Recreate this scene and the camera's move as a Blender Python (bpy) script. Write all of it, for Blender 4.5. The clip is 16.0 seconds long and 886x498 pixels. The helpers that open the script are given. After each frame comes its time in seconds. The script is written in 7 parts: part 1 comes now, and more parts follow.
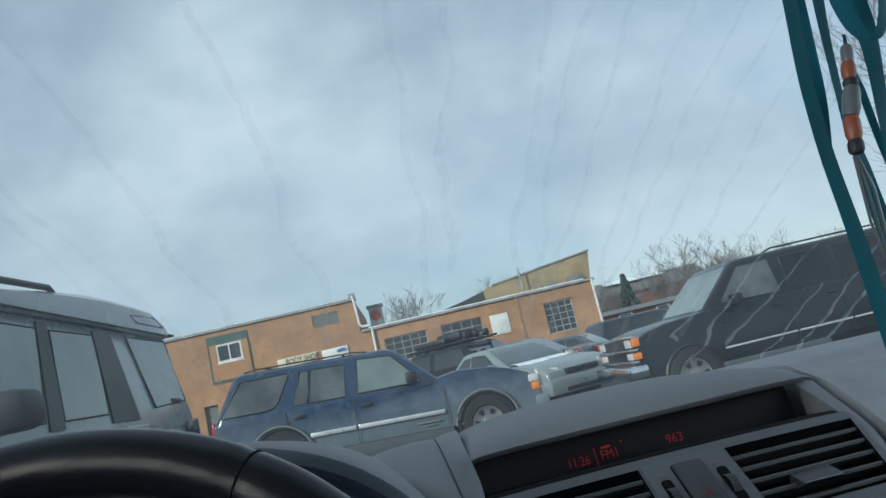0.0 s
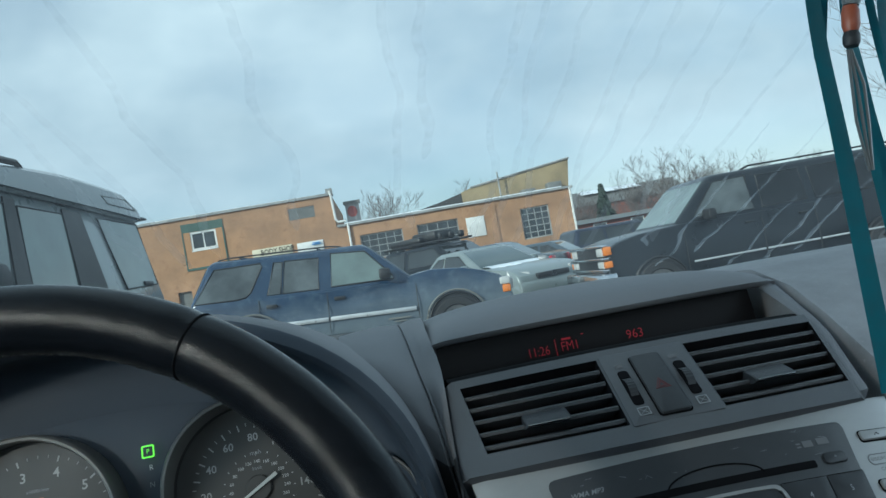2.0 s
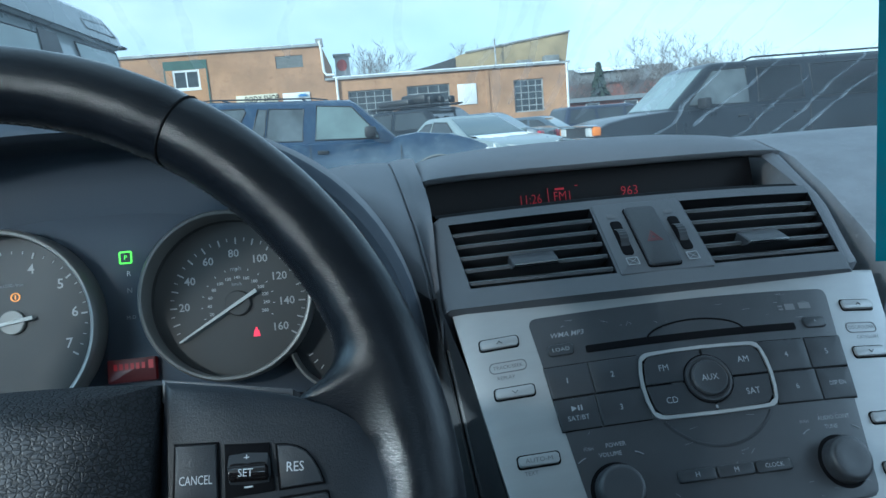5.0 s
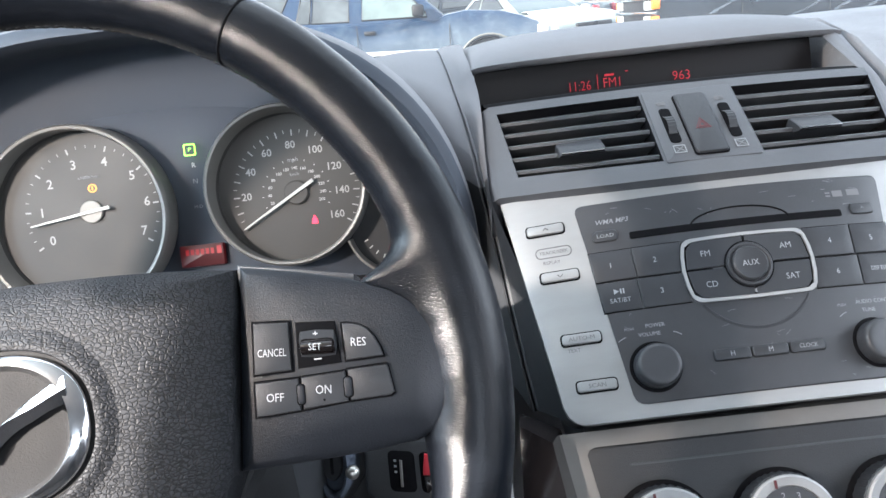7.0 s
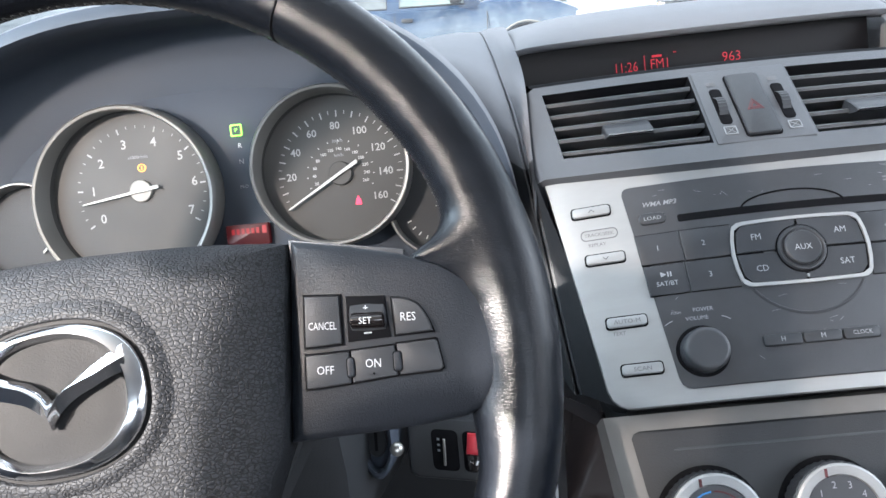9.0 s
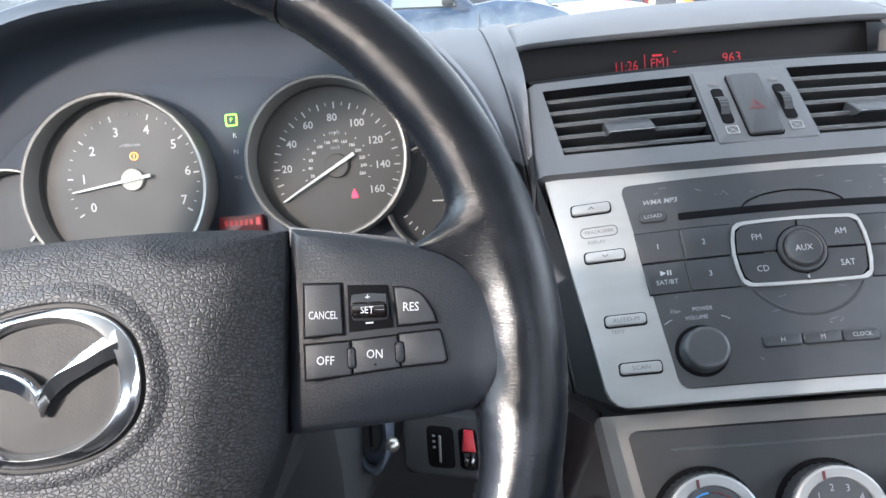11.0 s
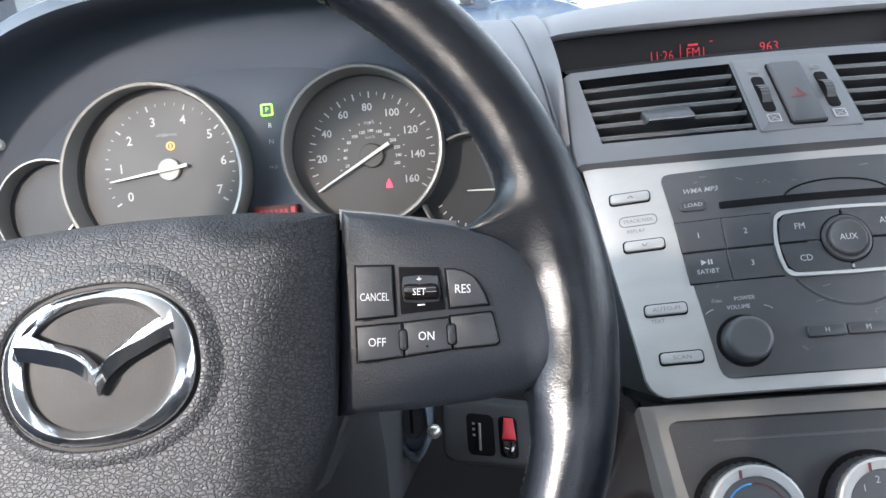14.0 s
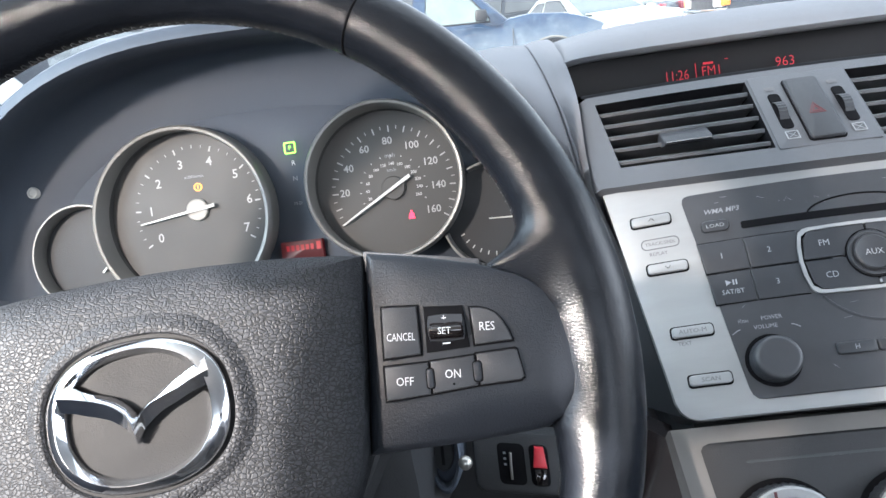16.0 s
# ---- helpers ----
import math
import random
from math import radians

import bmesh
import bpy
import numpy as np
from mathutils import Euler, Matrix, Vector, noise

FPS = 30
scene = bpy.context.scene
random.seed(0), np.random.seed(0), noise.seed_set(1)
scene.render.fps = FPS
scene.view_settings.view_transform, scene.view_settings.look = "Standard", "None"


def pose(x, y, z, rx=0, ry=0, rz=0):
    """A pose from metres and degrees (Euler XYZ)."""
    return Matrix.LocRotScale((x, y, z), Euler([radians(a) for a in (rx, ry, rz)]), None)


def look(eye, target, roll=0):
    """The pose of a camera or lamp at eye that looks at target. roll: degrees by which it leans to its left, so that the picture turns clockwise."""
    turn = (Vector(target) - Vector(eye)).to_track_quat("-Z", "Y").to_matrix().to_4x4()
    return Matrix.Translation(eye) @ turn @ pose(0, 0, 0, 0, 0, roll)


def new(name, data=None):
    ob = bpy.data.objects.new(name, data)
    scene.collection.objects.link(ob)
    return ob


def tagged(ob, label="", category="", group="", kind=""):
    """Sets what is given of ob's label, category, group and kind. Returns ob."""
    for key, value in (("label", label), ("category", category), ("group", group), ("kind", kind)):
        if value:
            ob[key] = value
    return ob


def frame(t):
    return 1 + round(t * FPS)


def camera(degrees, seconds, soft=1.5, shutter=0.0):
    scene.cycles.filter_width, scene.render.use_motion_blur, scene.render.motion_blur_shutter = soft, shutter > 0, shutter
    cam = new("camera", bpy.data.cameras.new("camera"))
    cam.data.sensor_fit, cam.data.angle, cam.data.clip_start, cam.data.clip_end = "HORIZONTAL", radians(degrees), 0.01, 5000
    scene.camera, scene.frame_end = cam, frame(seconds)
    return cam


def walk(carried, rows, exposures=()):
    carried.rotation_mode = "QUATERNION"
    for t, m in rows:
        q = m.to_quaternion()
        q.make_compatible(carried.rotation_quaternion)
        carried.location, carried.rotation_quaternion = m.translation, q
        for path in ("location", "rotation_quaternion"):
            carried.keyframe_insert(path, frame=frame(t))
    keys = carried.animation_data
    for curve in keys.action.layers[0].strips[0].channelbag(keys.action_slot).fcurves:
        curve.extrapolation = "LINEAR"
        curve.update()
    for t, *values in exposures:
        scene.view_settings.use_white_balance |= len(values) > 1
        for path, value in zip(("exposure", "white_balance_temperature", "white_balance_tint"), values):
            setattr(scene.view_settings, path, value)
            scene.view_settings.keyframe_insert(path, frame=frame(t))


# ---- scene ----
cam = camera(63.05, 16.0)

# the camera is held in one place in the driver's seat: time, eye, target, roll
PATH = [
    (0, (0.1652, -0.2934, 1.1015), (0.3412, 1.6716, 1.4300), -13.29),
    (0.5, (0.1693, -0.2841, 1.0981), (0.3581, 1.6883, 1.3705), -13.87),
    (1, (0.1721, -0.2818, 1.0967), (0.3835, 1.6963, 1.3025), -13.06),
    (1.5, (0.1755, -0.2845, 1.0946), (0.3889, 1.6984, 1.2452), -11.13),
    (2, (0.1704, -0.2771, 1.0893), (0.3535, 1.7139, 1.1379), -10.14),
    (2.5, (0.1740, -0.2782, 1.0879), (0.3363, 1.7151, 1.0633), -9.31),
    (3, (0.1703, -0.2749, 1.0827), (0.3302, 1.7170, 1.0013), -8.00),
    (5.5, (0.1607, -0.2589, 1.0655), (0.3374, 1.6910, 0.6572), -4.27),
    (6, (0.1638, -0.2600, 1.0654), (0.3080, 1.6692, 0.5578), -4.44),
    (6.5, (0.1643, -0.2653, 1.0688), (0.2487, 1.6469, 0.4889), -5.15),
    (7, (0.1607, -0.2763, 1.0735), (0.1738, 1.6259, 0.4559), -6.14),
    (7.5, (0.1598, -0.2775, 1.0742), (0.1126, 1.6201, 0.4441), -6.87),
    (8, (0.1591, -0.2784, 1.0738), (0.0765, 1.6160, 0.4377), -7.18),
    (8.5, (0.1600, -0.2789, 1.0744), (0.0666, 1.6142, 0.4360), -6.94),
    (9, (0.1543, -0.2769, 1.0693), (0.0692, 1.6168, 0.4317), -6.44),
    (11.5, (0.1470, -0.2721, 1.0634), (0.1056, 1.6242, 0.4290), -4.77),
    (12, (0.1471, -0.2714, 1.0633), (0.1129, 1.6251, 0.4290), -4.55),
    (12.5, (0.1443, -0.2728, 1.0622), (0.1081, 1.6234, 0.4274), -4.33),
    (13, (0.1413, -0.2690, 1.0581), (0.0906, 1.6264, 0.4216), -4.35),
    (13.5, (0.1366, -0.2738, 1.0584), (0.0657, 1.6199, 0.4188), -4.59),
    (14, (0.1336, -0.2738, 1.0587), (0.0403, 1.6203, 0.4234), -5.24),
    (14.5, (0.1346, -0.2739, 1.0615), (0.0212, 1.6222, 0.4355), -6.14),
    (15, (0.1357, -0.2734, 1.0643), (0.0043, 1.6267, 0.4538), -7.03),
    (15.5, (0.1357, -0.2752, 1.0658), (-0.0105, 1.6287, 0.4712), -7.74),
    (16, (0.1360, -0.2767, 1.0680), (-0.0234, 1.6301, 0.4857), -8.16),
]
EXPOSURES = [(0.0, 1.16, 5850, 4), (0.5, 1.16, 5580, 0), (1.5, 1.23, 5620, -2), (3.0, 1.50, 5620, -4), (5.5, 2.2, 4900, -3), (6.0, 3.0, 6150, 10), (6.6, 3.30, 6420, 15), (8.0, 3.50, 6400, 15), (16.0, 3.50, 6360, 15)]
walk(cam, [(t, look(eye, target, roll)) for t, eye, target, roll in PATH], EXPOSURES)

# ---------------------------------------------------------------- world and light
SUN_ELEVATION, SUN_AZIMUTH = 22.0, 230.0      # the sun stands behind and to the left, behind thin cloud


def node(tree, kind, **values):
    made = tree.nodes.new(kind)
    for key, value in values.items():
        made.inputs[key.replace("_", " ")].default_value = value
    return made


def make_world():
    world = bpy.data.worlds.new("cloudy_sky")
    world.use_nodes = True
    tree = world.node_tree
    tree.nodes.clear()
    link = tree.links.new
    out = tree.nodes.new("ShaderNodeOutputWorld")
    back = tree.nodes.new("ShaderNodeBackground")
    sky = tree.nodes.new("ShaderNodeTexSky")
    sky.sky_type, sky.sun_disc = "NISHITA", False
    sky.sun_elevation, sky.sun_rotation = radians(SUN_ELEVATION), radians(SUN_AZIMUTH)
    dim = tree.nodes.new("ShaderNodeVectorMath")
    dim.operation = "SCALE"
    dim.inputs["Scale"].default_value = 0.105
    link(sky.outputs[0], dim.inputs[0])
    coord = tree.nodes.new("ShaderNodeTexCoord")
    flat = tree.nodes.new("ShaderNodeMapping")
    flat.inputs["Scale"].default_value = (1.0, 1.0, 1.7)
    link(coord.outputs["Generated"], flat.inputs[0])
    big = node(tree, "ShaderNodeTexNoise", Scale=2.1, Detail=7.0, Roughness=0.52, Distortion=0.25)
    small = node(tree, "ShaderNodeTexNoise", Scale=3.4, Detail=6.0, Roughness=0.55)
    link(flat.outputs[0], big.inputs["Vector"])
    link(flat.outputs[0], small.inputs["Vector"])
    cover = tree.nodes.new("ShaderNodeMapRange")
    cover.inputs["From Min"].default_value, cover.inputs["From Max"].default_value = 0.36, 0.60
    cover.inputs["To Min"].default_value, cover.inputs["To Max"].default_value = 0.55, 1.0
    link(big.outputs["Fac"], cover.inputs["Value"])
    tone = tree.nodes.new("ShaderNodeValToRGB")
    tone.color_ramp.elements[0].position, tone.color_ramp.elements[0].color = 0.36, (0.455, 0.515, 0.57, 1)
    tone.color_ramp.elements[1].position, tone.color_ramp.elements[1].color = 0.64, (0.665, 0.71, 0.745, 1)
    link(small.outputs["Fac"], tone.inputs[0])
    mix = tree.nodes.new("ShaderNodeMix")
    mix.data_type = "RGBA"
    link(cover.outputs[0], mix.inputs[0])
    link(dim.outputs[0], mix.inputs[6])
    link(tone.outputs[0], mix.inputs[7])
    link(mix.outputs[2], back.inputs["Color"])
    back.inputs["Strength"].default_value = 1.0
    link(back.outputs[0], out.inputs[0])
    scene.world = world


make_world()
sun = new("sun", bpy.data.lights.new("sun", "SUN"))
sun.data.energy, sun.data.angle, sun.data.color = 2.8, radians(0.5), (1.0, 0.94, 0.84)
away = Vector((math.sin(radians(SUN_AZIMUTH)) * math.cos(radians(SUN_ELEVATION)),
               math.cos(radians(SUN_AZIMUTH)) * math.cos(radians(SUN_ELEVATION)), math.sin(radians(SUN_ELEVATION))))
sun.matrix_world = look(away * 20, (0, 0, 0))


def window_light(name, eye, target, wide, high, power, colour=(0.74, 0.89, 1.0)):
    """An area lamp added beside or behind the camera to brighten the cabin, as sky light from a window would."""
    lamp = new(name, bpy.data.lights.new(name, "AREA"))
    lamp.data.shape, lamp.data.size, lamp.data.size_y = "RECTANGLE", wide, high
    lamp.data.energy, lamp.data.color = power, colour
    lamp.matrix_world = look(eye, target)


# fill lamp in front of the closed left wall, in place of window light
window_light("driver_side_fill", (-0.47, 0.02, 1.20), (0.3, 0.10, 0.95), 0.60, 0.36, 1.3, (0.68, 0.88, 1.0))
# small warm lamp added in the sun's direction to put a glint on the rim
window_light("rim_glint_lamp", (-0.47, -0.56, 1.29), (0.15, -0.03, 0.97), 0.05, 0.05, 1.25, (1.0, 0.90, 0.78))
window_light("passenger_window_light", (1.15, -0.05, 1.20), (0.3, 0.05, 0.95), 0.80, 0.36, 0.4)
window_light("rear_window_light", (0.34, -1.70, 1.30), (0.34, 0.2, 0.95), 1.20, 0.36, 0.7)


# ---------------------------------------------------------------- materials
def mat(name, colour, rough=0.5, metal=0.0, grain=0.0, bump=0.0, vary=0.12, vary_scale=6.0, spec=0.5, glow=None,
        cells=0.0, coat=0.0, rough_vary=0.12, dust=None, dust_level=0.6, dust_scale=30.0, stretch=None, salt=None):
    """A surface with a large soft variation, a fine grain that also gives relief, optional leather cells and dust."""
    made = bpy.data.materials.new(name)
    made.use_nodes = True
    tree = made.node_tree
    link = tree.links.new
    bsdf = tree.nodes["Principled BSDF"]
    bsdf.inputs["Metallic"].default_value = metal
    bsdf.inputs["Specular IOR Level"].default_value = spec
    bsdf.inputs["Coat Weight"].default_value = coat
    bsdf.inputs["Coat Roughness"].default_value = 0.06
    coord = tree.nodes.new("ShaderNodeTexCoord")
    place = coord.outputs["Object"]
    if stretch:
        mapping = tree.nodes.new("ShaderNodeMapping")
        mapping.inputs["Scale"].default_value = stretch
        link(place, mapping.inputs[0])
        place = mapping.outputs[0]
    large = node(tree, "ShaderNodeTexNoise", Scale=vary_scale, Detail=5.0, Roughness=0.6)
    link(place, large.inputs["Vector"])
    ramp = tree.nodes.new("ShaderNodeMapRange")
    ramp.inputs["From Min"].default_value, ramp.inputs["From Max"].default_value = 0.3, 0.7
    ramp.inputs["To Min"].default_value, ramp.inputs["To Max"].default_value = 1 - vary, 1 + vary
    link(large.outputs["Fac"], ramp.inputs["Value"])
    tint = tree.nodes.new("ShaderNodeVectorMath")
    tint.operation = "SCALE"
    tint.inputs[0].default_value = colour
    link(ramp.outputs[0], tint.inputs["Scale"])
    result = tint.outputs[0]
    if dust:
        specks = node(tree, "ShaderNodeTexNoise", Scale=dust_scale, Detail=8.0, Roughness=0.75)
        link(place, specks.inputs["Vector"])
        edge = tree.nodes.new("ShaderNodeMapRange")
        edge.inputs["From Min"].default_value, edge.inputs["From Max"].default_value = dust_level, dust_level + 0.12
        link(specks.outputs["Fac"], edge.inputs["Value"])
        over = tree.nodes.new("ShaderNodeMix")
        over.data_type = "RGBA"
        over.inputs[7].default_value = (*dust, 1)
        link(edge.outputs[0], over.inputs[0])
        link(result, over.inputs[6])
        result = over.outputs[2]
    if salt:
        # dried road salt on the lower body: colour, lower and upper height, strength
        apart = tree.nodes.new("ShaderNodeSeparateXYZ")
        link(coord.outputs["Object"], apart.inputs[0])
        ragged = node(tree, "ShaderNodeTexNoise", Scale=3.5, Detail=8.0, Roughness=0.65)
        link(coord.outputs["Object"], ragged.inputs["Vector"])
        height = tree.nodes.new("ShaderNodeMath")
        height.operation = "MULTIPLY_ADD"
        height.inputs[1].default_value = -0.45
        link(ragged.outputs["Fac"], height.inputs[0])
        link(apart.outputs["Z"], height.inputs[2])
        fade = tree.nodes.new("ShaderNodeMapRange")
        fade.inputs["From Min"].default_value, fade.inputs["From Max"].default_value = salt[2] - 0.22, salt[1] - 0.22
        fade.inputs["To Max"].default_value = salt[3]
        link(height.outputs[0], fade.inputs["Value"])
        film_mix = tree.nodes.new("ShaderNodeMix")
        film_mix.data_type = "RGBA"
        film_mix.inputs[7].default_value = (*salt[0], 1)
        link(fade.outputs[0], film_mix.inputs[0])
        link(result, film_mix.inputs[6])
        result = film_mix.outputs[2]
    link(result, bsdf.inputs["Base Color"])
    shine = tree.nodes.new("ShaderNodeMapRange")
    shine.inputs["From Min"].default_value, shine.inputs["From Max"].default_value = 0.3, 0.7
    shine.inputs["To Min"].default_value = max(0.02, rough * (1 - rough_vary))
    shine.inputs["To Max"].default_value = min(1.0, rough * (1 + rough_vary))
    link(large.outputs["Fac"], shine.inputs["Value"])
    link(shine.outputs[0], bsdf.inputs["Roughness"])
    if bump:
        relief = tree.nodes.new("ShaderNodeBump")
        relief.inputs["Strength"].default_value, relief.inputs["Distance"].default_value = 0.7, bump
        if cells:
            pattern = node(tree, "ShaderNodeTexVoronoi", Scale=cells)
            pattern.feature = "DISTANCE_TO_EDGE"
            warp = node(tree, "ShaderNodeTexNoise", Scale=cells * 0.5, Detail=3.0)
            link(place, warp.inputs["Vector"])
            shift = tree.nodes.new("ShaderNodeVectorMath")
            shift.operation = "MULTIPLY_ADD"
            shift.inputs[1].default_value = (1.2 / cells, 1.2 / cells, 1.2 / cells)
            link(warp.outputs["Color"], shift.inputs[0])
            link(place, shift.inputs[2])
            link(shift.outputs[0], pattern.inputs["Vector"])
            cap = tree.nodes.new("ShaderNodeMapRange")
            cap.inputs["From Max"].default_value = 0.20
            cap.interpolation_type = "SMOOTHSTEP"
            link(pattern.outputs["Distance"], cap.inputs["Value"])
            link(cap.outputs[0], relief.inputs["Height"])
            # shade painted into the base colour: creases darker, cell tops lighter
            crease_shade = tree.nodes.new("ShaderNodeMapRange")
            crease_shade.inputs["To Min"].default_value, crease_shade.inputs["To Max"].default_value = 0.35, 1.15
            link(cap.outputs[0], crease_shade.inputs["Value"])
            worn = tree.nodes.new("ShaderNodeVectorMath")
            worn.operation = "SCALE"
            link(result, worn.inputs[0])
            link(crease_shade.outputs[0], worn.inputs["Scale"])
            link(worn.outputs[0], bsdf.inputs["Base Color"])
        else:
            fine = node(tree, "ShaderNodeTexNoise", Scale=grain, Detail=4.0, Roughness=0.6)
            link(place, fine.inputs["Vector"])
            link(fine.outputs["Fac"], relief.inputs["Height"])
        link(relief.outputs[0], bsdf.inputs["Normal"])
    if glow:
        bsdf.inputs["Emission Color"].default_value = (*glow[:3], 1)
        bsdf.inputs["Emission Strength"].default_value = glow[3]
    return made


def glass(name, tint, clear, rough=0.02, haze=0.0):
    """A pane: mostly clear, with the gloss of real glass."""
    made = bpy.data.materials.new(name)
    made.use_nodes = True
    tree = made.node_tree
    link = tree.links.new
    tree.nodes.clear()
    out = tree.nodes.new("ShaderNodeOutputMaterial")
    see = tree.nodes.new("ShaderNodeBsdfTransparent")
    see.inputs[0].default_value = (*tint, 1)
    gloss = tree.nodes.new("ShaderNodeBsdfPrincipled")
    gloss.inputs["Base Color"].default_value = (tint[0] * 0.06, tint[1] * 0.06, tint[2] * 0.06, 1)
    gloss.inputs["Roughness"].default_value = rough
    mix = tree.nodes.new("ShaderNodeMixShader")
    if clear >= 0.9:
        mix.inputs[0].default_value = 0.045
    else:
        mix.inputs[0].default_value = 1 - clear
    link(see.outputs[0], mix.inputs[1])
    link(gloss.outputs[0], mix.inputs[2])
    result = mix.outputs[0]
    if haze:
        # road dust on the outside; its pale veil also stands in for windscreen glare
        dusty = tree.nodes.new("ShaderNodeBsdfTranslucent")
        dusty.inputs[0].default_value = (0.62, 0.66, 0.70, 1)
        coord = tree.nodes.new("ShaderNodeTexCoord")
        clouds = node(tree, "ShaderNodeTexNoise", Scale=7.0, Detail=6.0, Roughness=0.6)
        link(coord.outputs["Object"], clouds.inputs["Vector"])
        amount = tree.nodes.new("ShaderNodeMapRange")
        amount.inputs["From Min"].default_value, amount.inputs["From Max"].default_value = 0.3, 0.7
        amount.inputs["To Min"].default_value, amount.inputs["To Max"].default_value = haze * 0.6, haze * 1.4
        link(clouds.outputs["Fac"], amount.inputs["Value"])
        coat = tree.nodes.new("ShaderNodeMixShader")
        link(amount.outputs[0], coat.inputs[0])
        link(result, coat.inputs[1])
        link(dusty.outputs[0], coat.inputs[2])
        result = coat.outputs[0]
    link(result, out.inputs[0])
    return made


def film(name, colour, cover):
    """A thin dried film: mostly clear, with a little scattered white."""
    made = bpy.data.materials.new(name)
    made.use_nodes = True
    tree = made.node_tree
    tree.nodes.clear()
    link = tree.links.new
    out = tree.nodes.new("ShaderNodeOutputMaterial")
    see = tree.nodes.new("ShaderNodeBsdfTransparent")
    milk = tree.nodes.new("ShaderNodeBsdfTranslucent")
    milk.inputs[0].default_value = (*colour, 1)
    spots = node(tree, "ShaderNodeTexNoise", Scale=90.0, Detail=4.0)
    coord = tree.nodes.new("ShaderNodeTexCoord")
    link(coord.outputs["Object"], spots.inputs["Vector"])
    amount = tree.nodes.new("ShaderNodeMapRange")
    amount.inputs["From Min"].default_value, amount.inputs["From Max"].default_value = 0.3, 0.7
    amount.inputs["To Min"].default_value, amount.inputs["To Max"].default_value = cover * 0.3, cover * 1.9
    link(spots.outputs["Fac"], amount.inputs["Value"])
    mix = tree.nodes.new("ShaderNodeMixShader")
    link(amount.outputs[0], mix.inputs[0])
    link(see.outputs[0], mix.inputs[1])
    link(milk.outputs[0], mix.inputs[2])
    link(mix.outputs[0], out.inputs[0])
    return made


# inside the car
M_DASH = mat("soft_grey_dash_plastic", (0.150, 0.154, 0.167), 0.58, grain=1400, bump=0.0004, vary=0.10, vary_scale=9, dust=(0.23, 0.235, 0.245), dust_level=0.63, dust_scale=420)
M_DUSTY = mat("dusty_grey_dash_top", (0.24, 0.246, 0.262), 0.62, grain=700, bump=0.0006, vary=0.22, vary_scale=22, dust=(0.34, 0.34, 0.35), dust_level=0.585, dust_scale=210)
M_COWL = mat("dark_cowl_plastic", (0.034, 0.044, 0.061), 0.62, grain=1500, bump=0.0003, vary=0.08)
M_PANEL = mat("charcoal_panel_plastic", (0.068, 0.0705, 0.078), 0.44, grain=1600, bump=0.0003, vary=0.08, dust=(0.13, 0.13, 0.14), dust_level=0.66, dust_scale=500)
M_BLACK = mat("black_faceplate_plastic", (0.035, 0.037, 0.0415), 0.36, grain=2200, bump=0.0002, vary=0.15, vary_scale=25, dust=(0.07, 0.07, 0.075), dust_level=0.64, dust_scale=160)
M_KEYS = mat("black_key_plastic", (0.029, 0.031, 0.035), 0.40, grain=2000, bump=0.0002, vary=0.10, vary_scale=40, spec=0.35)
M_SLAT = mat("vent_slat_plastic", (0.060, 0.062, 0.067), 0.40, grain=1500, bump=0.0002, vary=0.10, vary_scale=40)
# near-black colour stands in for the shade inside vents, wells, slots and gaps
M_CAVITY = mat("black_cavity_shade", (0.004, 0.004, 0.005), 0.8, vary=0.05, spec=0.08)
M_SILVER = mat("brushed_silver_plastic", (0.30, 0.304, 0.304), 0.42, metal=0.35, grain=900, bump=0.0001, vary=0.06, vary_scale=15, stretch=(1, 6, 6))
M_CHROME = mat("polished_chrome", (0.62, 0.63, 0.65), 0.13, metal=1.0, vary=0.05, vary_scale=40, rough_vary=0.5)
M_BEZEL = mat("satin_gauge_ring", (0.175, 0.168, 0.157), 0.42, metal=0.35, vary=0.08, vary_scale=30)
M_DIAL = mat("matte_dial_face", (0.036, 0.0345, 0.0325), 0.55, grain=1500, bump=0.0001, vary=0.06, vary_scale=20)
M_LEATHER = mat("worn_black_rim_leather", (0.0065, 0.0078, 0.0105), 0.20, grain=900, bump=0.00023, vary=0.2, vary_scale=30, rough_vary=0.30, spec=0.23, stretch=(0.8, 0.8, 1.9))
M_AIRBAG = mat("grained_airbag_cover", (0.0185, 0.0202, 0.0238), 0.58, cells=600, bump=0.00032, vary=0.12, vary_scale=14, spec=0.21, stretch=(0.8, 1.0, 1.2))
M_BADGE = mat("smooth_dark_badge_field", (0.0105, 0.0107, 0.0113), 0.7, grain=1300, bump=0.00022, vary=0.15, vary_scale=40, spec=0.16)
M_PLATE = mat("spoke_plate_plastic", (0.0105, 0.0130, 0.0178), 0.43, grain=1300, bump=0.0003, vary=0.10, vary_scale=30, spec=0.34)
M_PIANO = mat("gloss_black_trim", (0.010, 0.008, 0.008), 0.08, vary=0.1, coat=0.6)
M_RUBBER = mat("dark_shroud_plastic", (0.0165, 0.018, 0.0205), 0.55, grain=1200, bump=0.0003, vary=0.1)
M_STITCH = mat("grey_stitching", (0.045, 0.045, 0.045), 0.7)
M_PRINT = mat("pale_printing", (0.46, 0.47, 0.49), 0.5, vary=0.04)
M_DIM = mat("dim_grey_printing", (0.22, 0.23, 0.24), 0.5, vary=0.04)
M_DIALPRINT = mat("white_dial_printing", (0.30, 0.30, 0.29), 0.5)
M_NEEDLE = mat("white_needle", (0.52, 0.52, 0.49), 0.35)
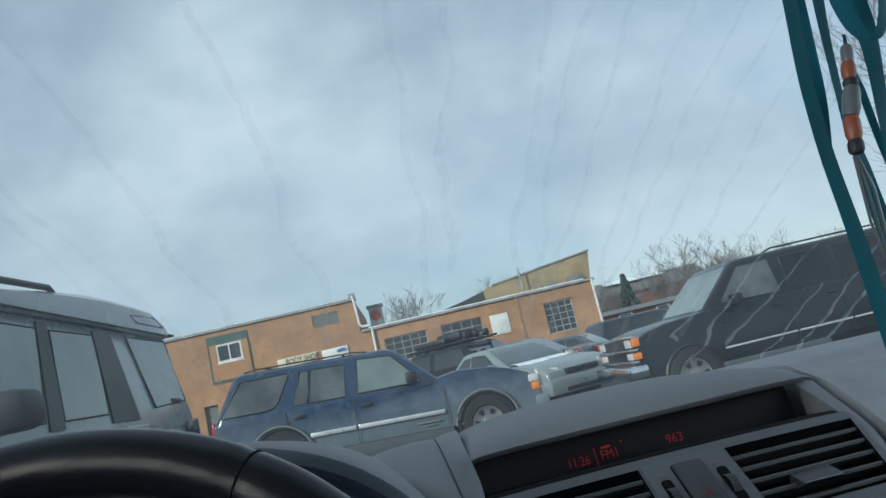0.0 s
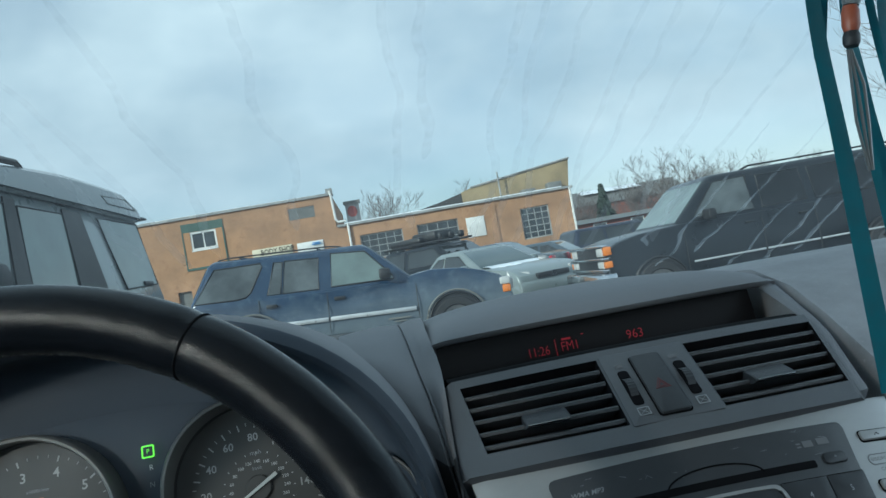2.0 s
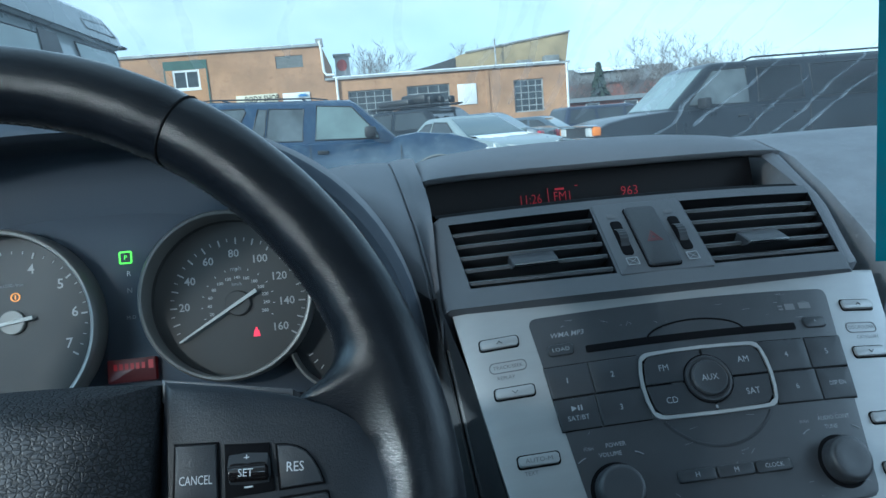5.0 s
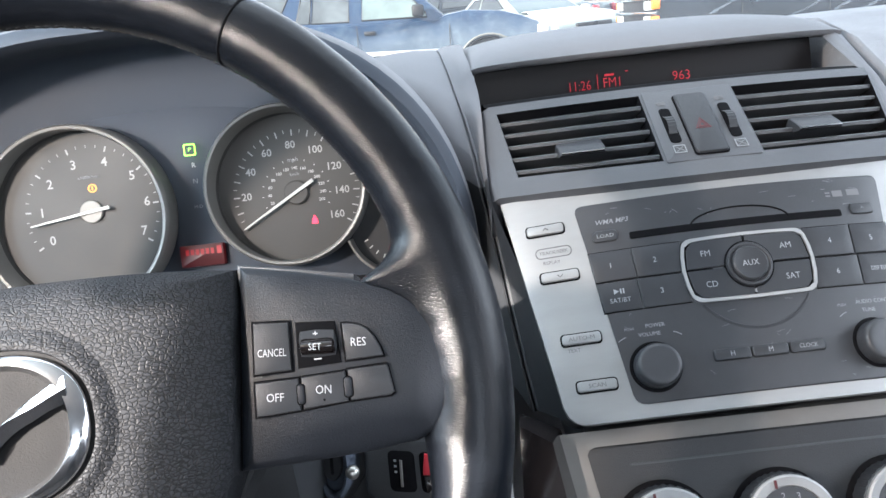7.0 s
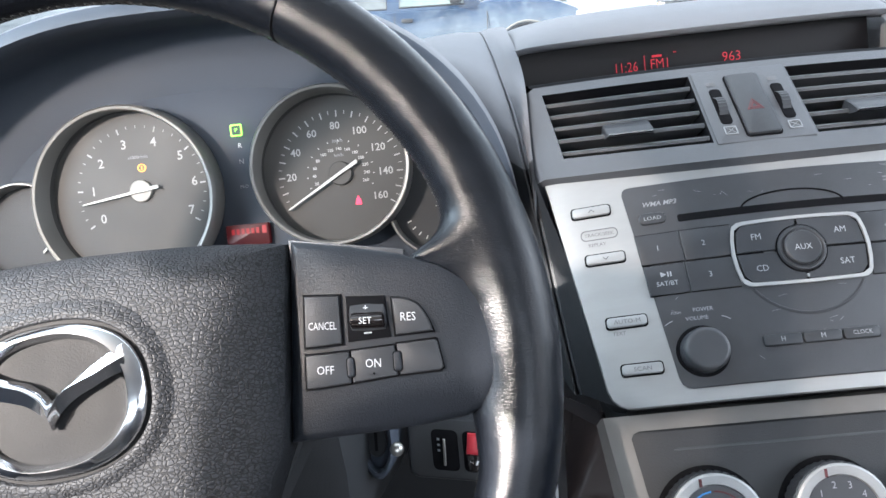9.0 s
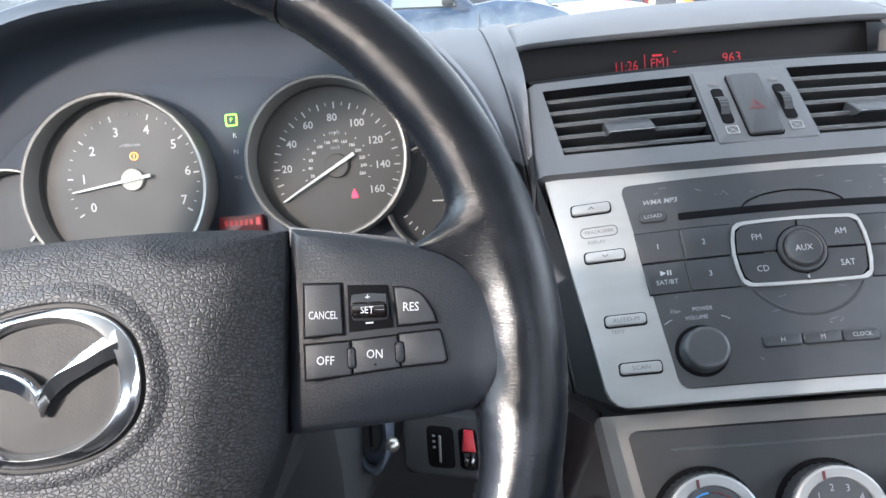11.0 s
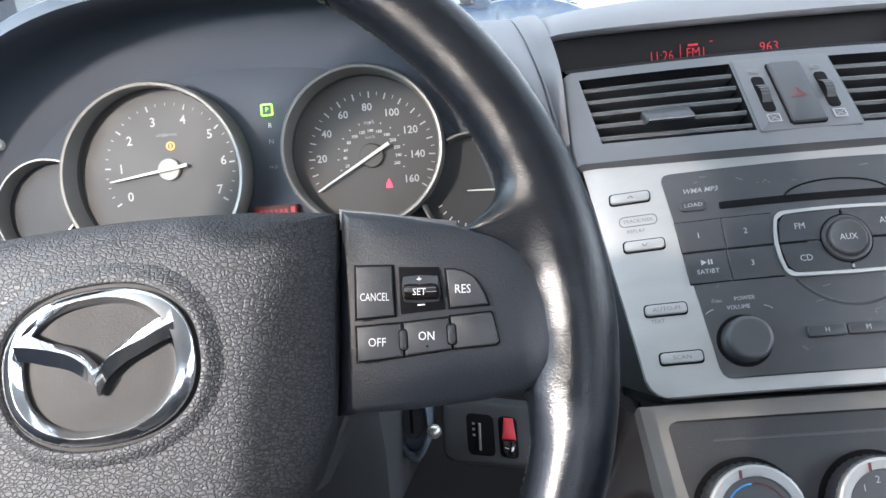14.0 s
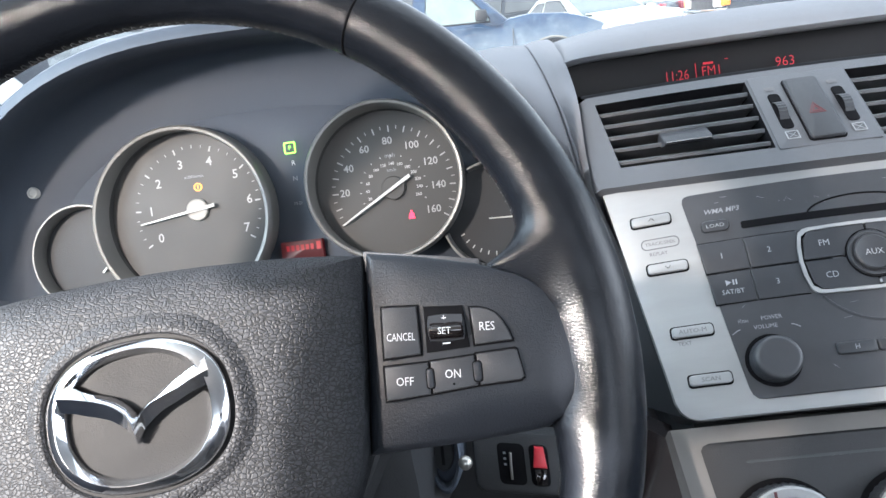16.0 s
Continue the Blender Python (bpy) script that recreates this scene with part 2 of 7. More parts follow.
M_RED = mat("red_display_segments", (0.16, 0.008, 0.014), 0.5, glow=(1.0, 0.02, 0.05, 0.045))
M_REDLAMP = mat("red_warning_lamp", (0.4, 0.02, 0.03), 0.5, glow=(1.0, 0.03, 0.08, 0.32))
M_ODODIGIT = mat("dim_red_digits", (0.16, 0.012, 0.016), 0.5, glow=(1.0, 0.04, 0.06, 0.035))
M_ODO = mat("red_odometer_glass", (0.036, 0.008, 0.010), 0.35, glow=(1.0, 0.05, 0.06, 0.004))
M_GREEN = mat("green_lamp", (0.05, 0.3, 0.02), 0.5, glow=(0.25, 1.0, 0.05, 0.38))
M_AMBER = mat("amber_lamp", (0.4, 0.12, 0.02), 0.5, glow=(1.0, 0.35, 0.03, 0.24))
M_HAZARD = mat("red_triangle_print", (0.075, 0.008, 0.011), 0.5)
M_SCREEN = mat("dark_display_glass", (0.006, 0.005, 0.006), 0.45, vary=0.05, spec=0.3)
M_REDPLASTIC = mat("red_plastic_tab", (0.55, 0.03, 0.045), 0.4, vary=0.08)
M_STEEL = mat("worn_steel", (0.42, 0.41, 0.38), 0.32, metal=0.9, vary=0.12, vary_scale=60)
M_TEAL = mat("teal_woven_strap", (0.005, 0.120, 0.160), 0.75, grain=2500, bump=0.0006, vary=0.15, vary_scale=60)
M_ORANGE = mat("orange_clip_plastic", (0.30, 0.075, 0.035), 0.4, vary=0.08)
M_CLEAR = mat("milky_clip_plastic", (0.13, 0.14, 0.145), 0.3, vary=0.08)
M_SOFTPRINT = mat("faint_dark_printing", (0.12, 0.12, 0.125), 0.5, vary=0.04)
M_KEYPRINT = mat("worn_grey_key_printing", (0.27, 0.28, 0.295), 0.5, vary=0.04)
M_PALEKNOB = mat("pale_plastic_cap", (0.19, 0.184, 0.168), 0.45, vary=0.05)
M_DIALMID = mat("grey_dial_printing", (0.38, 0.38, 0.37), 0.55)
M_BLUEPRINT = mat("blue_print", (0.05, 0.28, 0.65), 0.5)
M_TRIM = mat("grey_cabin_lining", (0.66, 0.65, 0.63), 0.8, grain=500, bump=0.0006, vary=0.06)
M_SEAT = mat("dark_seat_cloth", (0.05, 0.05, 0.052), 0.9, grain=700, bump=0.001, vary=0.1)
M_WINDSCREEN = glass("windscreen_glass", (0.43, 0.457, 0.455), 0.93, haze=0.04)
M_STREAK = film("salty_water_streak", (0.22, 0.235, 0.245), 0.075)
M_SALTSTREAK = film("thick_salty_streak", (0.60, 0.66, 0.70), 0.13)


# ---------------------------------------------------------------- building helpers
ORIGIN = {}


def thing(name, loc, label, category, group="", kind=""):
    made = new(name)
    made.location = loc
    made.empty_display_size = 0.05
    ORIGIN[made.name] = Vector(loc)
    return tagged(made, label, category, group, kind)


def finish(bm, smooth):
    bmesh.ops.recalc_face_normals(bm, faces=bm.faces)
    for face in bm.faces:
        face.smooth = smooth


def part(name, bm, material, parent, label="", smooth=True, kind=""):
    """Links a bmesh, given in world coordinates, as one mesh under a thing or a part."""
    origin = ORIGIN[parent.name]
    finish(bm, smooth)
    bmesh.ops.translate(bm, verts=bm.verts, vec=-origin)
    data = bpy.data.meshes.new(name)
    bm.to_mesh(data)
    bm.free()
    data.materials.append(material)
    if smooth:
        data.set_sharp_from_angle(angle=radians(38))
    made = new(name, data)
    made.parent = parent
    ORIGIN[made.name] = origin
    if label:
        made["label"] = label
    if kind:
        made["kind"] = kind
    return made


def solo(name, bm, material, loc, label, category, group="", kind="", smooth=True):
    """A thing that is one mesh."""
    finish(bm, smooth)
    bmesh.ops.translate(bm, verts=bm.verts, vec=-Vector(loc))
    data = bpy.data.meshes.new(name)
    bm.to_mesh(data)
    bm.free()
    data.materials.append(material)
    if smooth:
        data.set_sharp_from_angle(angle=radians(38))
    made = new(name, data)
    made.location = loc
    ORIGIN[made.name] = Vector(loc)
    return tagged(made, label, category, group, kind)


def same(u, v, h):
    return Vector((u, v, h))


def loft(bm, rings, closed=True, caps=True):
    """Skins rings of points, one after another."""
    rows = [[bm.verts.new(p) for p in ring] for ring in rings]
    count = len(rows[0])
    for a, b in zip(rows, rows[1:]):
        for i in range(count if closed else count - 1):
            j = (i + 1) % count
            bm.faces.new((a[i], a[j], b[j], b[i]))
    if caps and closed and count > 2:
        bm.faces.new(list(reversed(rows[0])))
        bm.faces.new(rows[-1])
    return rows


def rounded(u0, v0, u1, v1, r, steps=4):
    """The outline of a rounded rectangle, anticlockwise."""
    pts = []
    for cu, cv, a in ((u1 - r, v0 + r, -90), (u1 - r, v1 - r, 0), (u0 + r, v1 - r, 90), (u0 + r, v0 + r, 180)):
        for k in range(steps + 1):
            q = radians(a + 90 * k / steps)
            pts.append((cu + r * math.cos(q), cv + r * math.sin(q)))
    return pts


def circle(cu, cv, ru, rv=None, steps=32, a0=0.0):
    rv = ru if rv is None else rv
    return [(cu + ru * math.cos(a0 + 2 * math.pi * k / steps), cv + rv * math.sin(a0 + 2 * math.pi * k / steps)) for k in range(steps)]


def inset(pts, d):
    """Moves an outline inwards by about d."""
    cu, cv = sum(p[0] for p in pts) / len(pts), sum(p[1] for p in pts) / len(pts)
    ru = max(abs(p[0] - cu) for p in pts)
    rv = max(abs(p[1] - cv) for p in pts)
    return [(cu + (p[0] - cu) * max(0.05, 1 - d / ru), cv + (p[1] - cv) * max(0.05, 1 - d / rv)) for p in pts]


def slab(bm, outline, h0, h1, fn=same, soft=0.5):
    """A prism on an outline, with a softened upper edge."""
    rings = [[fn(u, v, h0) for u, v in outline], [fn(u, v, h1 - soft) for u, v in outline]]
    if soft:
        rings.append([fn(u, v, h1 - soft * 0.3) for u, v in inset(outline, soft * 0.35)])
        rings.append([fn(u, v, h1) for u, v in inset(outline, soft)])
    loft(bm, rings)
    return bm


def box(bm, lo, hi, soft=0.0):
    """An upright box with softened edges."""
    x0, y0, z0 = lo
    x1, y1, z1 = hi
    s = min(soft, (x1 - x0) / 2.2, (y1 - y0) / 2.2, (z1 - z0) / 2.2)
    if s <= 0:
        loft(bm, [[(x0, y0, z), (x1, y0, z), (x1, y1, z), (x0, y1, z)] for z in (z0, z1)])
    else:
        def ring(d, z):
            return [(u, v, z) for u, v in rounded(x0 + d, y0 + d, x1 - d, y1 - d, max(s - d, s * 0.3), 2)]
        loft(bm, [ring(s, z0), ring(s * 0.3, z0 + s * 0.3), ring(0, z0 + s), ring(0, z1 - s), ring(s * 0.3, z1 - s * 0.3), ring(s, z1)])
    return bm


def tube(bm, path, radius, sides=8, closed=False, flat=1.0, up=None):
    """A round bar along a path; radius is a number or one for each point; flat squeezes it along up."""
    path = [Vector(p) for p in path]
    count = len(path)
    rings = []
    side = Vector(up) if up else None
    for i, p in enumerate(path):
        a = path[i - 1] if (i or closed) else p
        b = path[(i + 1) % count] if (i < count - 1 or closed) else p
        way = (b - a).normalized()
        guide = side or (Vector((0, 0, 1)) if abs(way.z) < 0.9 else Vector((1, 0, 0)))
        x = way.cross(guide).normalized()
        y = x.cross(way).normalized()
        r = radius[i] if isinstance(radius, (list, tuple)) else radius
        rings.append([p + x * (r * math.cos(2 * math.pi * k / sides)) + y * (flat * r * math.sin(2 * math.pi * k / sides)) for k in range(sides)])
    if closed:
        rings.append(rings[0])
    loft(bm, rings, caps=not closed)
    if closed:
        bmesh.ops.remove_doubles(bm, verts=bm.verts, dist=1e-6)
    return bm


def ring_band(bm, inner, outer, h0, h1, fn=same):
    """A flat ring between two outlines of equal count, with thickness."""
    loft(bm, [[fn(u, v, h) for u, v in line] for line, h in ((outer, h0), (outer, h1), (inner, h1), (inner, h0), (outer, h0))], caps=False)
    bmesh.ops.remove_doubles(bm, verts=bm.verts, dist=1e-6)
    return bm


def turned(bm, cu, cv, profile, fn=same, steps=32):
    """A turned shape about (cu, cv): profile is a list of radius, height."""
    loft(bm, [[fn(cu + r * math.cos(2 * math.pi * k / steps), cv + r * math.sin(2 * math.pi * k / steps), h) for k in range(steps)] for r, h in profile])
    return bm


def letters(text, size, cu, cv, h, fn, turn=0.0, lean=0.0, wide=1.0, sides=0.0):
    """Raised lettering, centred on (cu, cv) of a surface."""
    curve = bpy.data.curves.new("lettering", "FONT")
    curve.body, curve.size, curve.align_x, curve.align_y, curve.resolution_u = text, size, "CENTER", "CENTER", 2
    curve.shear = lean
    curve.offset = sides
    holder = bpy.data.objects.new("lettering", curve)
    data = bpy.data.meshes.new_from_object(holder)
    bm = bmesh.new()
    bm.from_mesh(data)
    bpy.data.objects.remove(holder)
    bpy.data.curves.remove(curve)
    bpy.data.meshes.remove(data)
    c, s = math.cos(radians(turn)), math.sin(radians(turn))
    for v in bm.verts:
        x, y = v.co.x * wide, v.co.y
        v.co = fn(cu + x * c - y * s, cv + x * s + y * c, h)
    return bm


def bars(spots, fn, h):
    """Small flat bars (u0, v0, u1, v1)."""
    bm = bmesh.new()
    for u0, v0, u1, v1 in spots:
        slab(bm, [(u0, v0), (u1, v0), (u1, v1), (u0, v1)], h - 0.1, h, fn, 0)
    return bm


def leaned(x0, y0, z0, tilt, bulge=0.0, sag=0.0):
    """A leaning surface: u to the right, v up along it, h towards the driver, in millimetres; bulge: how far its middle stands out."""
    a = radians(tilt)
    d, n = Vector((0, math.sin(a), math.cos(a))), Vector((0, -math.cos(a), math.sin(a)))

    def fn(u, v, h):
        k = 1 - (u / 130.0) ** 2
        return Vector((x0 + u / 1000, y0, z0)) + d * ((v - sag * k) / 1000) + n * ((h + bulge * k) / 1000)
    return fn


def glide(line, steps=4):
    """More points on a smooth curve through a line."""
    pts = [Vector(p) for p in line]
    out = []
    for i in range(len(pts) - 1):
        p0, p1, p2, p3 = pts[max(0, i - 1)], pts[i], pts[i + 1], pts[min(len(pts) - 1, i + 2)]
        for k in range(steps):
            q = k / steps
            out.append(0.5 * (2 * p1 + (p2 - p0) * q + (2 * p0 - 5 * p1 + 4 * p2 - p3) * q * q + (3 * p1 - p0 - 3 * p2 + p3) * q ** 3))
    return out + [pts[-1]]


STACK = leaned(0.3422, 0.1358, 0.9084, 36.4, 14.7)
CLIMATE = leaned(0.344, 0.1358, 0.9084, 36.4, 8.0)
VENTS = leaned(0.338, 0.1795, 0.9665, 56.0, 14.7, 13.0)
CLUSTER = leaned(0.0, 0.231, 0.962, 15.0)
WHEEL = leaned(0.0, -0.055, 0.938, 25.0)
RIM = leaned(0.0, -0.055, 0.938, 23.1)


# ---------------------------------------------------------------- cabin structure
def dash_profile(x):
    """The section of the dashboard at x, from the knee side over the top to the windscreen."""
    far = 0.90 - 0.10 * (abs(x - 0.34) / 0.75) ** 2
    crest = 1.033 - 0.012 * max(0.0, abs(x - 0.34) - 0.3)
    crest += 0.007 * max(0.0, min(1.0, (x - 0.47) / 0.06))
    rise = -0.022 * math.exp(-((x - 0.165) / 0.045) ** 2)
    if abs(x - 0.338) < 0.149:
        return [(0.262, 0.62), (0.262, 0.70), (0.264, 0.78), (0.268, 0.86), (0.275, 0.92), (0.29, 0.95), (0.33, 0.97), (0.39, 0.985), (0.46, 1.0), (0.60, crest - 0.022), (far, crest - 0.035), (far + 0.03, crest - 0.12)]
    near = 0.040 if x > 0.45 else 0.0
    plain = [(0.262, 0.62), (0.258, 0.78), (0.250 - near, 0.90), (0.247 - near, 0.962 + rise), (0.256 - near, 0.990 + rise), (0.280 - near, 1.012 + rise), (0.315 - near, crest - 0.008 + rise),
            (0.37 - near * 0.5, crest + rise * 0.8), (0.46, crest - 0.003), (0.60, crest - 0.012), (far, crest - 0.035), (far + 0.03, crest - 0.12)]
    if x < 0.48:
        return plain
    beside = [(0.262, 0.62), (0.225, 0.80), (0.186, 0.915), (0.182, 0.957), (0.206, 0.975), (0.252, 1.004), (0.292, 1.024), (0.35, 1.038)] + plain[8:]
    w = max(0.0, min(1.0, (x - 0.49) / 0.20))
    w = w * w * (3 - 2 * w)
    return [(a + (c - a) * w, b + (d - b) * w) for (a, b), (c, d) in zip(beside, plain)]


def build_dashboard():
    root = thing("dashboard", (0.34, 0.45, 0.62), "grey grained plastic dashboard with dust on its top", "dashboard", kind="structure")
    bm = bmesh.new()
    xs = [-0.42 + 0.02 * k for k in range(78)]
    loft(bm, [[(x, y, z) for y, z in dash_profile(x)] for x in xs], closed=False)
    part("dash_top", bm, M_DUSTY, root, "dusty grey dashboard skin")

    # the binnacle hood over the gauges
    def arch(a, b, y, low):
        pts = []
        for k in range(41):
            q = math.pi * k / 40
            c, s = math.cos(q), math.sin(q)
            pts.append((-0.030 + (a + 0.022) * math.copysign(abs(c) ** (2 / 2.5), c), y, low + b * s ** (2 / 2.5)))
        return pts
    bm = bmesh.new()
    loft(bm, [arch(0.190, 0.180, 0.42, 0.885), arch(0.196, 0.196, 0.34, 0.888), arch(0.197, 0.1965, 0.305, 0.890), arch(0.198, 0.1965, 0.27, 0.893), arch(0.199, 0.1965, 0.24, 0.895), arch(0.199, 0.196, 0.215, 0.897), arch(0.1985, 0.196, 0.196, 0.897), arch(0.1975, 0.1945, 0.191, 0.897)], closed=False)
    part("hood_skin", bm, M_DASH, root, "grey outer skin of the gauge hood")
    bm = bmesh.new()
    loft(bm, [arch(0.1975, 0.1945, 0.191, 0.897), arch(0.196, 0.1925, 0.188, 0.897),
              arch(0.192, 0.187, 0.186, 0.897), arch(0.188, 0.183, 0.192, 0.897), arch(0.187, 0.181, 0.206, 0.897),
              *[[(x, 0.231 + (z - 0.962) * 0.268 + 0.0035 - ahead, z) for x, y, z in arch(a, b, 0, low)] for a, b, ahead, low in ((0.185, 0.177, 0.024, 0.897), (0.182, 0.172, 0.014, 0.896), (0.177, 0.165, 0.008, 0.895), (0.170, 0.155, 0.0042, 0.894), (0.160, 0.142, 0.002, 0.893), (0.150, 0.130, -0.003, 0.893))]], closed=False)
    part("binnacle_hood", bm, M_COWL, root, "dark hood over the gauges")
    # strip between the binnacle and the centre
    bm = bmesh.new()
    seam = [(0.176, 0.56, 1.020), (0.178, 0.46, 1.039), (0.180, 0.40, 1.0405), (0.182, 0.345, 1.033), (0.184, 0.305, 1.024), (0.186, 0.270, 1.013), (0.189, 0.249, 1.000), (0.1915, 0.232, 0.985), (0.1935, 0.220, 0.972), (0.196, 0.208, 0.952), (0.198, 0.200, 0.938), (0.202, 0.178, 0.905), (0.207, 0.152, 0.86), (0.213, 0.140, 0.82)]
    outer = [(0.120, 0.56, 1.020), (0.120, 0.46, 1.038), (0.122, 0.40, 1.0395), (0.126, 0.345, 1.039), (0.131, 0.312, 1.036), (0.138, 0.288, 1.031), (0.148, 0.272, 1.018), (0.156, 0.262, 1.0), (0.163, 0.256, 0.982), (0.170, 0.25, 0.955), (0.174, 0.245, 0.935), (0.178, 0.24, 0.90), (0.183, 0.235, 0.86), (0.188, 0.225, 0.82)]
    inner = [(0.202, 0.56, 1.028), (0.202, 0.46, 1.042), (0.202, 0.40, 1.043), (0.200, 0.345, 1.040), (0.2005, 0.300, 1.032), (0.203, 0.275, 1.016)]
    inner += [tuple(VENTS(u, v, -0.6)) for u, v in ((-136.5, 70), (-137.5, 50), (-139, 25), (-140, 0), (-140, -17))] + [(0.2112, 0.1435, 0.912), (0.2206, 0.1050, 0.860), (0.2330, 0.0880, 0.838)]

    rows = []
    for s, o, n in zip(glide(seam), glide(outer), glide(inner)):
        lift = Vector((0, -0.0022, 0.0022))
        rows.append([o + Vector((0, 0.05, -0.02)), o, o.lerp(s, 0.3) + lift * 0.8, o.lerp(s, 0.65) + lift, s + Vector((-0.0022, -0.0002, 0.0002)), s + Vector((-0.0009, 0, 0)), s + Vector((0, 0.0022, -0.0016)), s + Vector((0.0009, 0, 0)),
                     s + Vector((0.0022, -0.0002, 0.0002)), s.lerp(n, 0.4) + lift * 0.6, s.lerp(n, 0.75) + lift * 0.4, n])
    low = next(k for k, row in enumerate(rows) if row[6].z < 0.958)
    loft(bm, rows[:low + 1], closed=False)
    part("side_strip", bm, M_DASH, root, "grey skin with a seam beside the centre panel")
    bm = bmesh.new()
    loft(bm, rows[low:], closed=False)
    part("side_trim", bm, M_RUBBER, root, "dark trim beside the radio")
    # knee panel and the glossy lower trim
    bm = bmesh.new()
    box(bm, (-0.42, 0.20, 0.52), (0.20, 0.24, 0.90), 0.012)
    part("knee_panel", bm, M_RUBBER, root, "dark lower dash panel")
    bm = bmesh.new()
    loft(bm, [[(0.196, 0.085, 0.845), (0.213, 0.075, 0.838), (0.222, 0.10, 0.83), (0.200, 0.115, 0.835)],
              [(0.190, 0.040, 0.775), (0.222, 0.030, 0.770), (0.235, 0.06, 0.76), (0.200, 0.09, 0.765)],
              [(0.196, 0.000, 0.700), (0.236, -0.008, 0.695), (0.245, 0.03, 0.69), (0.205, 0.06, 0.69)]])
    part("gloss_trim", bm, M_PIANO, root, "glossy dark trim")
    bm = bmesh.new()
    tube(bm, [(0.187, 0.074, 0.840), (0.186, 0.048, 0.800), (0.191, 0.025, 0.765), (0.203, 0.000, 0.725), (0.220, -0.02, 0.690)], 0.0016, 6)
    part("trim_line", bm, M_CHROME, root, "thin chrome line")


def build_cabin():
    """The closed shell of the cabin: roof, pillars, doors, floor and seats, behind and above the camera."""
    def slabs(name, boxes, material, label, category="car body"):
        bm = bmesh.new()
        for lo, hi in boxes:
            box(bm, lo, hi, 0.01)
        solo(name, bm, material, (boxes[0][0][0], boxes[0][0][1], boxes[0][0][2]), label, category, kind="structure")
    slabs("ceiling", [((-0.54, -1.95, 1.425), (1.24, 0.02, 1.50))], M_TRIM, "grey cloth headlining of the cabin", "ceiling")
    slabs("floor", [((-0.55, -2.0, 0.22), (1.23, 0.75, 0.28))], M_SEAT, "dark carpet of the cabin floor", "floor")
    # unseen upper boxes added to block the sun except through narrow gaps
    slabs("wall_left", [((-0.56, -1.9, 0.28), (-0.50, 0.80, 0.99)), ((-0.54, -0.36, 0.99), (-0.49, 0.80, 1.43)), ((-0.54, -0.522, 1.287), (-0.49, -0.36, 1.43)), ((-0.54, -1.90, 0.99), (-0.49, -0.64, 1.43)), ((-0.51, -0.64, 0.99), (-0.49, -0.621, 1.43)), ((-0.51, -0.621, 0.99), (-0.49, -0.594, 1.19)), ((-0.51, -0.621, 1.273), (-0.49, -0.594, 1.43))], M_COWL, "dark door lining on the driver's side, walled up above to shape the sunlight", "car door")
    slabs("wall_right", [((1.18, -1.9, 0.28), (1.24, 0.80, 0.99)), ((1.17, -0.50, 0.99), (1.22, -0.40, 1.43))], M_COWL, "dark door lining on the passenger's side", "car door")
    slabs("wall_back", [((-0.55, -2.05, 0.28), (1.23, -1.85, 1.02))], M_COWL, "dark lining behind the rear seat", "wall")
    # unseen slanted post, set to cast the shadow edge across the airbag cover
    bm = bmesh.new()
    loft(bm, [[(x, y, z) for x, y in ((-0.512, front - 0.060), (-0.49, front - 0.060), (-0.49, front), (-0.512, front))] for z, front in ((0.98, -0.597), (1.36, -0.494))])
    solo("shadow_pillar", bm, M_COWL, (-0.52, -0.45, 0.98), "unseen dark pillar added to cast the shadow edge on the airbag", "pillar", kind="structure", smooth=False)
    # unseen stepped piece, its lower edge cut to limit where sun falls
    bm = bmesh.new()
    loft(bm, [[(x, y, z) for y, z in ((-0.50, 1.43), (-0.50, 1.345), (-0.545, 1.338), (-0.578, 1.334), (-0.605, 1.306), (-0.62, 1.296), (-0.64, 1.286), (-0.64, 1.43))] for x in (-0.51, -0.49)])
    solo("sun_mask", bm, M_COWL, (-0.50, -0.57, 1.43), "unseen dark mask added to trim the sunlight on the wheel", "door frame", kind="structure", smooth=False)
    for x, side in ((-0.50, -1), (1.18, 1)):
        bm = bmesh.new()
        tube(bm, [(x + side * 0.02, 0.80, 1.0), (x, 0.40, 1.22), (x - side * 0.03, 0.02, 1.43)], 0.035, 8)
        solo("windscreen_pillar", bm, M_TRIM, (x, 0.8, 1.0), "grey lined windscreen pillar", "pillar", kind="structure")
    for x in (-0.02, 0.70):
        root = thing("front_seat", (x, -0.75, 0.28), "dark cloth front car seat", "car seat", "front seats")
        bm = bmesh.new()
        box(bm, (x - 0.24, -0.85, 0.30), (x + 0.24, -0.36, 0.52), 0.05)
        part("cushion", bm, M_SEAT, root)
        bm = bmesh.new()
        loft(bm, [[(x - w, y, z), (x + w, y, z), (x + w, y - 0.12, z), (x - w, y - 0.12, z)] for y, z, w in ((-0.74, 0.46, 0.23), (-0.82, 0.70, 0.25), (-0.92, 1.02, 0.2), (-0.94, 1.06, 0.16))])
        part("backrest", bm, M_SEAT, root)
        bm = bmesh.new()
        box(bm, (x - 0.13, -1.06, 1.10), (x + 0.13, -0.97, 1.26), 0.03)
        part("headrest", bm, M_SEAT, root)


# the windscreen: its surface as a function of x and the way up
def screen(x, k):
    bow = ((x - 0.34) / 0.85) ** 2
    return Vector((x, 0.86 - 0.10 * bow - 0.84 * k + 0.06 * k * (1 - k), 1.005 + 0.425 * k + 0.045 * math.sin(math.pi * k) - 0.012 * bow))


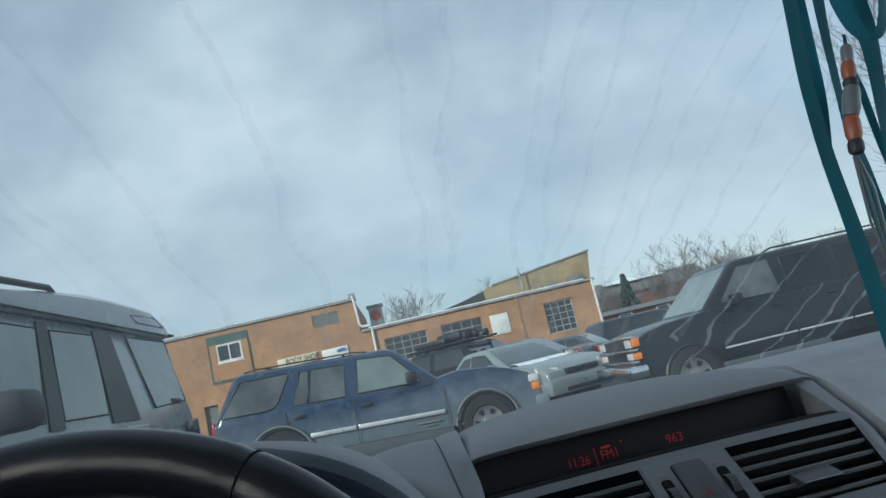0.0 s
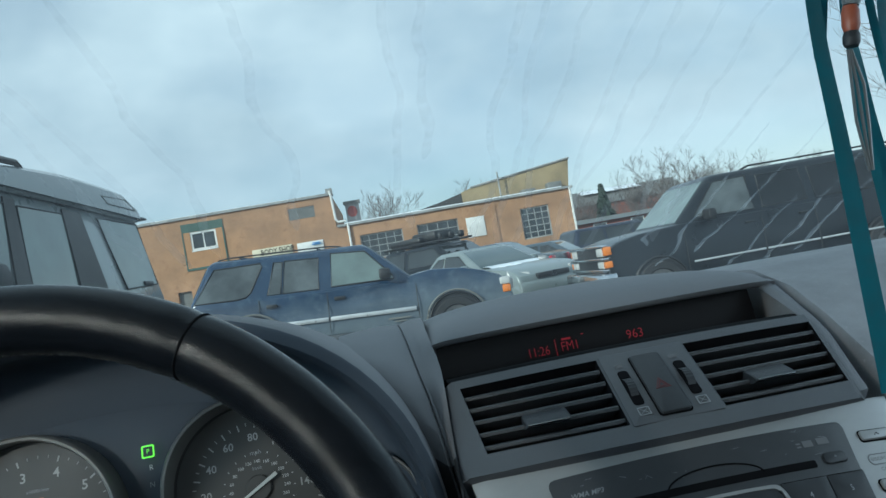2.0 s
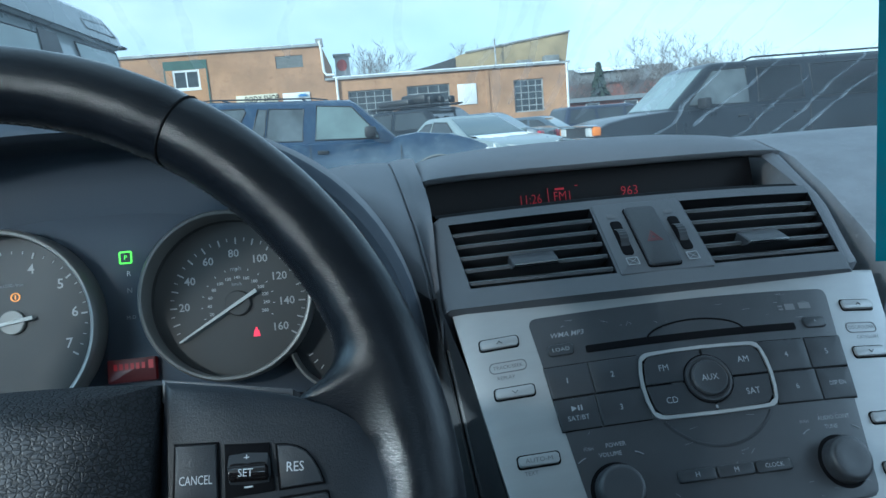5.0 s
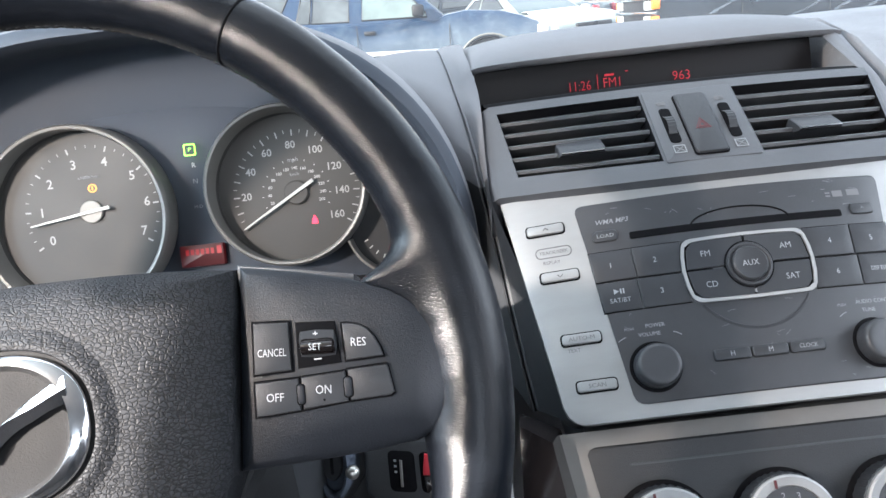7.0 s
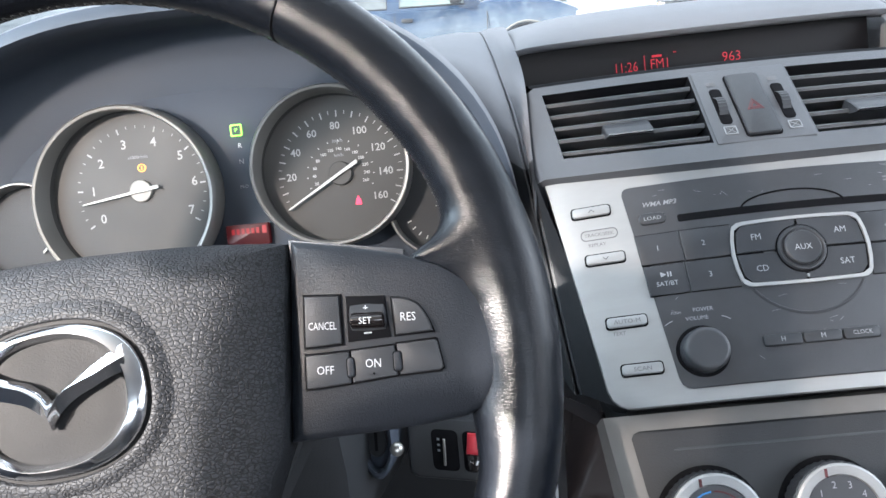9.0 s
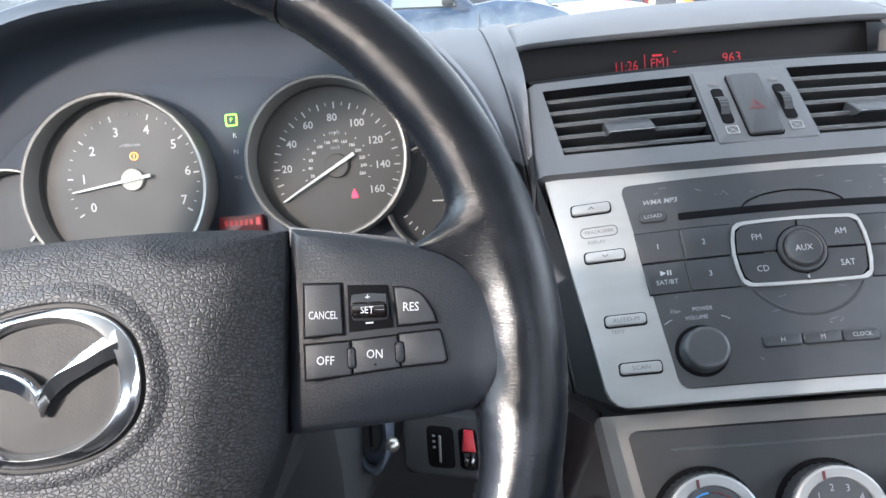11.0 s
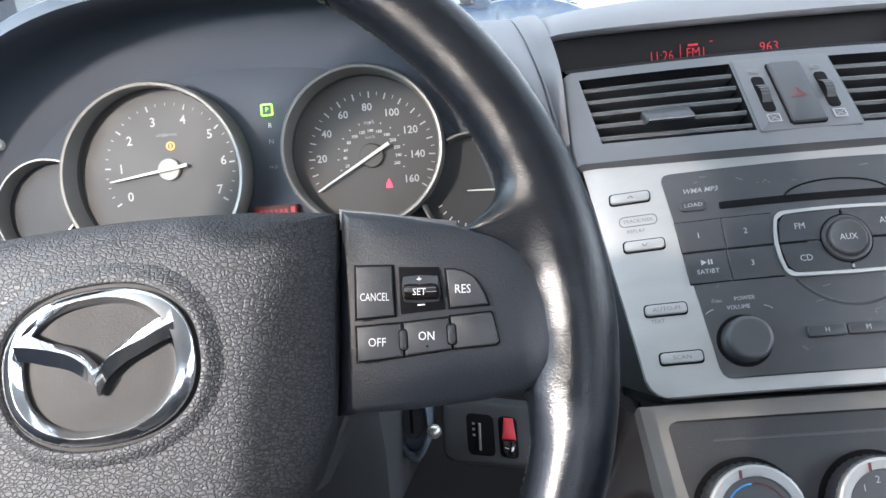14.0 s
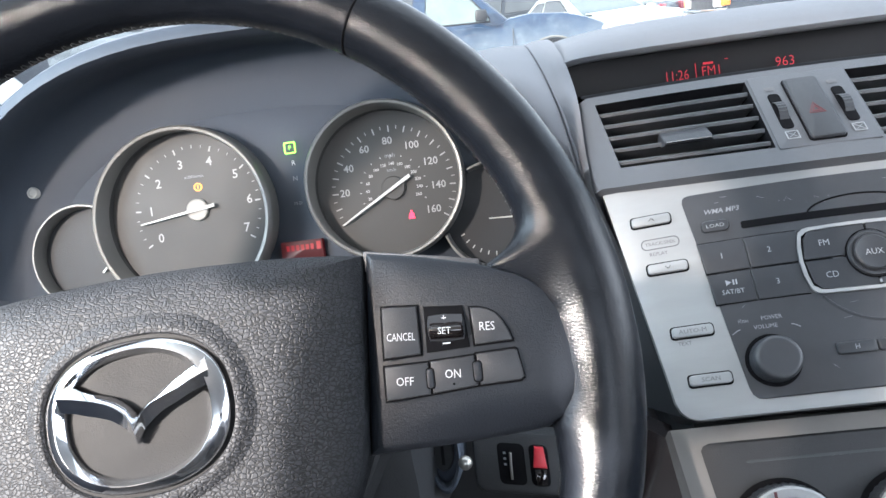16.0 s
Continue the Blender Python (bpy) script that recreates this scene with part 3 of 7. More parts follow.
def build_windscreen():
    root = thing("windscreen", (0.34, 0.86, 1.0), "raked windscreen with pale dried water streaks", "windscreen", kind="structure")
    bm = bmesh.new()
    xs = [-0.46 + 0.08 * i for i in range(21)]
    loft(bm, [[screen(x, k / 10) for k in range(11)] for x in xs], closed=False)
    pane = part("pane", bm, M_WINDSCREEN, root)
    pane.visible_shadow = False
    rng = random.Random(11)
    ways = [(-0.23, 0.85, 0.58, 0.03), (-0.155, 0.98, 0.30, 0.055), (-0.135, 0.90, 0.26, 0.085), (-0.045, 0.97, 0.27, 0.035), (0.075, 0.96, 0.30, 0.020), (0.215, 0.98, 0.26, -0.004),
            (0.255, 0.90, 0.40, -0.012), (0.34, 0.97, 0.18, -0.03), (0.375, 0.90, 0.16, -0.045), (0.42, 0.95, 0.17, -0.06), (0.47, 0.88, 0.15, -0.06), (0.515, 0.80, 0.13, -0.09), (0.56, 0.80, 0.12, -0.10), (0.60, 0.70, 0.14, -0.08), (0.67, 0.65, 0.13, -0.10)]
    low = [(0.66, 0.36, 0.06, -0.07), (0.745, 0.36, 0.08, -0.10), (0.82, 0.27, 0.02, -0.05), (0.76, 0.19, 0.02, -0.05), (0.60, 0.30, 0.12, -0.05), (0.88, 0.30, 0.04, -0.07)]
    for x0, k0, k1, drift in ways + low:
        bm = bmesh.new()
        steps = 36
        rows = []
        wob = rng.random() * 9
        for i in range(steps + 1):
            q = i / steps
            k = k0 + (k1 - k0) * q
            x = x0 + drift * q ** 1.3 + 0.014 * noise.noise((wob, q * 6, 0)) * (0.4 + q) + 0.0045 * noise.noise((wob, q * 20, 3))
            w = (0.0034 + 0.0040 * abs(noise.noise((wob, q * 11, 7)))) * (0.45 + 0.75 * q) * (1 if q > 0.04 else 0.3)
            w *= 0.7 if k0 < 0.4 else 1.05
            if i == steps:
                w *= 0.4
            rows.append([screen(x - w, k) + Vector((0, -0.004, -0.004)), screen(x, k) + Vector((0, -0.0052, -0.0052)), screen(x + w, k) + Vector((0, -0.004, -0.004))])
        loft(bm, rows, closed=False)
        streak = part("water_streak", bm, M_SALTSTREAK if k0 < 0.4 else M_STREAK, root)
        streak.visible_shadow = False


# ---------------------------------------------------------------- steering wheel
def build_wheel():
    root = thing("steering_wheel", WHEEL(0, 0, 0), "black leather steering wheel, worn shiny, with button spokes", "steering wheel")
    centre, radius, deep = (-3.2, 12.9), 172.5, -26.7

    def rim_point(a, r, h):
        return RIM(centre[0] + r * math.cos(a), centre[1] + r * math.sin(a) * (1.0104 if math.sin(a) > 0 else 1.0), h + 9 + deep)
    # beside a spoke the inner side of the grip draws out into a lip that runs under the button plate
    lip = ((-40, 0.0), (-22, 0.0), (-15, 1.2), (-11, 3.8), (-8, 5.6), (-5.5, 4.8), (-3, 3.0), (3, 3.0), (7.4, 5.5), (11.4, 12.0), (14.9, 20.0), (16.6, 24.0), (17.4, 18.0), (18.1, 10.5), (19.2, 5.6), (20.6, 2.4), (23, 0.6), (27, 0.0), (40, 0.0))

    def drawn(deg):
        deg = (deg + 180) % 360 - 180
        deg = deg if abs(deg) < 90 else math.copysign(180, deg) - deg
        for (d0, e0), (d1, e1) in zip(lip, lip[1:]):
            if d0 <= deg <= d1:
                return e0 + (e1 - e0) * (deg - d0) / (d1 - d0)
        return 0.0
    turns = []
    deg = -90.0
    while deg < 270.0:
        turns.append(deg)
        side = deg if deg < 90 else 180 - deg
        deg += 0.5 if -24 <= side < 28 else 2.0
    bm = bmesh.new()
    rings = []
    for deg in turns:
        seam = min(abs((deg - s + 180) % 360 - 180) for s in (57.5, 122.5))
        cut = 1.0 if seam > 1.2 else 0.965
        reach = drawn(deg)
        ring = []
        for k in range(28):
            q = 2 * math.pi * k / 28
            c, sn = math.cos(q), math.sin(q)
            w = max(0.0, -c) ** 4
            puff = 0.25 * noise.noise((deg * 0.22, q * 1.6, 3))
            r = radius + (14.6 + puff) * cut * c - reach * w
            h = -9 + (15.5 + puff) * cut * sn + w * ((0.42 if abs(deg - 90) < 90 else 0.2) * min(reach, 9.0) if sn >= 0 else 0.5 * reach * -sn)
            ring.append(rim_point(radians(deg), r, h))
        rings.append(ring)
    rings.append(rings[0])
    loft(bm, rings, caps=False)
    bmesh.ops.remove_doubles(bm, verts=bm.verts, dist=1e-6)
    rim = part("rim", bm, M_LEATHER, root, "rim in cracked shiny black leather")
    for s in (57.5, 122.5):
        bm = bmesh.new()
        tube(bm, [rim_point(radians(s), radius + 14.3 * math.cos(2 * math.pi * k / 20), -9 + 15.2 * math.sin(2 * math.pi * k / 20)) for k in range(20)], 0.0006, 5, closed=True)
        part("seam", bm, M_CAVITY, rim)
    # ragged stitching along the inside of the grip
    bm = bmesh.new()
    rng = random.Random(5)
    for k in range(230):
        deg = -40 + 165 * k / 230
        if -8 < deg < 22:
            continue
        reach = drawn(deg) * 0.9
        tilt = 0.25 if k % 2 else -0.25
        r0 = radius - 14.4 - reach + rng.uniform(-0.25, 0.15)
        tube(bm, [rim_point(radians(deg - tilt), r0 + 0.9, -14.5), rim_point(radians(deg), r0 - 0.2, -11.5), rim_point(radians(deg + tilt), r0 - 0.4, -9.5)], 0.00024, 4)
    part("stitching", bm, M_STITCH, rim, kind="stuff")

    # the airbag cover: nearly square, the whole wheel turned a little to the left
    lean = math.tan(radians(3.0))
    outline = []
    for k in range(21):
        u = 81.6 - 165.4 * k / 20
        outline.append((u, 66.5 - 0.00068 * u * u + lean * u * (0.55 if u > 0 else 1.0)))
    outline += [(-84.5, 50), (-85, 30), (-84, 10), (-80, -12), (-70, -36), (-52, -58), (-28, -70), (0, -74), (28, -70), (52, -58), (68, -36), (77.6, -12), (79.6, 10), (80.6, 30), (81.4, 50)]

    def hub_ring(d, h):
        return [WHEEL(u, v, h - 8.6 * abs(u / 84.0) ** 6 * (1 if h > -20 else 0.3) - 10.0 * max(0.0, v / 68.0) ** 5) for u, v in inset(outline, d)]
    bm = bmesh.new()
    loft(bm, [hub_ring(2, -60), hub_ring(0, -34), hub_ring(0.0, -8.6), hub_ring(0.2, -7.4), hub_ring(0.8, -6.4), hub_ring(6, -3.8), hub_ring(13, -1.0), hub_ring(24, 1.2), hub_ring(40, 2.6), hub_ring(58, 3.0), hub_ring(72, 3.0)])
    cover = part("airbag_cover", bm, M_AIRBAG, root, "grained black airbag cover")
    # the badge: a faceted chrome oval with a winged bar, sunk in a lip of the cover
    cu, cv = 0.4, 13.0
    wob = radians(6.0)

    def oval(ru, rv, h, power=0.86):
        ring = []
        for k in range(72):
            q = 2 * math.pi * k / 72
            u, v = ru * math.copysign(abs(math.cos(q)) ** power, math.cos(q)), rv * math.copysign(abs(math.sin(q)) ** power, math.sin(q))
            ring.append(WHEEL(cu + u * math.cos(wob) - v * math.sin(wob), cv + u * math.sin(wob) + v * math.cos(wob), h))
        return ring
    bm = bmesh.new()
    loft(bm, [oval(ru, rv, h) for ru, rv, h in ((43.5, 35.5, 2.0), (41.0, 33.2, 3.4), (39.0, 31.2, 4.6), (37.6, 29.8, 5.0), (36.4, 28.7, 4.6), (35.8, 28.1, 3.2), (35.6, 27.9, 2.0))], caps=False)
    part("badge_lip", bm, M_AIRBAG, cover)
    bm = bmesh.new()
    loft(bm, [oval(ru, rv, h) for ru, rv, h in ((35.8, 28.1, 2.5), (35.8, 28.1, 3.1), (30, 24, 3.3), (12, 10, 3.4), (1, 1, 3.4))])
    part("badge_recess", bm, M_BADGE, cover, "smooth dark field inside the badge")
    bm = bmesh.new()
    loft(bm, [oval(*r) for r in ((34.6, 26.9, 2.8), (34.4, 26.7, 4.6), (33.9, 26.2, 5.3), (29.4, 23.6, 7.6), (29.0, 23.3, 7.6), (26.8, 21.9, 5.4), (26.4, 21.5, 4.6), (26.3, 21.4, 2.8), (34.6, 26.9, 2.8))], caps=False)
    bmesh.ops.remove_doubles(bm, verts=bm.verts, dist=1e-6)
    part("badge_ring", bm, M_CHROME, cover, "chrome oval ring")
    bm = bmesh.new()
    left = [((1.5, 12.8), (1.6, 8.2), (1.4, 3.0)), ((-1.6, 16.4), (-1.0, 13.2), (-1.6, 7.6)), ((-6.7, 19.5), (-6.2, 17.0), (-7.0, 11.6)), ((-11.5, 21.0), (-11, 18.8), (-12, 13.4)), ((-16.4, 22.4), (-15.9, 20.0), (-16.9, 14.5)), ((-22, 25.0), (-21.5, 21.0), (-21.8, 15.8)), ((-26.2, 27.2), (-27.4, 21.6), (-27.0, 16.6))]
    right = [((1.5, 12.8), (1.6, 8.2), (1.4, 3.0)), ((4.6, 16.4), (4.2, 13.2), (3.6, 7.4)), ((8.6, 19.4), (7.9, 16.9), (7.4, 11.2)), ((13.0, 22.2), (12.8, 19.2), (11.6, 14.2)), ((17.5, 24.8), (17.8, 21.2), (16.4, 16.5)), ((23.0, 28.2), (23.2, 24.0), (22.0, 19.4)), ((27.6, 31.0), (29.2, 26.6), (28.2, 21.6))]
    for rows in (left[::-1], right):
        rings = []
        for (up, mid, low) in rows:
            k = abs(up[0]) / 5.0
            rings.append([WHEEL(*up, 4.0), WHEEL(*up, 6.6), WHEEL(up[0] + (mid[0] - up[0]) * 0.92, up[1] + (mid[1] - up[1]) * 0.92, 9.4 - k * 0.18), WHEEL(*mid, 9.5 - k * 0.18), WHEEL(*low, 6.2), WHEEL(*low, 4.0)])
        loft(bm, list(zip(*[glide(c, 3) for c in zip(*rings)])))
    part("badge_wing", bm, M_CHROME, cover, "chrome winged bar")

    # spokes with the plate and its buttons

    def spoke(side):
        def fn(u, v, h):
            return WHEEL(side * u, v, h)
        bm = bmesh.new()
        loft(bm, [[fn(u, v, h) for v, h in ((v0, h0), (v0 - 2, (h0 + h1) / 2), (v0, h1), (v1, h1), (v1 + 2, (h0 + h1) / 2), (v1, h0))] for u, v0, v1, h0, h1 in ((80, -6, 54, -56, -36), (105, -4, 50, -52, -32), (130, -2, 46, -46, -25), (152, 0, 40, -40, -23))])
        part("spoke", bm, M_RUBBER, root, "dark arm under the button plate")
        bm = bmesh.new()
        slab(bm, [(82, 58), (126.8, 50), (127.2, 57.8), (112, 60.6), (96, 63.6), (82, 66.0)], -44, -21.5, fn, 0.6)
        part("spoke_shroud", bm, M_PANEL, root, "grey shroud behind the button plate")
        outline = [(78.4, -12.0), (110, -11.0), (130, -9.6), (146, -7.6), (152.6, -4.2), (156.6, 2.0), (159.2, 9.0), (159.6, 18), (157.8, 30), (154.5, 37), (150.6, 42.6), (145.5, 46.8), (139.8, 50.4), (126, 55.6), (105, 61.0), (83.0, 65.2)]
        bm = bmesh.new()

        def curved(u, v, h):
            return fn(u, v, h - 7 * max(0.0, (v - 46) / 18) ** 2 - 2.5 * max(0.0, (u - 138) / 20) ** 2 + 2.0 * max(0.0, (90 - u) / 10) - (7.0 * ((6 - v) / 15) if v < 6 else 0))
        rings = [[curved(u, v, h) for u, v in inset(outline, d)] for d, h in ((0, -40), (0, -15.6), (0.3, -14.6), (0.9, -14.0), (4, -13.7), (12, -13.6), (22, -13.5))]
        loft(bm, rings)
        plate = part("spoke_plate", bm, M_PLATE, root, "matte black button plate")
        return fn, plate

    fn, plate = spoke(1)

    # keys, each in a narrow gap of its own: cancel, set rocker, resume; off, on, blank
    keys = {
        "cancel_button": [(88.2, 23.4), (102.0, 23.8), (102.0, 41.6), (88.9, 42.4)],
        "resume_button": [(122.4, 25.2), (136.2, 25.6), (135.2, 29.2), (133.3, 33.2), (131, 36.2), (128.0, 38.0), (125, 38.8), (121.9, 39.0)],
        "off_button": [(87.8, 8.0), (104.2, 8.9), (104.4, 14), (104.2, 20.5), (88.0, 20.3)],
        "on_button": [(105.2, 9.0), (121.9, 10.4), (121.7, 16), (121.4, 21.4), (105.2, 20.7)],
        "blank_button": [(122.8, 10.5), (137.6, 10.9), (139.0, 12.0), (137.4, 21.6), (136.6, 22.3), (122.4, 21.8)],
    }
    made = {}
    for name, outline in keys.items():
        bm = bmesh.new()
        slab(bm, inset(outline, -0.75), -15, -12.85, fn, 0.1)
        part("key_gap", bm, M_CAVITY, plate)
        bm = bmesh.new()
        slab(bm, outline, -15, -11.9, fn, 0.6)
        made[name] = part(name, bm, M_KEYS, plate)
    bm = bmesh.new()
    slab(bm, [(104.3, 24.0), (120.4, 24.6), (119.2, 40.2), (104.6, 41.2)], -15, -12.8, fn, 0.1)
    part("rocker_well", bm, M_CAVITY, plate)
    bm = bmesh.new()
    rows = []
    for k in range(13):
        q = k / 12
        v = 25.0 + 15.2 * q
        rise = math.sin(math.pi * q) ** 1.5
        rows.append([fn(u, v - 0.04 * (u - 112), -14.2 + 3.2 * rise + dh) for u, dh in ((105.4, -1.5), (106.0, 0), (112, 0.3), (118.6, 0), (119.3, -1.5))])
    loft(bm, rows, closed=False)
    made["set_rocker"] = part("set_rocker", bm, M_KEYS, plate, "glossy ribbed rocker")
    bm = bmesh.new()
    rows = []
    for k in range(9):
        q = k / 8
        rows.append([fn(u, 28.6 + 6.0 * q - 0.04 * (u - 112), -11.6 + 2.9 * math.sin(math.pi * q) + dh) for u, dh in ((105.8, -2.0), (106.5, -0.2), (108, 0.2), (116, 0.2), (118.0, -0.2), (118.8, -2.0))])
    loft(bm, rows, closed=False)
    part("rocker_bar", bm, M_PIANO, plate, "glossy bar of the rocker")
    for u0, u1, v0, v1 in ((103.5, 106.0, 11.2, 18.2), (120.9, 123.7, 12.0, 19.0)):
        bm = bmesh.new()
        slab(bm, rounded(u0 - 0.4, v0 - 0.4, u1 + 0.4, v1 + 0.4, 1.2, 3), -15, -11.75, fn, 0.1)
        part("peg_gap", bm, M_CAVITY, plate)
        bm = bmesh.new()
        slab(bm, rounded(u0, v0, u1, v1, 1.0, 3), -15, -11.3, fn, 0.4)
        part("peg", bm, M_PLATE, plate)
    for text, u, v, size, name in (("CANCEL", 95.2, 30.7, 4.1, "cancel_button"), ("RES", 127.4, 31.4, 4.5, "resume_button"), ("OFF", 95.2, 14.3, 4.4, "off_button"), ("ON", 113.2, 15.4, 4.5, "on_button")):
        part("lettering", letters(text, size, u, v, -11.75, fn, turn=-3.0, wide=0.68 if len(text) > 4 else 0.86), M_PRINT, made[name], smooth=False)
    part("lettering", letters("SET", 3.5, 111.9, 31.3, -8.3, fn, turn=-3, wide=0.9), M_PRINT, made["set_rocker"], smooth=False)
    part("lettering", letters("+", 3.8, 111.9, 36.0, -11.6, fn), M_PRINT, made["set_rocker"], smooth=False)
    part("lettering", bars([(110.6, 26.6, 113.4, 27.1)], fn, -12.2), M_PRINT, made["set_rocker"], smooth=False)
    bm = bmesh.new()
    turned(bm, 113.2, 11.8, [(0.45, -12.0), (0.45, -11.75)], fn, 10)
    part("dot", bm, M_CAVITY, made["on_button"])
    spoke(-1)
    # lower middle of the wheel
    bm = bmesh.new()
    loft(bm, [[WHEEL(u, v, h) for u, v in ((-w, t), (w, t), (w * 0.8, t - 30), (-w * 0.8, t - 30))] for w, t, h in ((70, -10, -60), (84, -9, -48), (86, -9, -40), (80, -12, -36))])
    part("hub_back", bm, M_RUBBER, root)


# ---------------------------------------------------------------- steering column with ignition lock and stalk plate
def build_column():
    root = thing("steering_column", (0.05, 0.12, 0.80), "dark plastic steering column shroud with ignition lock", "steering column")
    bm = bmesh.new()
    loft(bm, [[(0.02 + w * math.copysign(abs(math.cos(q)) ** 0.6, math.cos(q)), y, z + hh * math.copysign(abs(math.sin(q)) ** 0.6, math.sin(q))) for q in (2 * math.pi * k / 28 for k in range(28))]
              for y, z, w, hh in ((0.0, 0.872, 0.060, 0.055), (0.004, 0.870, 0.066, 0.061), (0.06, 0.850, 0.070, 0.066), (0.20, 0.80, 0.075, 0.075))])
    part("shroud", bm, M_RUBBER, root)
    flat_lock = leaned(0.094, 0.050, 0.858, 25.0)

    def lock(u, v, h):
        return flat_lock(u * 0.62, v, h + 0.25 * u)
    bm = bmesh.new()
    loft(bm, [[lock(r * math.cos(q), r * 1.35 * math.sin(q), h) for q in (2 * math.pi * k / 28 for k in range(28))] for r, h in ((15, -40), (15, 3), (13.6, 5), (12.4, 5), (11.6, 3), (11.4, -3))])
    part("lock_collar", bm, M_COWL, root)
    bm = bmesh.new()
    turned(bm, -1, 0, [(9.5, -20), (9.5, 0), (8.8, 1.2)], lock)
    part("lock_face", bm, M_RUBBER, root, "worn dark lock face")
    bm = bmesh.new()
    slab(bm, [(-2.2, -6), (0.4, -6), (0.4, 6), (-2.2, 6)], 0.5, 1.6, lock, 0)
    part("key_slot", bm, M_CAVITY, root)
    bm = bmesh.new()
    bmesh.ops.create_uvsphere(bm, u_segments=16, v_segments=10, radius=0.0036, matrix=Matrix.Translation(lock(19.0, -4.0, 9.0)))
    part("ball_stud", bm, M_STEEL, root, "small steel ball")
    # switch plate with two wells
    root = thing("switch_plate", (0.14, 0.08, 0.80), "dark switch plate with a red tab below the wheel", "switch panel")
    face = leaned(0.133, 0.060, 0.840, 24.0)
    bm = bmesh.new()
    slab(bm, rounded(-25, -16, 26, 17, 5), -30, 0, lambda u, v, h: face(u, v - 0.16 * u, h), 2.0)
    plate = part("plate", bm, M_RUBBER, root)
    tilted = lambda u, v, h: face(u, v - 0.16 * u, h)
    for cu, w in ((-4.8, 7.2), (9.8, 5.0)):
        bm = bmesh.new()
        slab(bm, rounded(cu - w, -11, cu + w, 11, 3.0), -3, 0.25, tilted, 0.3)
        part("well", bm, M_CAVITY, plate)
    bm = bmesh.new()
    slab(bm, [(-6.2, -8), (-4.9, -8), (-4.4, 6), (-5.8, 6)], 0, 2.2, tilted, 0.5)
    part("wheel_lever", bm, M_BEZEL, plate, "thin metal lever")
    part("printing", bars([(-9.0, -1, -7.6, 0.2), (-9.0, 2, -7.6, 3.2), (-9.0, 5, -7.6, 6.2)], tilted, 0.5), M_DIM, plate, smooth=False)
    bm = bmesh.new()
    slab(bm, [(6.3, -1.0), (13.7, -1.0), (12.7, 10.2), (7.9, 10.2)], 0, 3.0, tilted, 0.8)
    part("red_tab", bm, M_REDPLASTIC, plate, "red plastic tab")
    bm = bmesh.new()
    slab(bm, [(7.3, -10.2), (12.7, -10.2), (13.7, -1.2), (6.3, -1.2)], 0, 2.4, tilted, 0.8)
    part("dark_tab", bm, M_PIANO, plate)


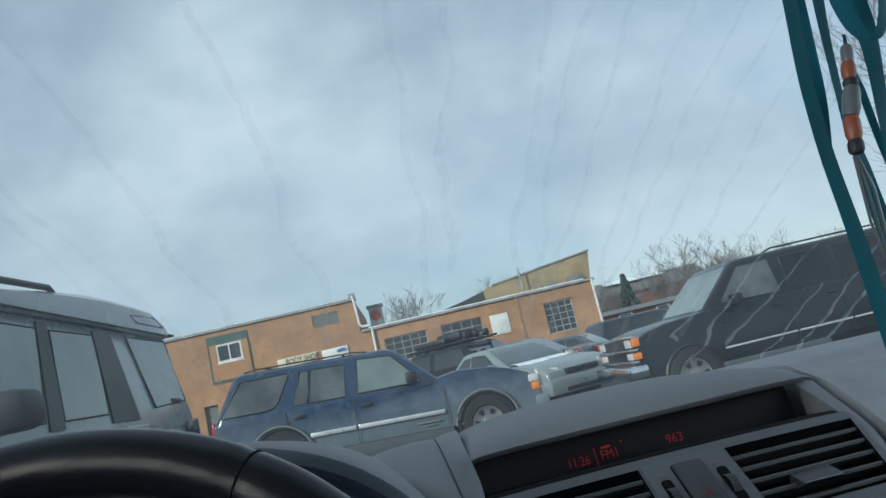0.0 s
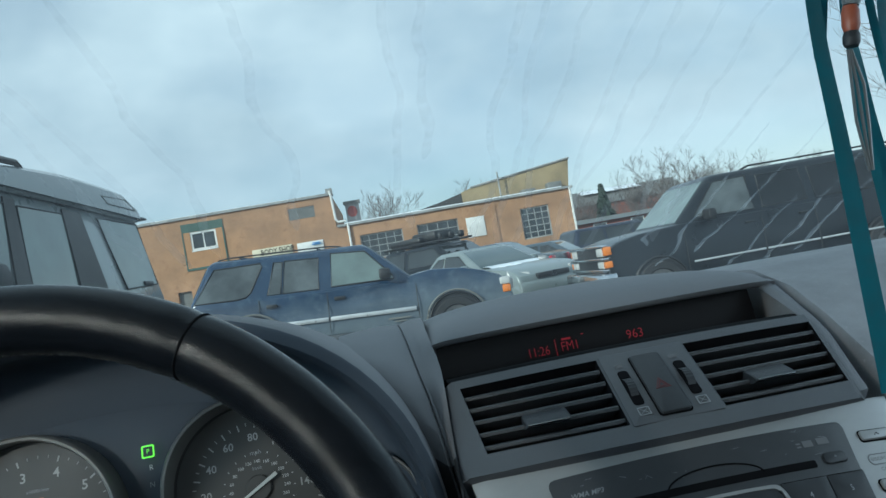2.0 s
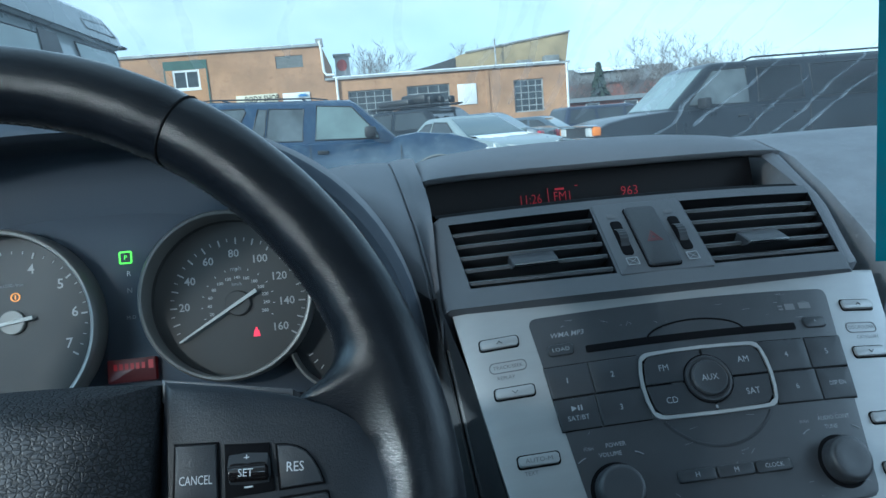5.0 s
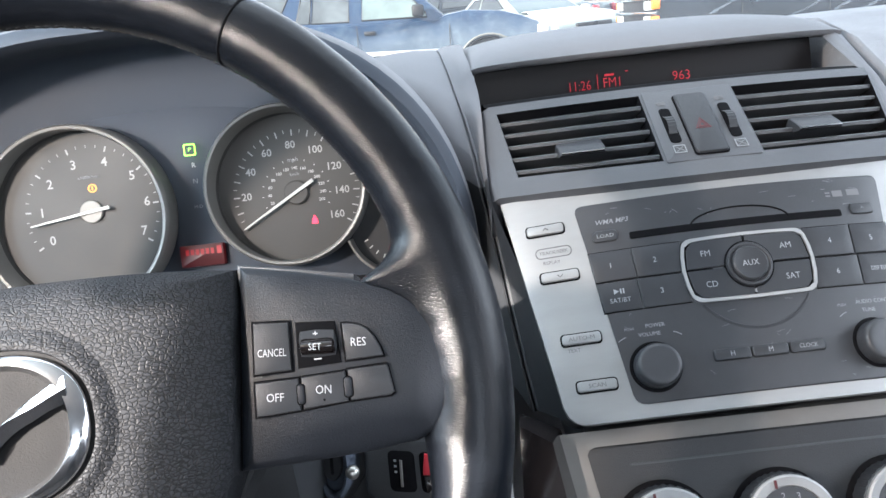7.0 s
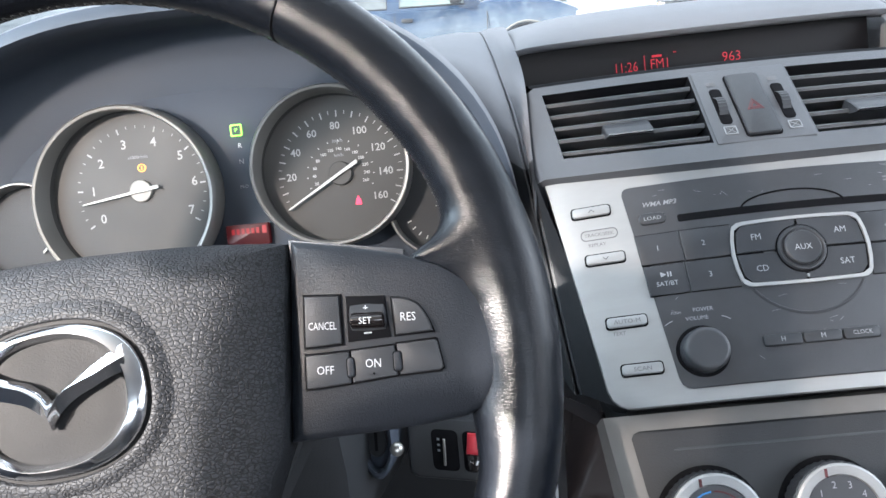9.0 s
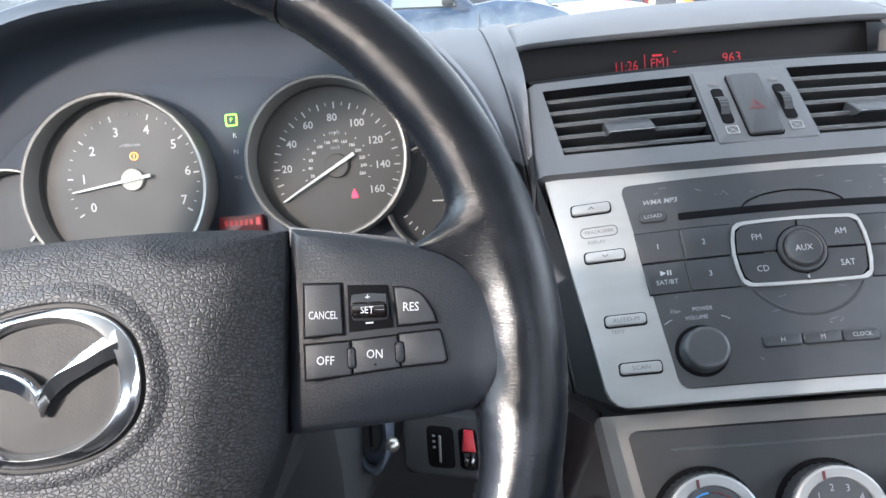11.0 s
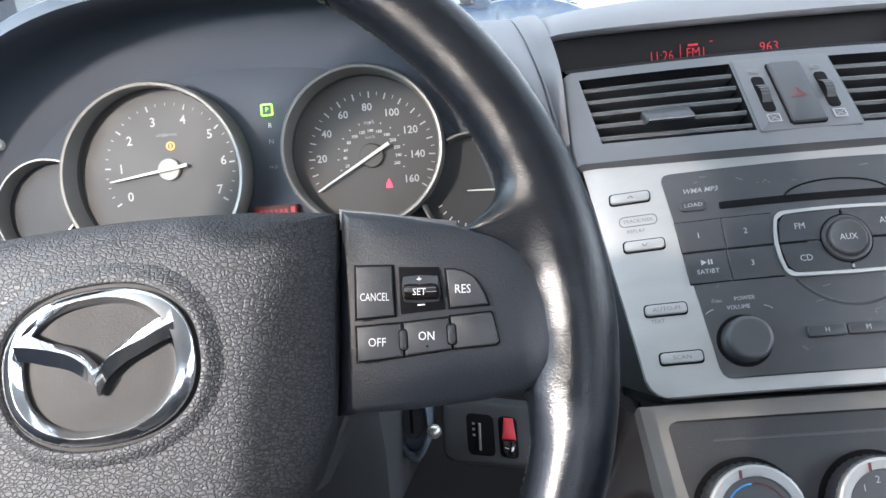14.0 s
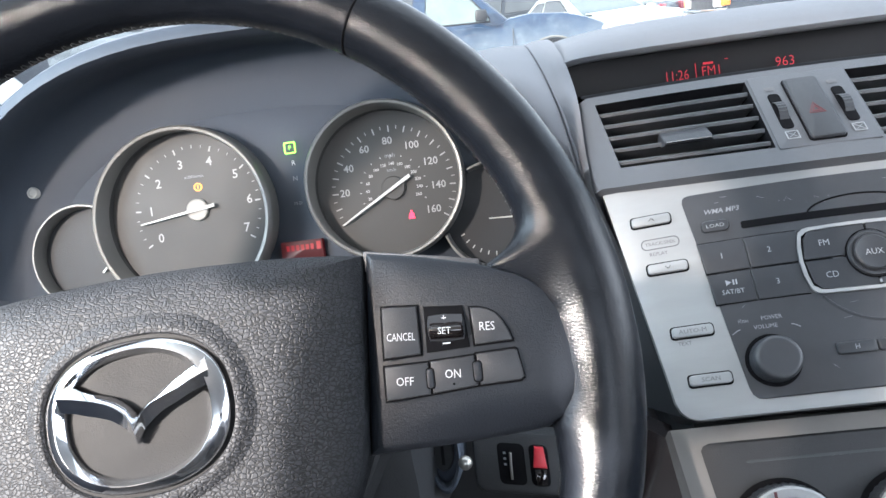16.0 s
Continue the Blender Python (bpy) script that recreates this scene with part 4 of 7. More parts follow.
# ---------------------------------------------------------------- instrument cluster
def build_cluster():
    root = thing("instrument_cluster", CLUSTER(0, -60, -30), "dark instrument cluster with silver-ringed gauges, parked", "instrument cluster")
    bm = bmesh.new()
    slab(bm, [(-236, -85), (156, -85), (150, 30), (116, 80), (50, 104), (-110, 104), (-198, 80), (-234, 30)], -12, -4, CLUSTER, 1)
    part("backing", bm, M_COWL, root)
    lit = {"speed": ((64.5, 1.0), 55.4, (60.0, 6.6)), "rev": ((-81.4, 3.0), 64.6, (-88.6, -2.0))}

    def gauge(name, pivot, r, ring_mid):
        bm = bmesh.new()
        steps = 64
        cu, cv = ring_mid
        pu, pv = pivot
        prof = [(r * 1.02, -3, 0.9), (r * 1.03, 12, 1), (r * 1.02, 16, 1), (r * 1.0, 17.5, 1), (r * 0.972, 17.0, 1), (r * 0.955, 14.5, 1), (r * 0.952, 4.0, 0.71)]
        loft(bm, [[CLUSTER(pu + (cu - pu) * k + rr * math.cos(2 * math.pi * s / steps), pv + (cv - pv) * k + rr * math.sin(2 * math.pi * s / steps), h) for s in range(steps)] for rr, h, k in prof], caps=False)
        part(name + "_ring", bm, M_BEZEL, root, "satin silver gauge ring")
        bm = bmesh.new()
        loft(bm, [[CLUSTER(pu + (cu - pu) * k + rr * math.cos(2 * math.pi * s / steps), pv + (cv - pv) * k + rr * math.sin(2 * math.pi * s / steps), h) for s in range(steps)] for rr, h, k in ((r * 0.952, 4.0, 0.71), (r * 0.95, 0.2, 0.62))], caps=False)
        part(name + "_well", bm, M_DIAL, root, "dark wall inside the ring")
        bm = bmesh.new()
        slab(bm, circle(pu + (cu - pu) * 0.62, pv + (cv - pv) * 0.62, r * 0.965, steps=56), -4, 0.0, CLUSTER, 0)
        return part(name + "_dial", bm, M_DIAL, root, "dark grey dial")

    dial = gauge("speedometer", *lit["speed"])
    pu, pv = lit["speed"][0]

    def mark(material, a, r0, r1, w, parent, centre):
        bm = bmesh.new()
        c, s = math.cos(radians(a)), math.sin(radians(a))
        slab(bm, [(centre[0] + r * c - q * s, centre[1] + r * s + q * c) for r, q in ((r0, -w), (r1, -w), (r1, w), (r0, w))], 0, 0.35, CLUSTER, 0)
        part("tick", bm, material, parent, smooth=False)
    zero, span = 210.0, 243.0
    for k in range(33):
        mph = k * 5
        a = zero - span * mph / 160
        mark(M_DIALPRINT, a, 40.5 if k % 2 == 0 else 42.5, 45.0, 0.45 if k % 2 == 0 else 0.25, dial, (pu, pv))
    for mph in range(20, 161, 20):
        a = radians(zero - span * mph / 160)
        part("numeral", letters(str(mph), 7.4, pu - 1.6 + 34.0 * math.cos(a), pv + 34.0 * math.sin(a), 0.35, CLUSTER, sides=0.12), M_DIALPRINT, dial, smooth=False)
    part("lettering", letters("mph", 4.4, pu, pv + 23.5, 0.35, CLUSTER), M_DIM, dial, smooth=False)
    part("lettering", letters("km/h", 3.4, pu, pv + 13.0, 0.35, CLUSTER), M_DIM, dial, smooth=False)
    for n, kmh in enumerate(range(20, 261, 20)):
        a = radians(200 - 222 * n / 12)
        part("numeral", letters(str(kmh), 3.0, pu + 19.0 * math.cos(a), pv + 17.5 * math.sin(a), 0.35, CLUSTER, sides=0.05), M_DIALMID, dial, smooth=False)
        mark(M_DIALMID, 200 - 222 * n / 12, 23.3, 24.6, 0.25, dial, (pu, pv - 0.5))

    def needle(parent, centre, a, length, tail, hub, hub_material):
        c, s = math.cos(radians(a)), math.sin(radians(a))
        bm = bmesh.new()
        slab(bm, [(centre[0] + r * c - q * s, centre[1] + r * s + q * c) for r, q in ((-tail, -1.25), (length, -0.45), (length + 0.8, 0), (length, 0.45), (-tail, 1.25))], 3.2, 4.4, CLUSTER, 0.2)
        part("needle", bm, M_NEEDLE, parent, "white needle")
        bm = bmesh.new()
        turned(bm, centre[0], centre[1], [(hub, 0), (hub, 2.0), (hub * 0.92, 2.6)], CLUSTER, 28)
        part("needle_hub", bm, hub_material, parent)
    needle(dial, (pu, pv), zero, 45, 15, 8.6, M_DIAL)
    # belt lamp
    bm = bmesh.new()
    slab(bm, [(73, -22.5), (77.6, -22.5), (76.9, -18.6), (75.9, -17.8), (75.9, -16.4), (74.7, -16.4), (74.7, -17.8), (73.7, -18.6)], 0, 0.4, CLUSTER, 0)
    part("belt_lamp", bm, M_REDLAMP, dial, "red seat belt lamp")

    dial = gauge("tachometer", *lit["rev"])
    tu, tv = lit["rev"][0]
    for k in range(29):
        a = 210 - 242 * k / 28
        mark(M_DIALPRINT, a, 43.5 if k % 4 == 0 else 45.5, 47.5, 0.55 if k % 4 == 0 else 0.25, dial, (tu, tv))
    for k in range(8):
        a = radians(210 - 239 * k / 7)
        part("numeral", letters(str(k), 9.2, tu + 2.0 + 37.6 * math.cos(a), tv + 35.6 * math.sin(a), 0.35, CLUSTER, sides=0.12), M_DIALPRINT, dial, smooth=False)
    part("lettering", letters("x1000r/min", 3.2, tu, tv + 24.5, 0.35, CLUSTER), M_DIM, dial, smooth=False)
    needle(dial, (tu, tv), 188.5, 43.0, 14, 8.2, M_PALEKNOB)
    bm = bmesh.new()
    ring_band(bm, circle(tu + 2, tv + 16.6, 2.3, 2.3, 14), circle(tu + 2, tv + 16.6, 3.2, 3.0, 14), 0, 0.4, CLUSTER)
    slab(bm, [(tu + 1.6, tv + 15.2), (tu + 2.4, tv + 15.2), (tu + 2.4, tv + 18.0), (tu + 1.6, tv + 18.0)], 0, 0.4, CLUSTER, 0)
    part("tyre_lamp", bm, M_AMBER, dial, "amber tyre pressure lamp")

    # the two small gauges at the sides
    for cu, cv, name, big in ((-168.0, -21.0, "temperature", ((-88.6, -2.0), 66.8)), (135.0, -27.0, "fuel", ((60.0, 6.6), 57.2))):
        # only the part of the ring that stands clear of the large gauge
        start = 180 if cu > 0 else 0
        bm = bmesh.new()
        rows = []
        for s in range(97):
            a = radians(start + 360 * s / 96)
            if math.hypot(cu + 37 * math.cos(a) - big[0][0], cv + 37 * math.sin(a) - big[0][1]) < big[1]:
                continue
            rows.append([CLUSTER(cu + r * math.cos(a), cv + r * math.sin(a), h) for r, h in ((38.5, -4), (38.5, 10), (38, 12), (36.8, 12), (36, 10), (35.6, -2))])
        loft(bm, rows, closed=False)
        part(name + "_ring", bm, M_BEZEL, root, "satin silver gauge ring")
        bm = bmesh.new()
        slab(bm, circle(cu, cv, 36.5, steps=40), -4, -1.5, CLUSTER, 0)
        small = part(name + "_dial", bm, M_RUBBER, root)
        a = 44 if cu < 0 else 178
        c, s = math.cos(radians(a)), math.sin(radians(a))
        mid = (cu + 8, cv - 13.5) if cu < 0 else (cu + 24, cv - 3)
        bm = bmesh.new()
        slab(bm, [(mid[0] + r * c - q * s, mid[1] + r * s + q * c) for r, q in ((0, -0.8), (19.5 if cu < 0 else 29, -0.35), (19.5 if cu < 0 else 29, 0.35), (0, 0.8))], 0, 0.8, CLUSTER, 0)
        part("needle", bm, M_NEEDLE, small)
        for k in range(7):
            b = radians((-50 + 16 * k) if cu < 0 else (205 + 12 * k))
            bm = bmesh.new()
            slab(bm, [(cu + r * math.cos(b) - q * math.sin(b), cv + r * math.sin(b) + q * math.cos(b)) for r, q in ((26, -0.4), (29, -0.4), (29, 0.4), (26, 0.4))], -1.5, -1.1, CLUSTER, 0)
            part("tick", bm, M_DIALMID, small, smooth=False)
    # gear letters, park lamp, odometer, reset knob
    bm = bmesh.new()
    ring_band(bm, rounded(-10.8, 35.9, -4.2, 42.5, 0.8), rounded(-11.8, 34.9, -3.2, 43.5, 1.2), 0, 0.4, CLUSTER)
    park = part("park_lamp", bm, M_GREEN, root, "lit green park indicator")
    part("lettering", letters("P", 4.2, -7.5, 39.2, 0.3, CLUSTER), M_GREEN, park, smooth=False)
    for text, v in (("R", 28.4), ("N", 16.9), ("M-D", -1.3)):
        part("lettering", letters(text, 5.0 if len(text) == 1 else 3.4, -7.2, v, -3.5, CLUSTER), M_PRINT if text == "R" else M_DIM, root, smooth=False)
    bm = bmesh.new()
    slab(bm, rounded(-23, -44, 8, -28.6, 1.0), -5, 1.0, CLUSTER, 0.3)
    odo = part("odometer", bm, M_ODO, root, "red lit odometer window")
    part("lettering", bars([(-19 + 3.6 * k, -35.6, -16.8 + 3.6 * k, -31.6) for k in range(6)], CLUSTER, 1.2), M_ODODIGIT, odo, smooth=False)
    part("lettering", bars([(3.4, -36.0, 6.6, -30.4)], CLUSTER, 1.2), M_ODODIGIT, odo, smooth=False)
    bm = bmesh.new()
    turned(bm, -203.3, 30.4, [(4.3, -5), (4.3, 5.2), (3.9, 6.0), (2.7, 6.1), (2.3, 5.5)], CLUSTER, 20)
    part("reset_knob", bm, M_NEEDLE, root, "small pale reset knob")


# ---------------------------------------------------------------- centre panel: display, vents, hazard switch
def build_centre_panel():
    root = thing("centre_panel", VENTS(0, -15, -20), "charcoal centre dash panel with display, vents and hazard switch", "dash panel")

    def outer(v, side=-1):
        return 120.8 + 0.09 * v if side < 0 else 124.2 + 0.215 * v

    def rim_right(v):
        return min(131.0 + 0.24 * v, 143.5 + max(0.0, 55 - v) * 0.02)

    # columns run from edge to edge; the vent openings are left free
    fractions = [-1, -0.965, "a", *[k / 10 for k in range(-9, -2)], "b", -0.15, 0, 0.15, "c", *[k / 10 for k in range(3, 10)], "d", 0.965, 1]
    rows_v = [-17, -14, -4, 2, 12, 22, 32, 42, 52, 64, 69, 72.5]

    def column(f, v):
        edge = 140.0 if v < 0 else 140.0 - 0.055 * v
        if f == "d" or (not isinstance(f, str) and f > 0):
            edge = rim_right(v)
        if f in ("a", "d"):
            return -outer(v) if f == "a" else outer(v, 1)
        if f in ("b", "c"):
            return (-1 if f == "b" else 1) * 31.5
        if abs(f) in (1, 0.965):
            return f * edge
        q = abs(f)
        if q > 0.2:
            return math.copysign(31.5 + (outer(v, f) - 31.5) * (q - 0.2) / 0.8, f)
        return f * 150
    def hem(u, v):
        """The lower edge of the panel runs nearly straight."""
        return v if v > 0 else 2 + (v - 2) * (0.84 - 0.10 * max(0.0, 1 - (u / 130.0) ** 2))
    bm = bmesh.new()
    grid = [[bm.verts.new(VENTS(column(f, v), hem(column(f, v), v), (0 if 0 < i < len(fractions) - 1 else -4))) for i, f in enumerate(fractions)] for v in rows_v]
    ia, ib, ic, idd = (fractions.index(k) for k in "abcd")
    for r in range(len(rows_v) - 1):
        for i in range(len(fractions) - 1):
            hole = 2 <= rows_v[r] < 64 and (ia <= i < ib or ic <= i < idd)
            if not hole:
                bm.faces.new((grid[r][i], grid[r][i + 1], grid[r + 1][i + 1], grid[r + 1][i]))
    # the fold over the lower and side edges
    for i in range(len(fractions) - 1):
        a, b = (VENTS(column(f, -17), hem(column(f, -17), -17), -40) for f in (fractions[i], fractions[i + 1]))
        bm.faces.new((grid[0][i + 1], grid[0][i], bm.verts.new(a), bm.verts.new(b)))
    for i in (0, len(fractions) - 1):
        for r in range(len(rows_v) - 1):
            a, b = VENTS(column(fractions[i], rows_v[r]), rows_v[r], -50), VENTS(column(fractions[i], rows_v[r + 1]), rows_v[r + 1], -50)
            bm.faces.new((grid[r][i], grid[r + 1][i], bm.verts.new(b), bm.verts.new(a)))
    part("surround", bm, M_PANEL, root)

    # vents: a dark box each, five slats, a tab
    for side in (-1, 1):
        vent = None
        bm = bmesh.new()
        lines = []
        for h in (0.0, -1.5, -45.0):
            d = 0 if h == 0 else 0.5
            line = []
            for k in range(9):
                u = 31.5 + d + (outer(2, side) - 31.5 - 2 * d) * k / 8
                line.append(VENTS(side * u, 2 + d, h))
            for k in range(5):
                v = 2 + 62 * k / 4
                line.append(VENTS(side * (outer(v, side) - d), v, h))
            for k in range(8, -1, -1):
                u = 31.5 + d + (outer(64, side) - 31.5 - 2 * d) * k / 8
                line.append(VENTS(side * u, 64 - d, h))
            for k in range(3, 0, -1):
                line.append(VENTS(side * (31.5 + d), 2 + 62 * k / 4, h))
            lines.append(line)
        rows = loft(bm, lines, caps=False)
        bm.faces.new(rows[-1])
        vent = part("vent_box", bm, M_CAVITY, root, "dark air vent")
        for k in range(5):
            v = 9.5 + 11.6 * k
            bm = bmesh.new()
            sect = []
            for i in range(9):
                u = 32.2 + (outer(v, side) - 33.0) * i / 8
                u = min(u, outer(v, side) - 0.8)
                ring = []
                for dv, dh in ((-2.6, -2.6), (-1.4, -1.0), (0.6, -2.0), (9.0, -21), (8.0, -22), (-1.0, -6)):
                    ring.append(VENTS(side * u, v + dv, dh))
                sect.append(ring)
            loft(bm, sect)
            part("slat", bm, M_SLAT, vent)
        cu, wide = (-79.0, 14.2) if side < 0 else (73.6, 15.2)
        bm = bmesh.new()
        section = ((27.5, -6.0), (28.6, -1.5), (27.2, 0.6), (19.0, 4.0), (13.6, 5.6), (12.3, 5.0), (12.6, 3.2), (22.0, -7.0))
        rings = []
        for q, shrink in ((-1, 1.2), (-0.97, 0.4), (-0.9, 0.0), (-0.4, 0.0), (0.4, 0.0), (0.9, 0.0), (0.97, 0.4), (1, 1.2)):
            rings.append([VENTS(cu + wide * q, 20 + (v - 20) * (1 - shrink * 0.06), h - shrink * 0.5) for v, h in section])
        loft(bm, rings)
        tab = part("vent_tab", bm, M_KEYS, vent, "vent tab with a bright lower edge")
        bm = bmesh.new()
        tube(bm, [VENTS(cu - wide * 0.93, 12.8, 5.5), VENTS(cu, 12.7, 5.7), VENTS(cu + wide * 0.93, 12.8, 5.5)], 0.0007, 5)
        part("tab_edge", bm, M_CHROME, tab)
    # hazard switch and thumb wheels
    bm = bmesh.new()
    slab(bm, rounded(-30.0, -0.5, 30.0, 66, 1.0), -3, 0.9, VENTS, 0.5)
    middle = part("switch_plate", bm, M_PANEL, root)
    bm = bmesh.new()
    slab(bm, rounded(-11.2, 3.4, 10.8, 59.6, 2.4), -4, 1.2, VENTS, 0.2)
    part("switch_gap", bm, M_CAVITY, middle)
    bm = bmesh.new()
    slab(bm, rounded(-10.4, 4.2, 10.0, 58.8, 2.2), -4, 3.0, VENTS, 0.8)
    hazard = part("hazard_switch", bm, M_KEYS, root, "dark hazard switch with red triangle")
    bm = bmesh.new()
    tri = [(-5.4, 24.4), (5.0, 24.4), (-0.2, 34.2)]
    for s0, s1 in ((1.0, 0.80), (0.62, 0.34)):
        mid = (-0.2, 27.8)
        a = [(mid[0] + (p[0] - mid[0]) * s0, mid[1] + (p[1] - mid[1]) * s0) for p in tri]
        b = [(mid[0] + (p[0] - mid[0]) * s1, mid[1] + (p[1] - mid[1]) * s1) for p in tri]
        ring_band(bm, b, a, 2.9, 3.15, VENTS)
    part("triangle", bm, M_HAZARD, hazard, smooth=False)
    for cu in (-19.5, 19.5):
        bm = bmesh.new()
        slab(bm, rounded(cu - 3.6, 16, cu + 3.6, 48, 2.4), -3, 1.15, VENTS, 0.2)
        part("wheel_slot", bm, M_CAVITY, middle)
        bm = bmesh.new()
        rings = []
        for k in range(29):
            a = radians(-70 + 140 * k / 28)
            r = 21.0 + (0.5 if k % 2 else 0)
            rings.append([VENTS(cu + du, 32 + r * 0.68 * math.sin(a), -16.6 + r * math.cos(a)) for du in (-2.7, 2.7)])
        loft(bm, rings, closed=False)
        part("thumb_wheel", bm, M_KEYS, middle, "ribbed thumb wheel")
        bm = bmesh.new()
        ring_band(bm, rounded(cu - 3.0, 7.2, cu + 3.4, 12.8, 0.3), rounded(cu - 3.6, 6.6, cu + 4.0, 13.4, 0.4), 0.8, 1.15, VENTS)
        for d in (-1, 1):
            tube(bm, [VENTS(cu - 2.6, 10 + 2.4 * d, 1.1), VENTS(cu + 3.0, 10 - 2.4 * d, 1.1)], 0.00022, 4)
        part("icon", bm, M_DIM, middle, smooth=False)
        part("icon", bars([(cu - 3.6, 51.5 + 1.2 * k, cu + 2.6, 52.2 + 1.2 * k) for k in range(3)], VENTS, 1.1), M_SOFTPRINT, middle, smooth=False)

    # display: floor, glass, hood
    cx = 0.338

    def sill(u):
        return VENTS(u, 72.5, 0)
    us = [-134 + 268 * k / 24 for k in range(25)]
    bm = bmesh.new()
    rows = []
    for u in us:
        p = sill(u)
        rows.append([p, p + Vector((0, 0.004, 0.0012)), p + Vector((0, 0.012, 0.0006)), Vector((p.x, 0.325, 0.997))])
    loft(bm, rows, closed=False)
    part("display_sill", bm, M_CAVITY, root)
    bm = bmesh.new()
    rows = [[(cx + u / 1000, 0.300, 0.992), (cx + u / 1000, 0.312, 1.034)] for u in us]
    loft(bm, rows, closed=False)
    screen_part = part("display_glass", bm, M_SCREEN, root, "dark display with red segments")
    lcd = lambda u, v, h: Vector((0.324 + u / 1000, 0.2998 + 0.28 * v / 1000 - h / 1000, 1.0090 + v / 1000))
    part("lettering", letters("11:26", 10.4, -39, -1.2, 0.6, lcd, wide=0.82, sides=-0.12), M_RED, screen_part, smooth=False)
    part("lettering", letters("FM1", 10.4, -12.6, -0.6, 0.6, lcd, wide=0.86, sides=-0.12), M_RED, screen_part, smooth=False)
    part("lettering", letters("963", 10.2, 42, -0.8, 0.6, lcd, wide=0.98, sides=-0.12), M_RED, screen_part, smooth=False)
    part("lettering", bars([(-24.6, -7.5, -24.1, 6.5), (-18.5, 4.6, -11, 6.2), (-2, 6.5, 0.2, 7.3)], lcd, 0.6), M_RED, screen_part, smooth=False)
    # hood over the display, from its lip over the crest to the back
    bm = bmesh.new()
    rows = []
    for k in range(41):
        s = -1 + 2 * k / 40
        u = -138.5 + (s + 1) * 145.25
        arch = 1 - abs(s) ** 2.6
        crest = 1.034 + 0.016 * arch ** 0.55
        lip_y = 0.297 - 0.014 * arch
        lip_z = 1.0265 + 0.0045 * arch ** 0.5
        x = cx + u / 1000
        rows.append([(x, lip_y + 0.05, lip_z - 0.004), (x, lip_y + 0.004, lip_z - 0.002), (x, lip_y, lip_z), (x, lip_y - 0.002, lip_z + 0.003), (x, lip_y + 0.003, lip_z + (crest - lip_z) * 0.45),
                     (x, lip_y + 0.018, lip_z + (crest - lip_z) * 0.78), (x, lip_y + 0.045, lip_z + (crest - lip_z) * 0.97), (x, lip_y + 0.085, crest), (x, 0.50, crest - 0.004), (x, 0.64, crest - 0.020), (x, 0.72, crest - 0.055)])
    loft(bm, rows, closed=False)
    part("display_hood", bm, M_DASH, root, "grey rounded hood over the display")
    # rounded shoulder between the panel and the passenger side
    bm = bmesh.new()
    rows = [[Vector(p) for p in ((cx + 0.138, 0.298, 1.0265), (cx + 0.141, 0.298, 1.029), (cx + 0.146, 0.300, 1.0315), (cx + 0.154, 0.308, 1.031), (cx + 0.166, 0.328, 1.026), (cx + 0.176, 0.35, 1.01))]]
    for k in range(11):
        v = 72 - 87 * k / 10
        e = VENTS(rim_right(v), v, -3.6) + Vector((0, 0.012 if k == 10 else 0, -0.004 if k == 10 else 0))
        rows.append([e + Vector((-0.003, 0, 0.0005)), e + Vector((0.0015, 0, 0.0008)), e + Vector((0.006, 0.003, 0.0005)), e + Vector((0.012, 0.010, -0.002)), e + Vector((0.020, 0.028, -0.008)), e + Vector((0.026, 0.05, -0.02))])
    loft(bm, [list(r) for r in zip(*[glide(c, 2) for c in zip(*rows)])], closed=False)
    part("shoulder", bm, M_DASH, root, "grey rounded shoulder beside the vents")


# ---------------------------------------------------------------- radio
def wide_plate(bm, rows, h0, h1, fn, columns=24, soft=0.8):
    """A broad curved plate: rows of (v, half width), a face at h1 and a skirt down to h0."""
    grid = []
    last = len(rows) - 1
    for i, (v, hw) in enumerate(rows):
        line = []
        for k in range(columns + 1):
            s = -1 + 2 * k / columns
            edge = i in (0, last) or k in (0, columns)
            line.append(bm.verts.new(fn(s * hw, v, h1 - (soft if edge else 0))))
        grid.append(line)
    for a, b in zip(grid, grid[1:]):
        for k in range(columns):
            bm.faces.new((a[k], a[k + 1], b[k + 1], b[k]))
    loop = grid[0] + [r[-1] for r in grid[1:-1]] + grid[-1][::-1] + [r[0] for r in grid[-2:0:-1]]
    shape = [(s * rows[0][1], rows[0][0]) for s in (-1 + 2 * k / columns for k in range(columns + 1))]
    shape += [(hw, v) for v, hw in rows[1:-1]]
    shape += [(s * rows[-1][1], rows[-1][0]) for s in (1 - 2 * k / columns for k in range(columns + 1))]
    shape += [(-hw, v) for v, hw in rows[-2:0:-1]]
    low = [bm.verts.new(fn(u, v, h0)) for u, v in shape]
    for k in range(len(loop)):
        j = (k + 1) % len(loop)
        bm.faces.new((loop[k], low[k], low[j], loop[j]))


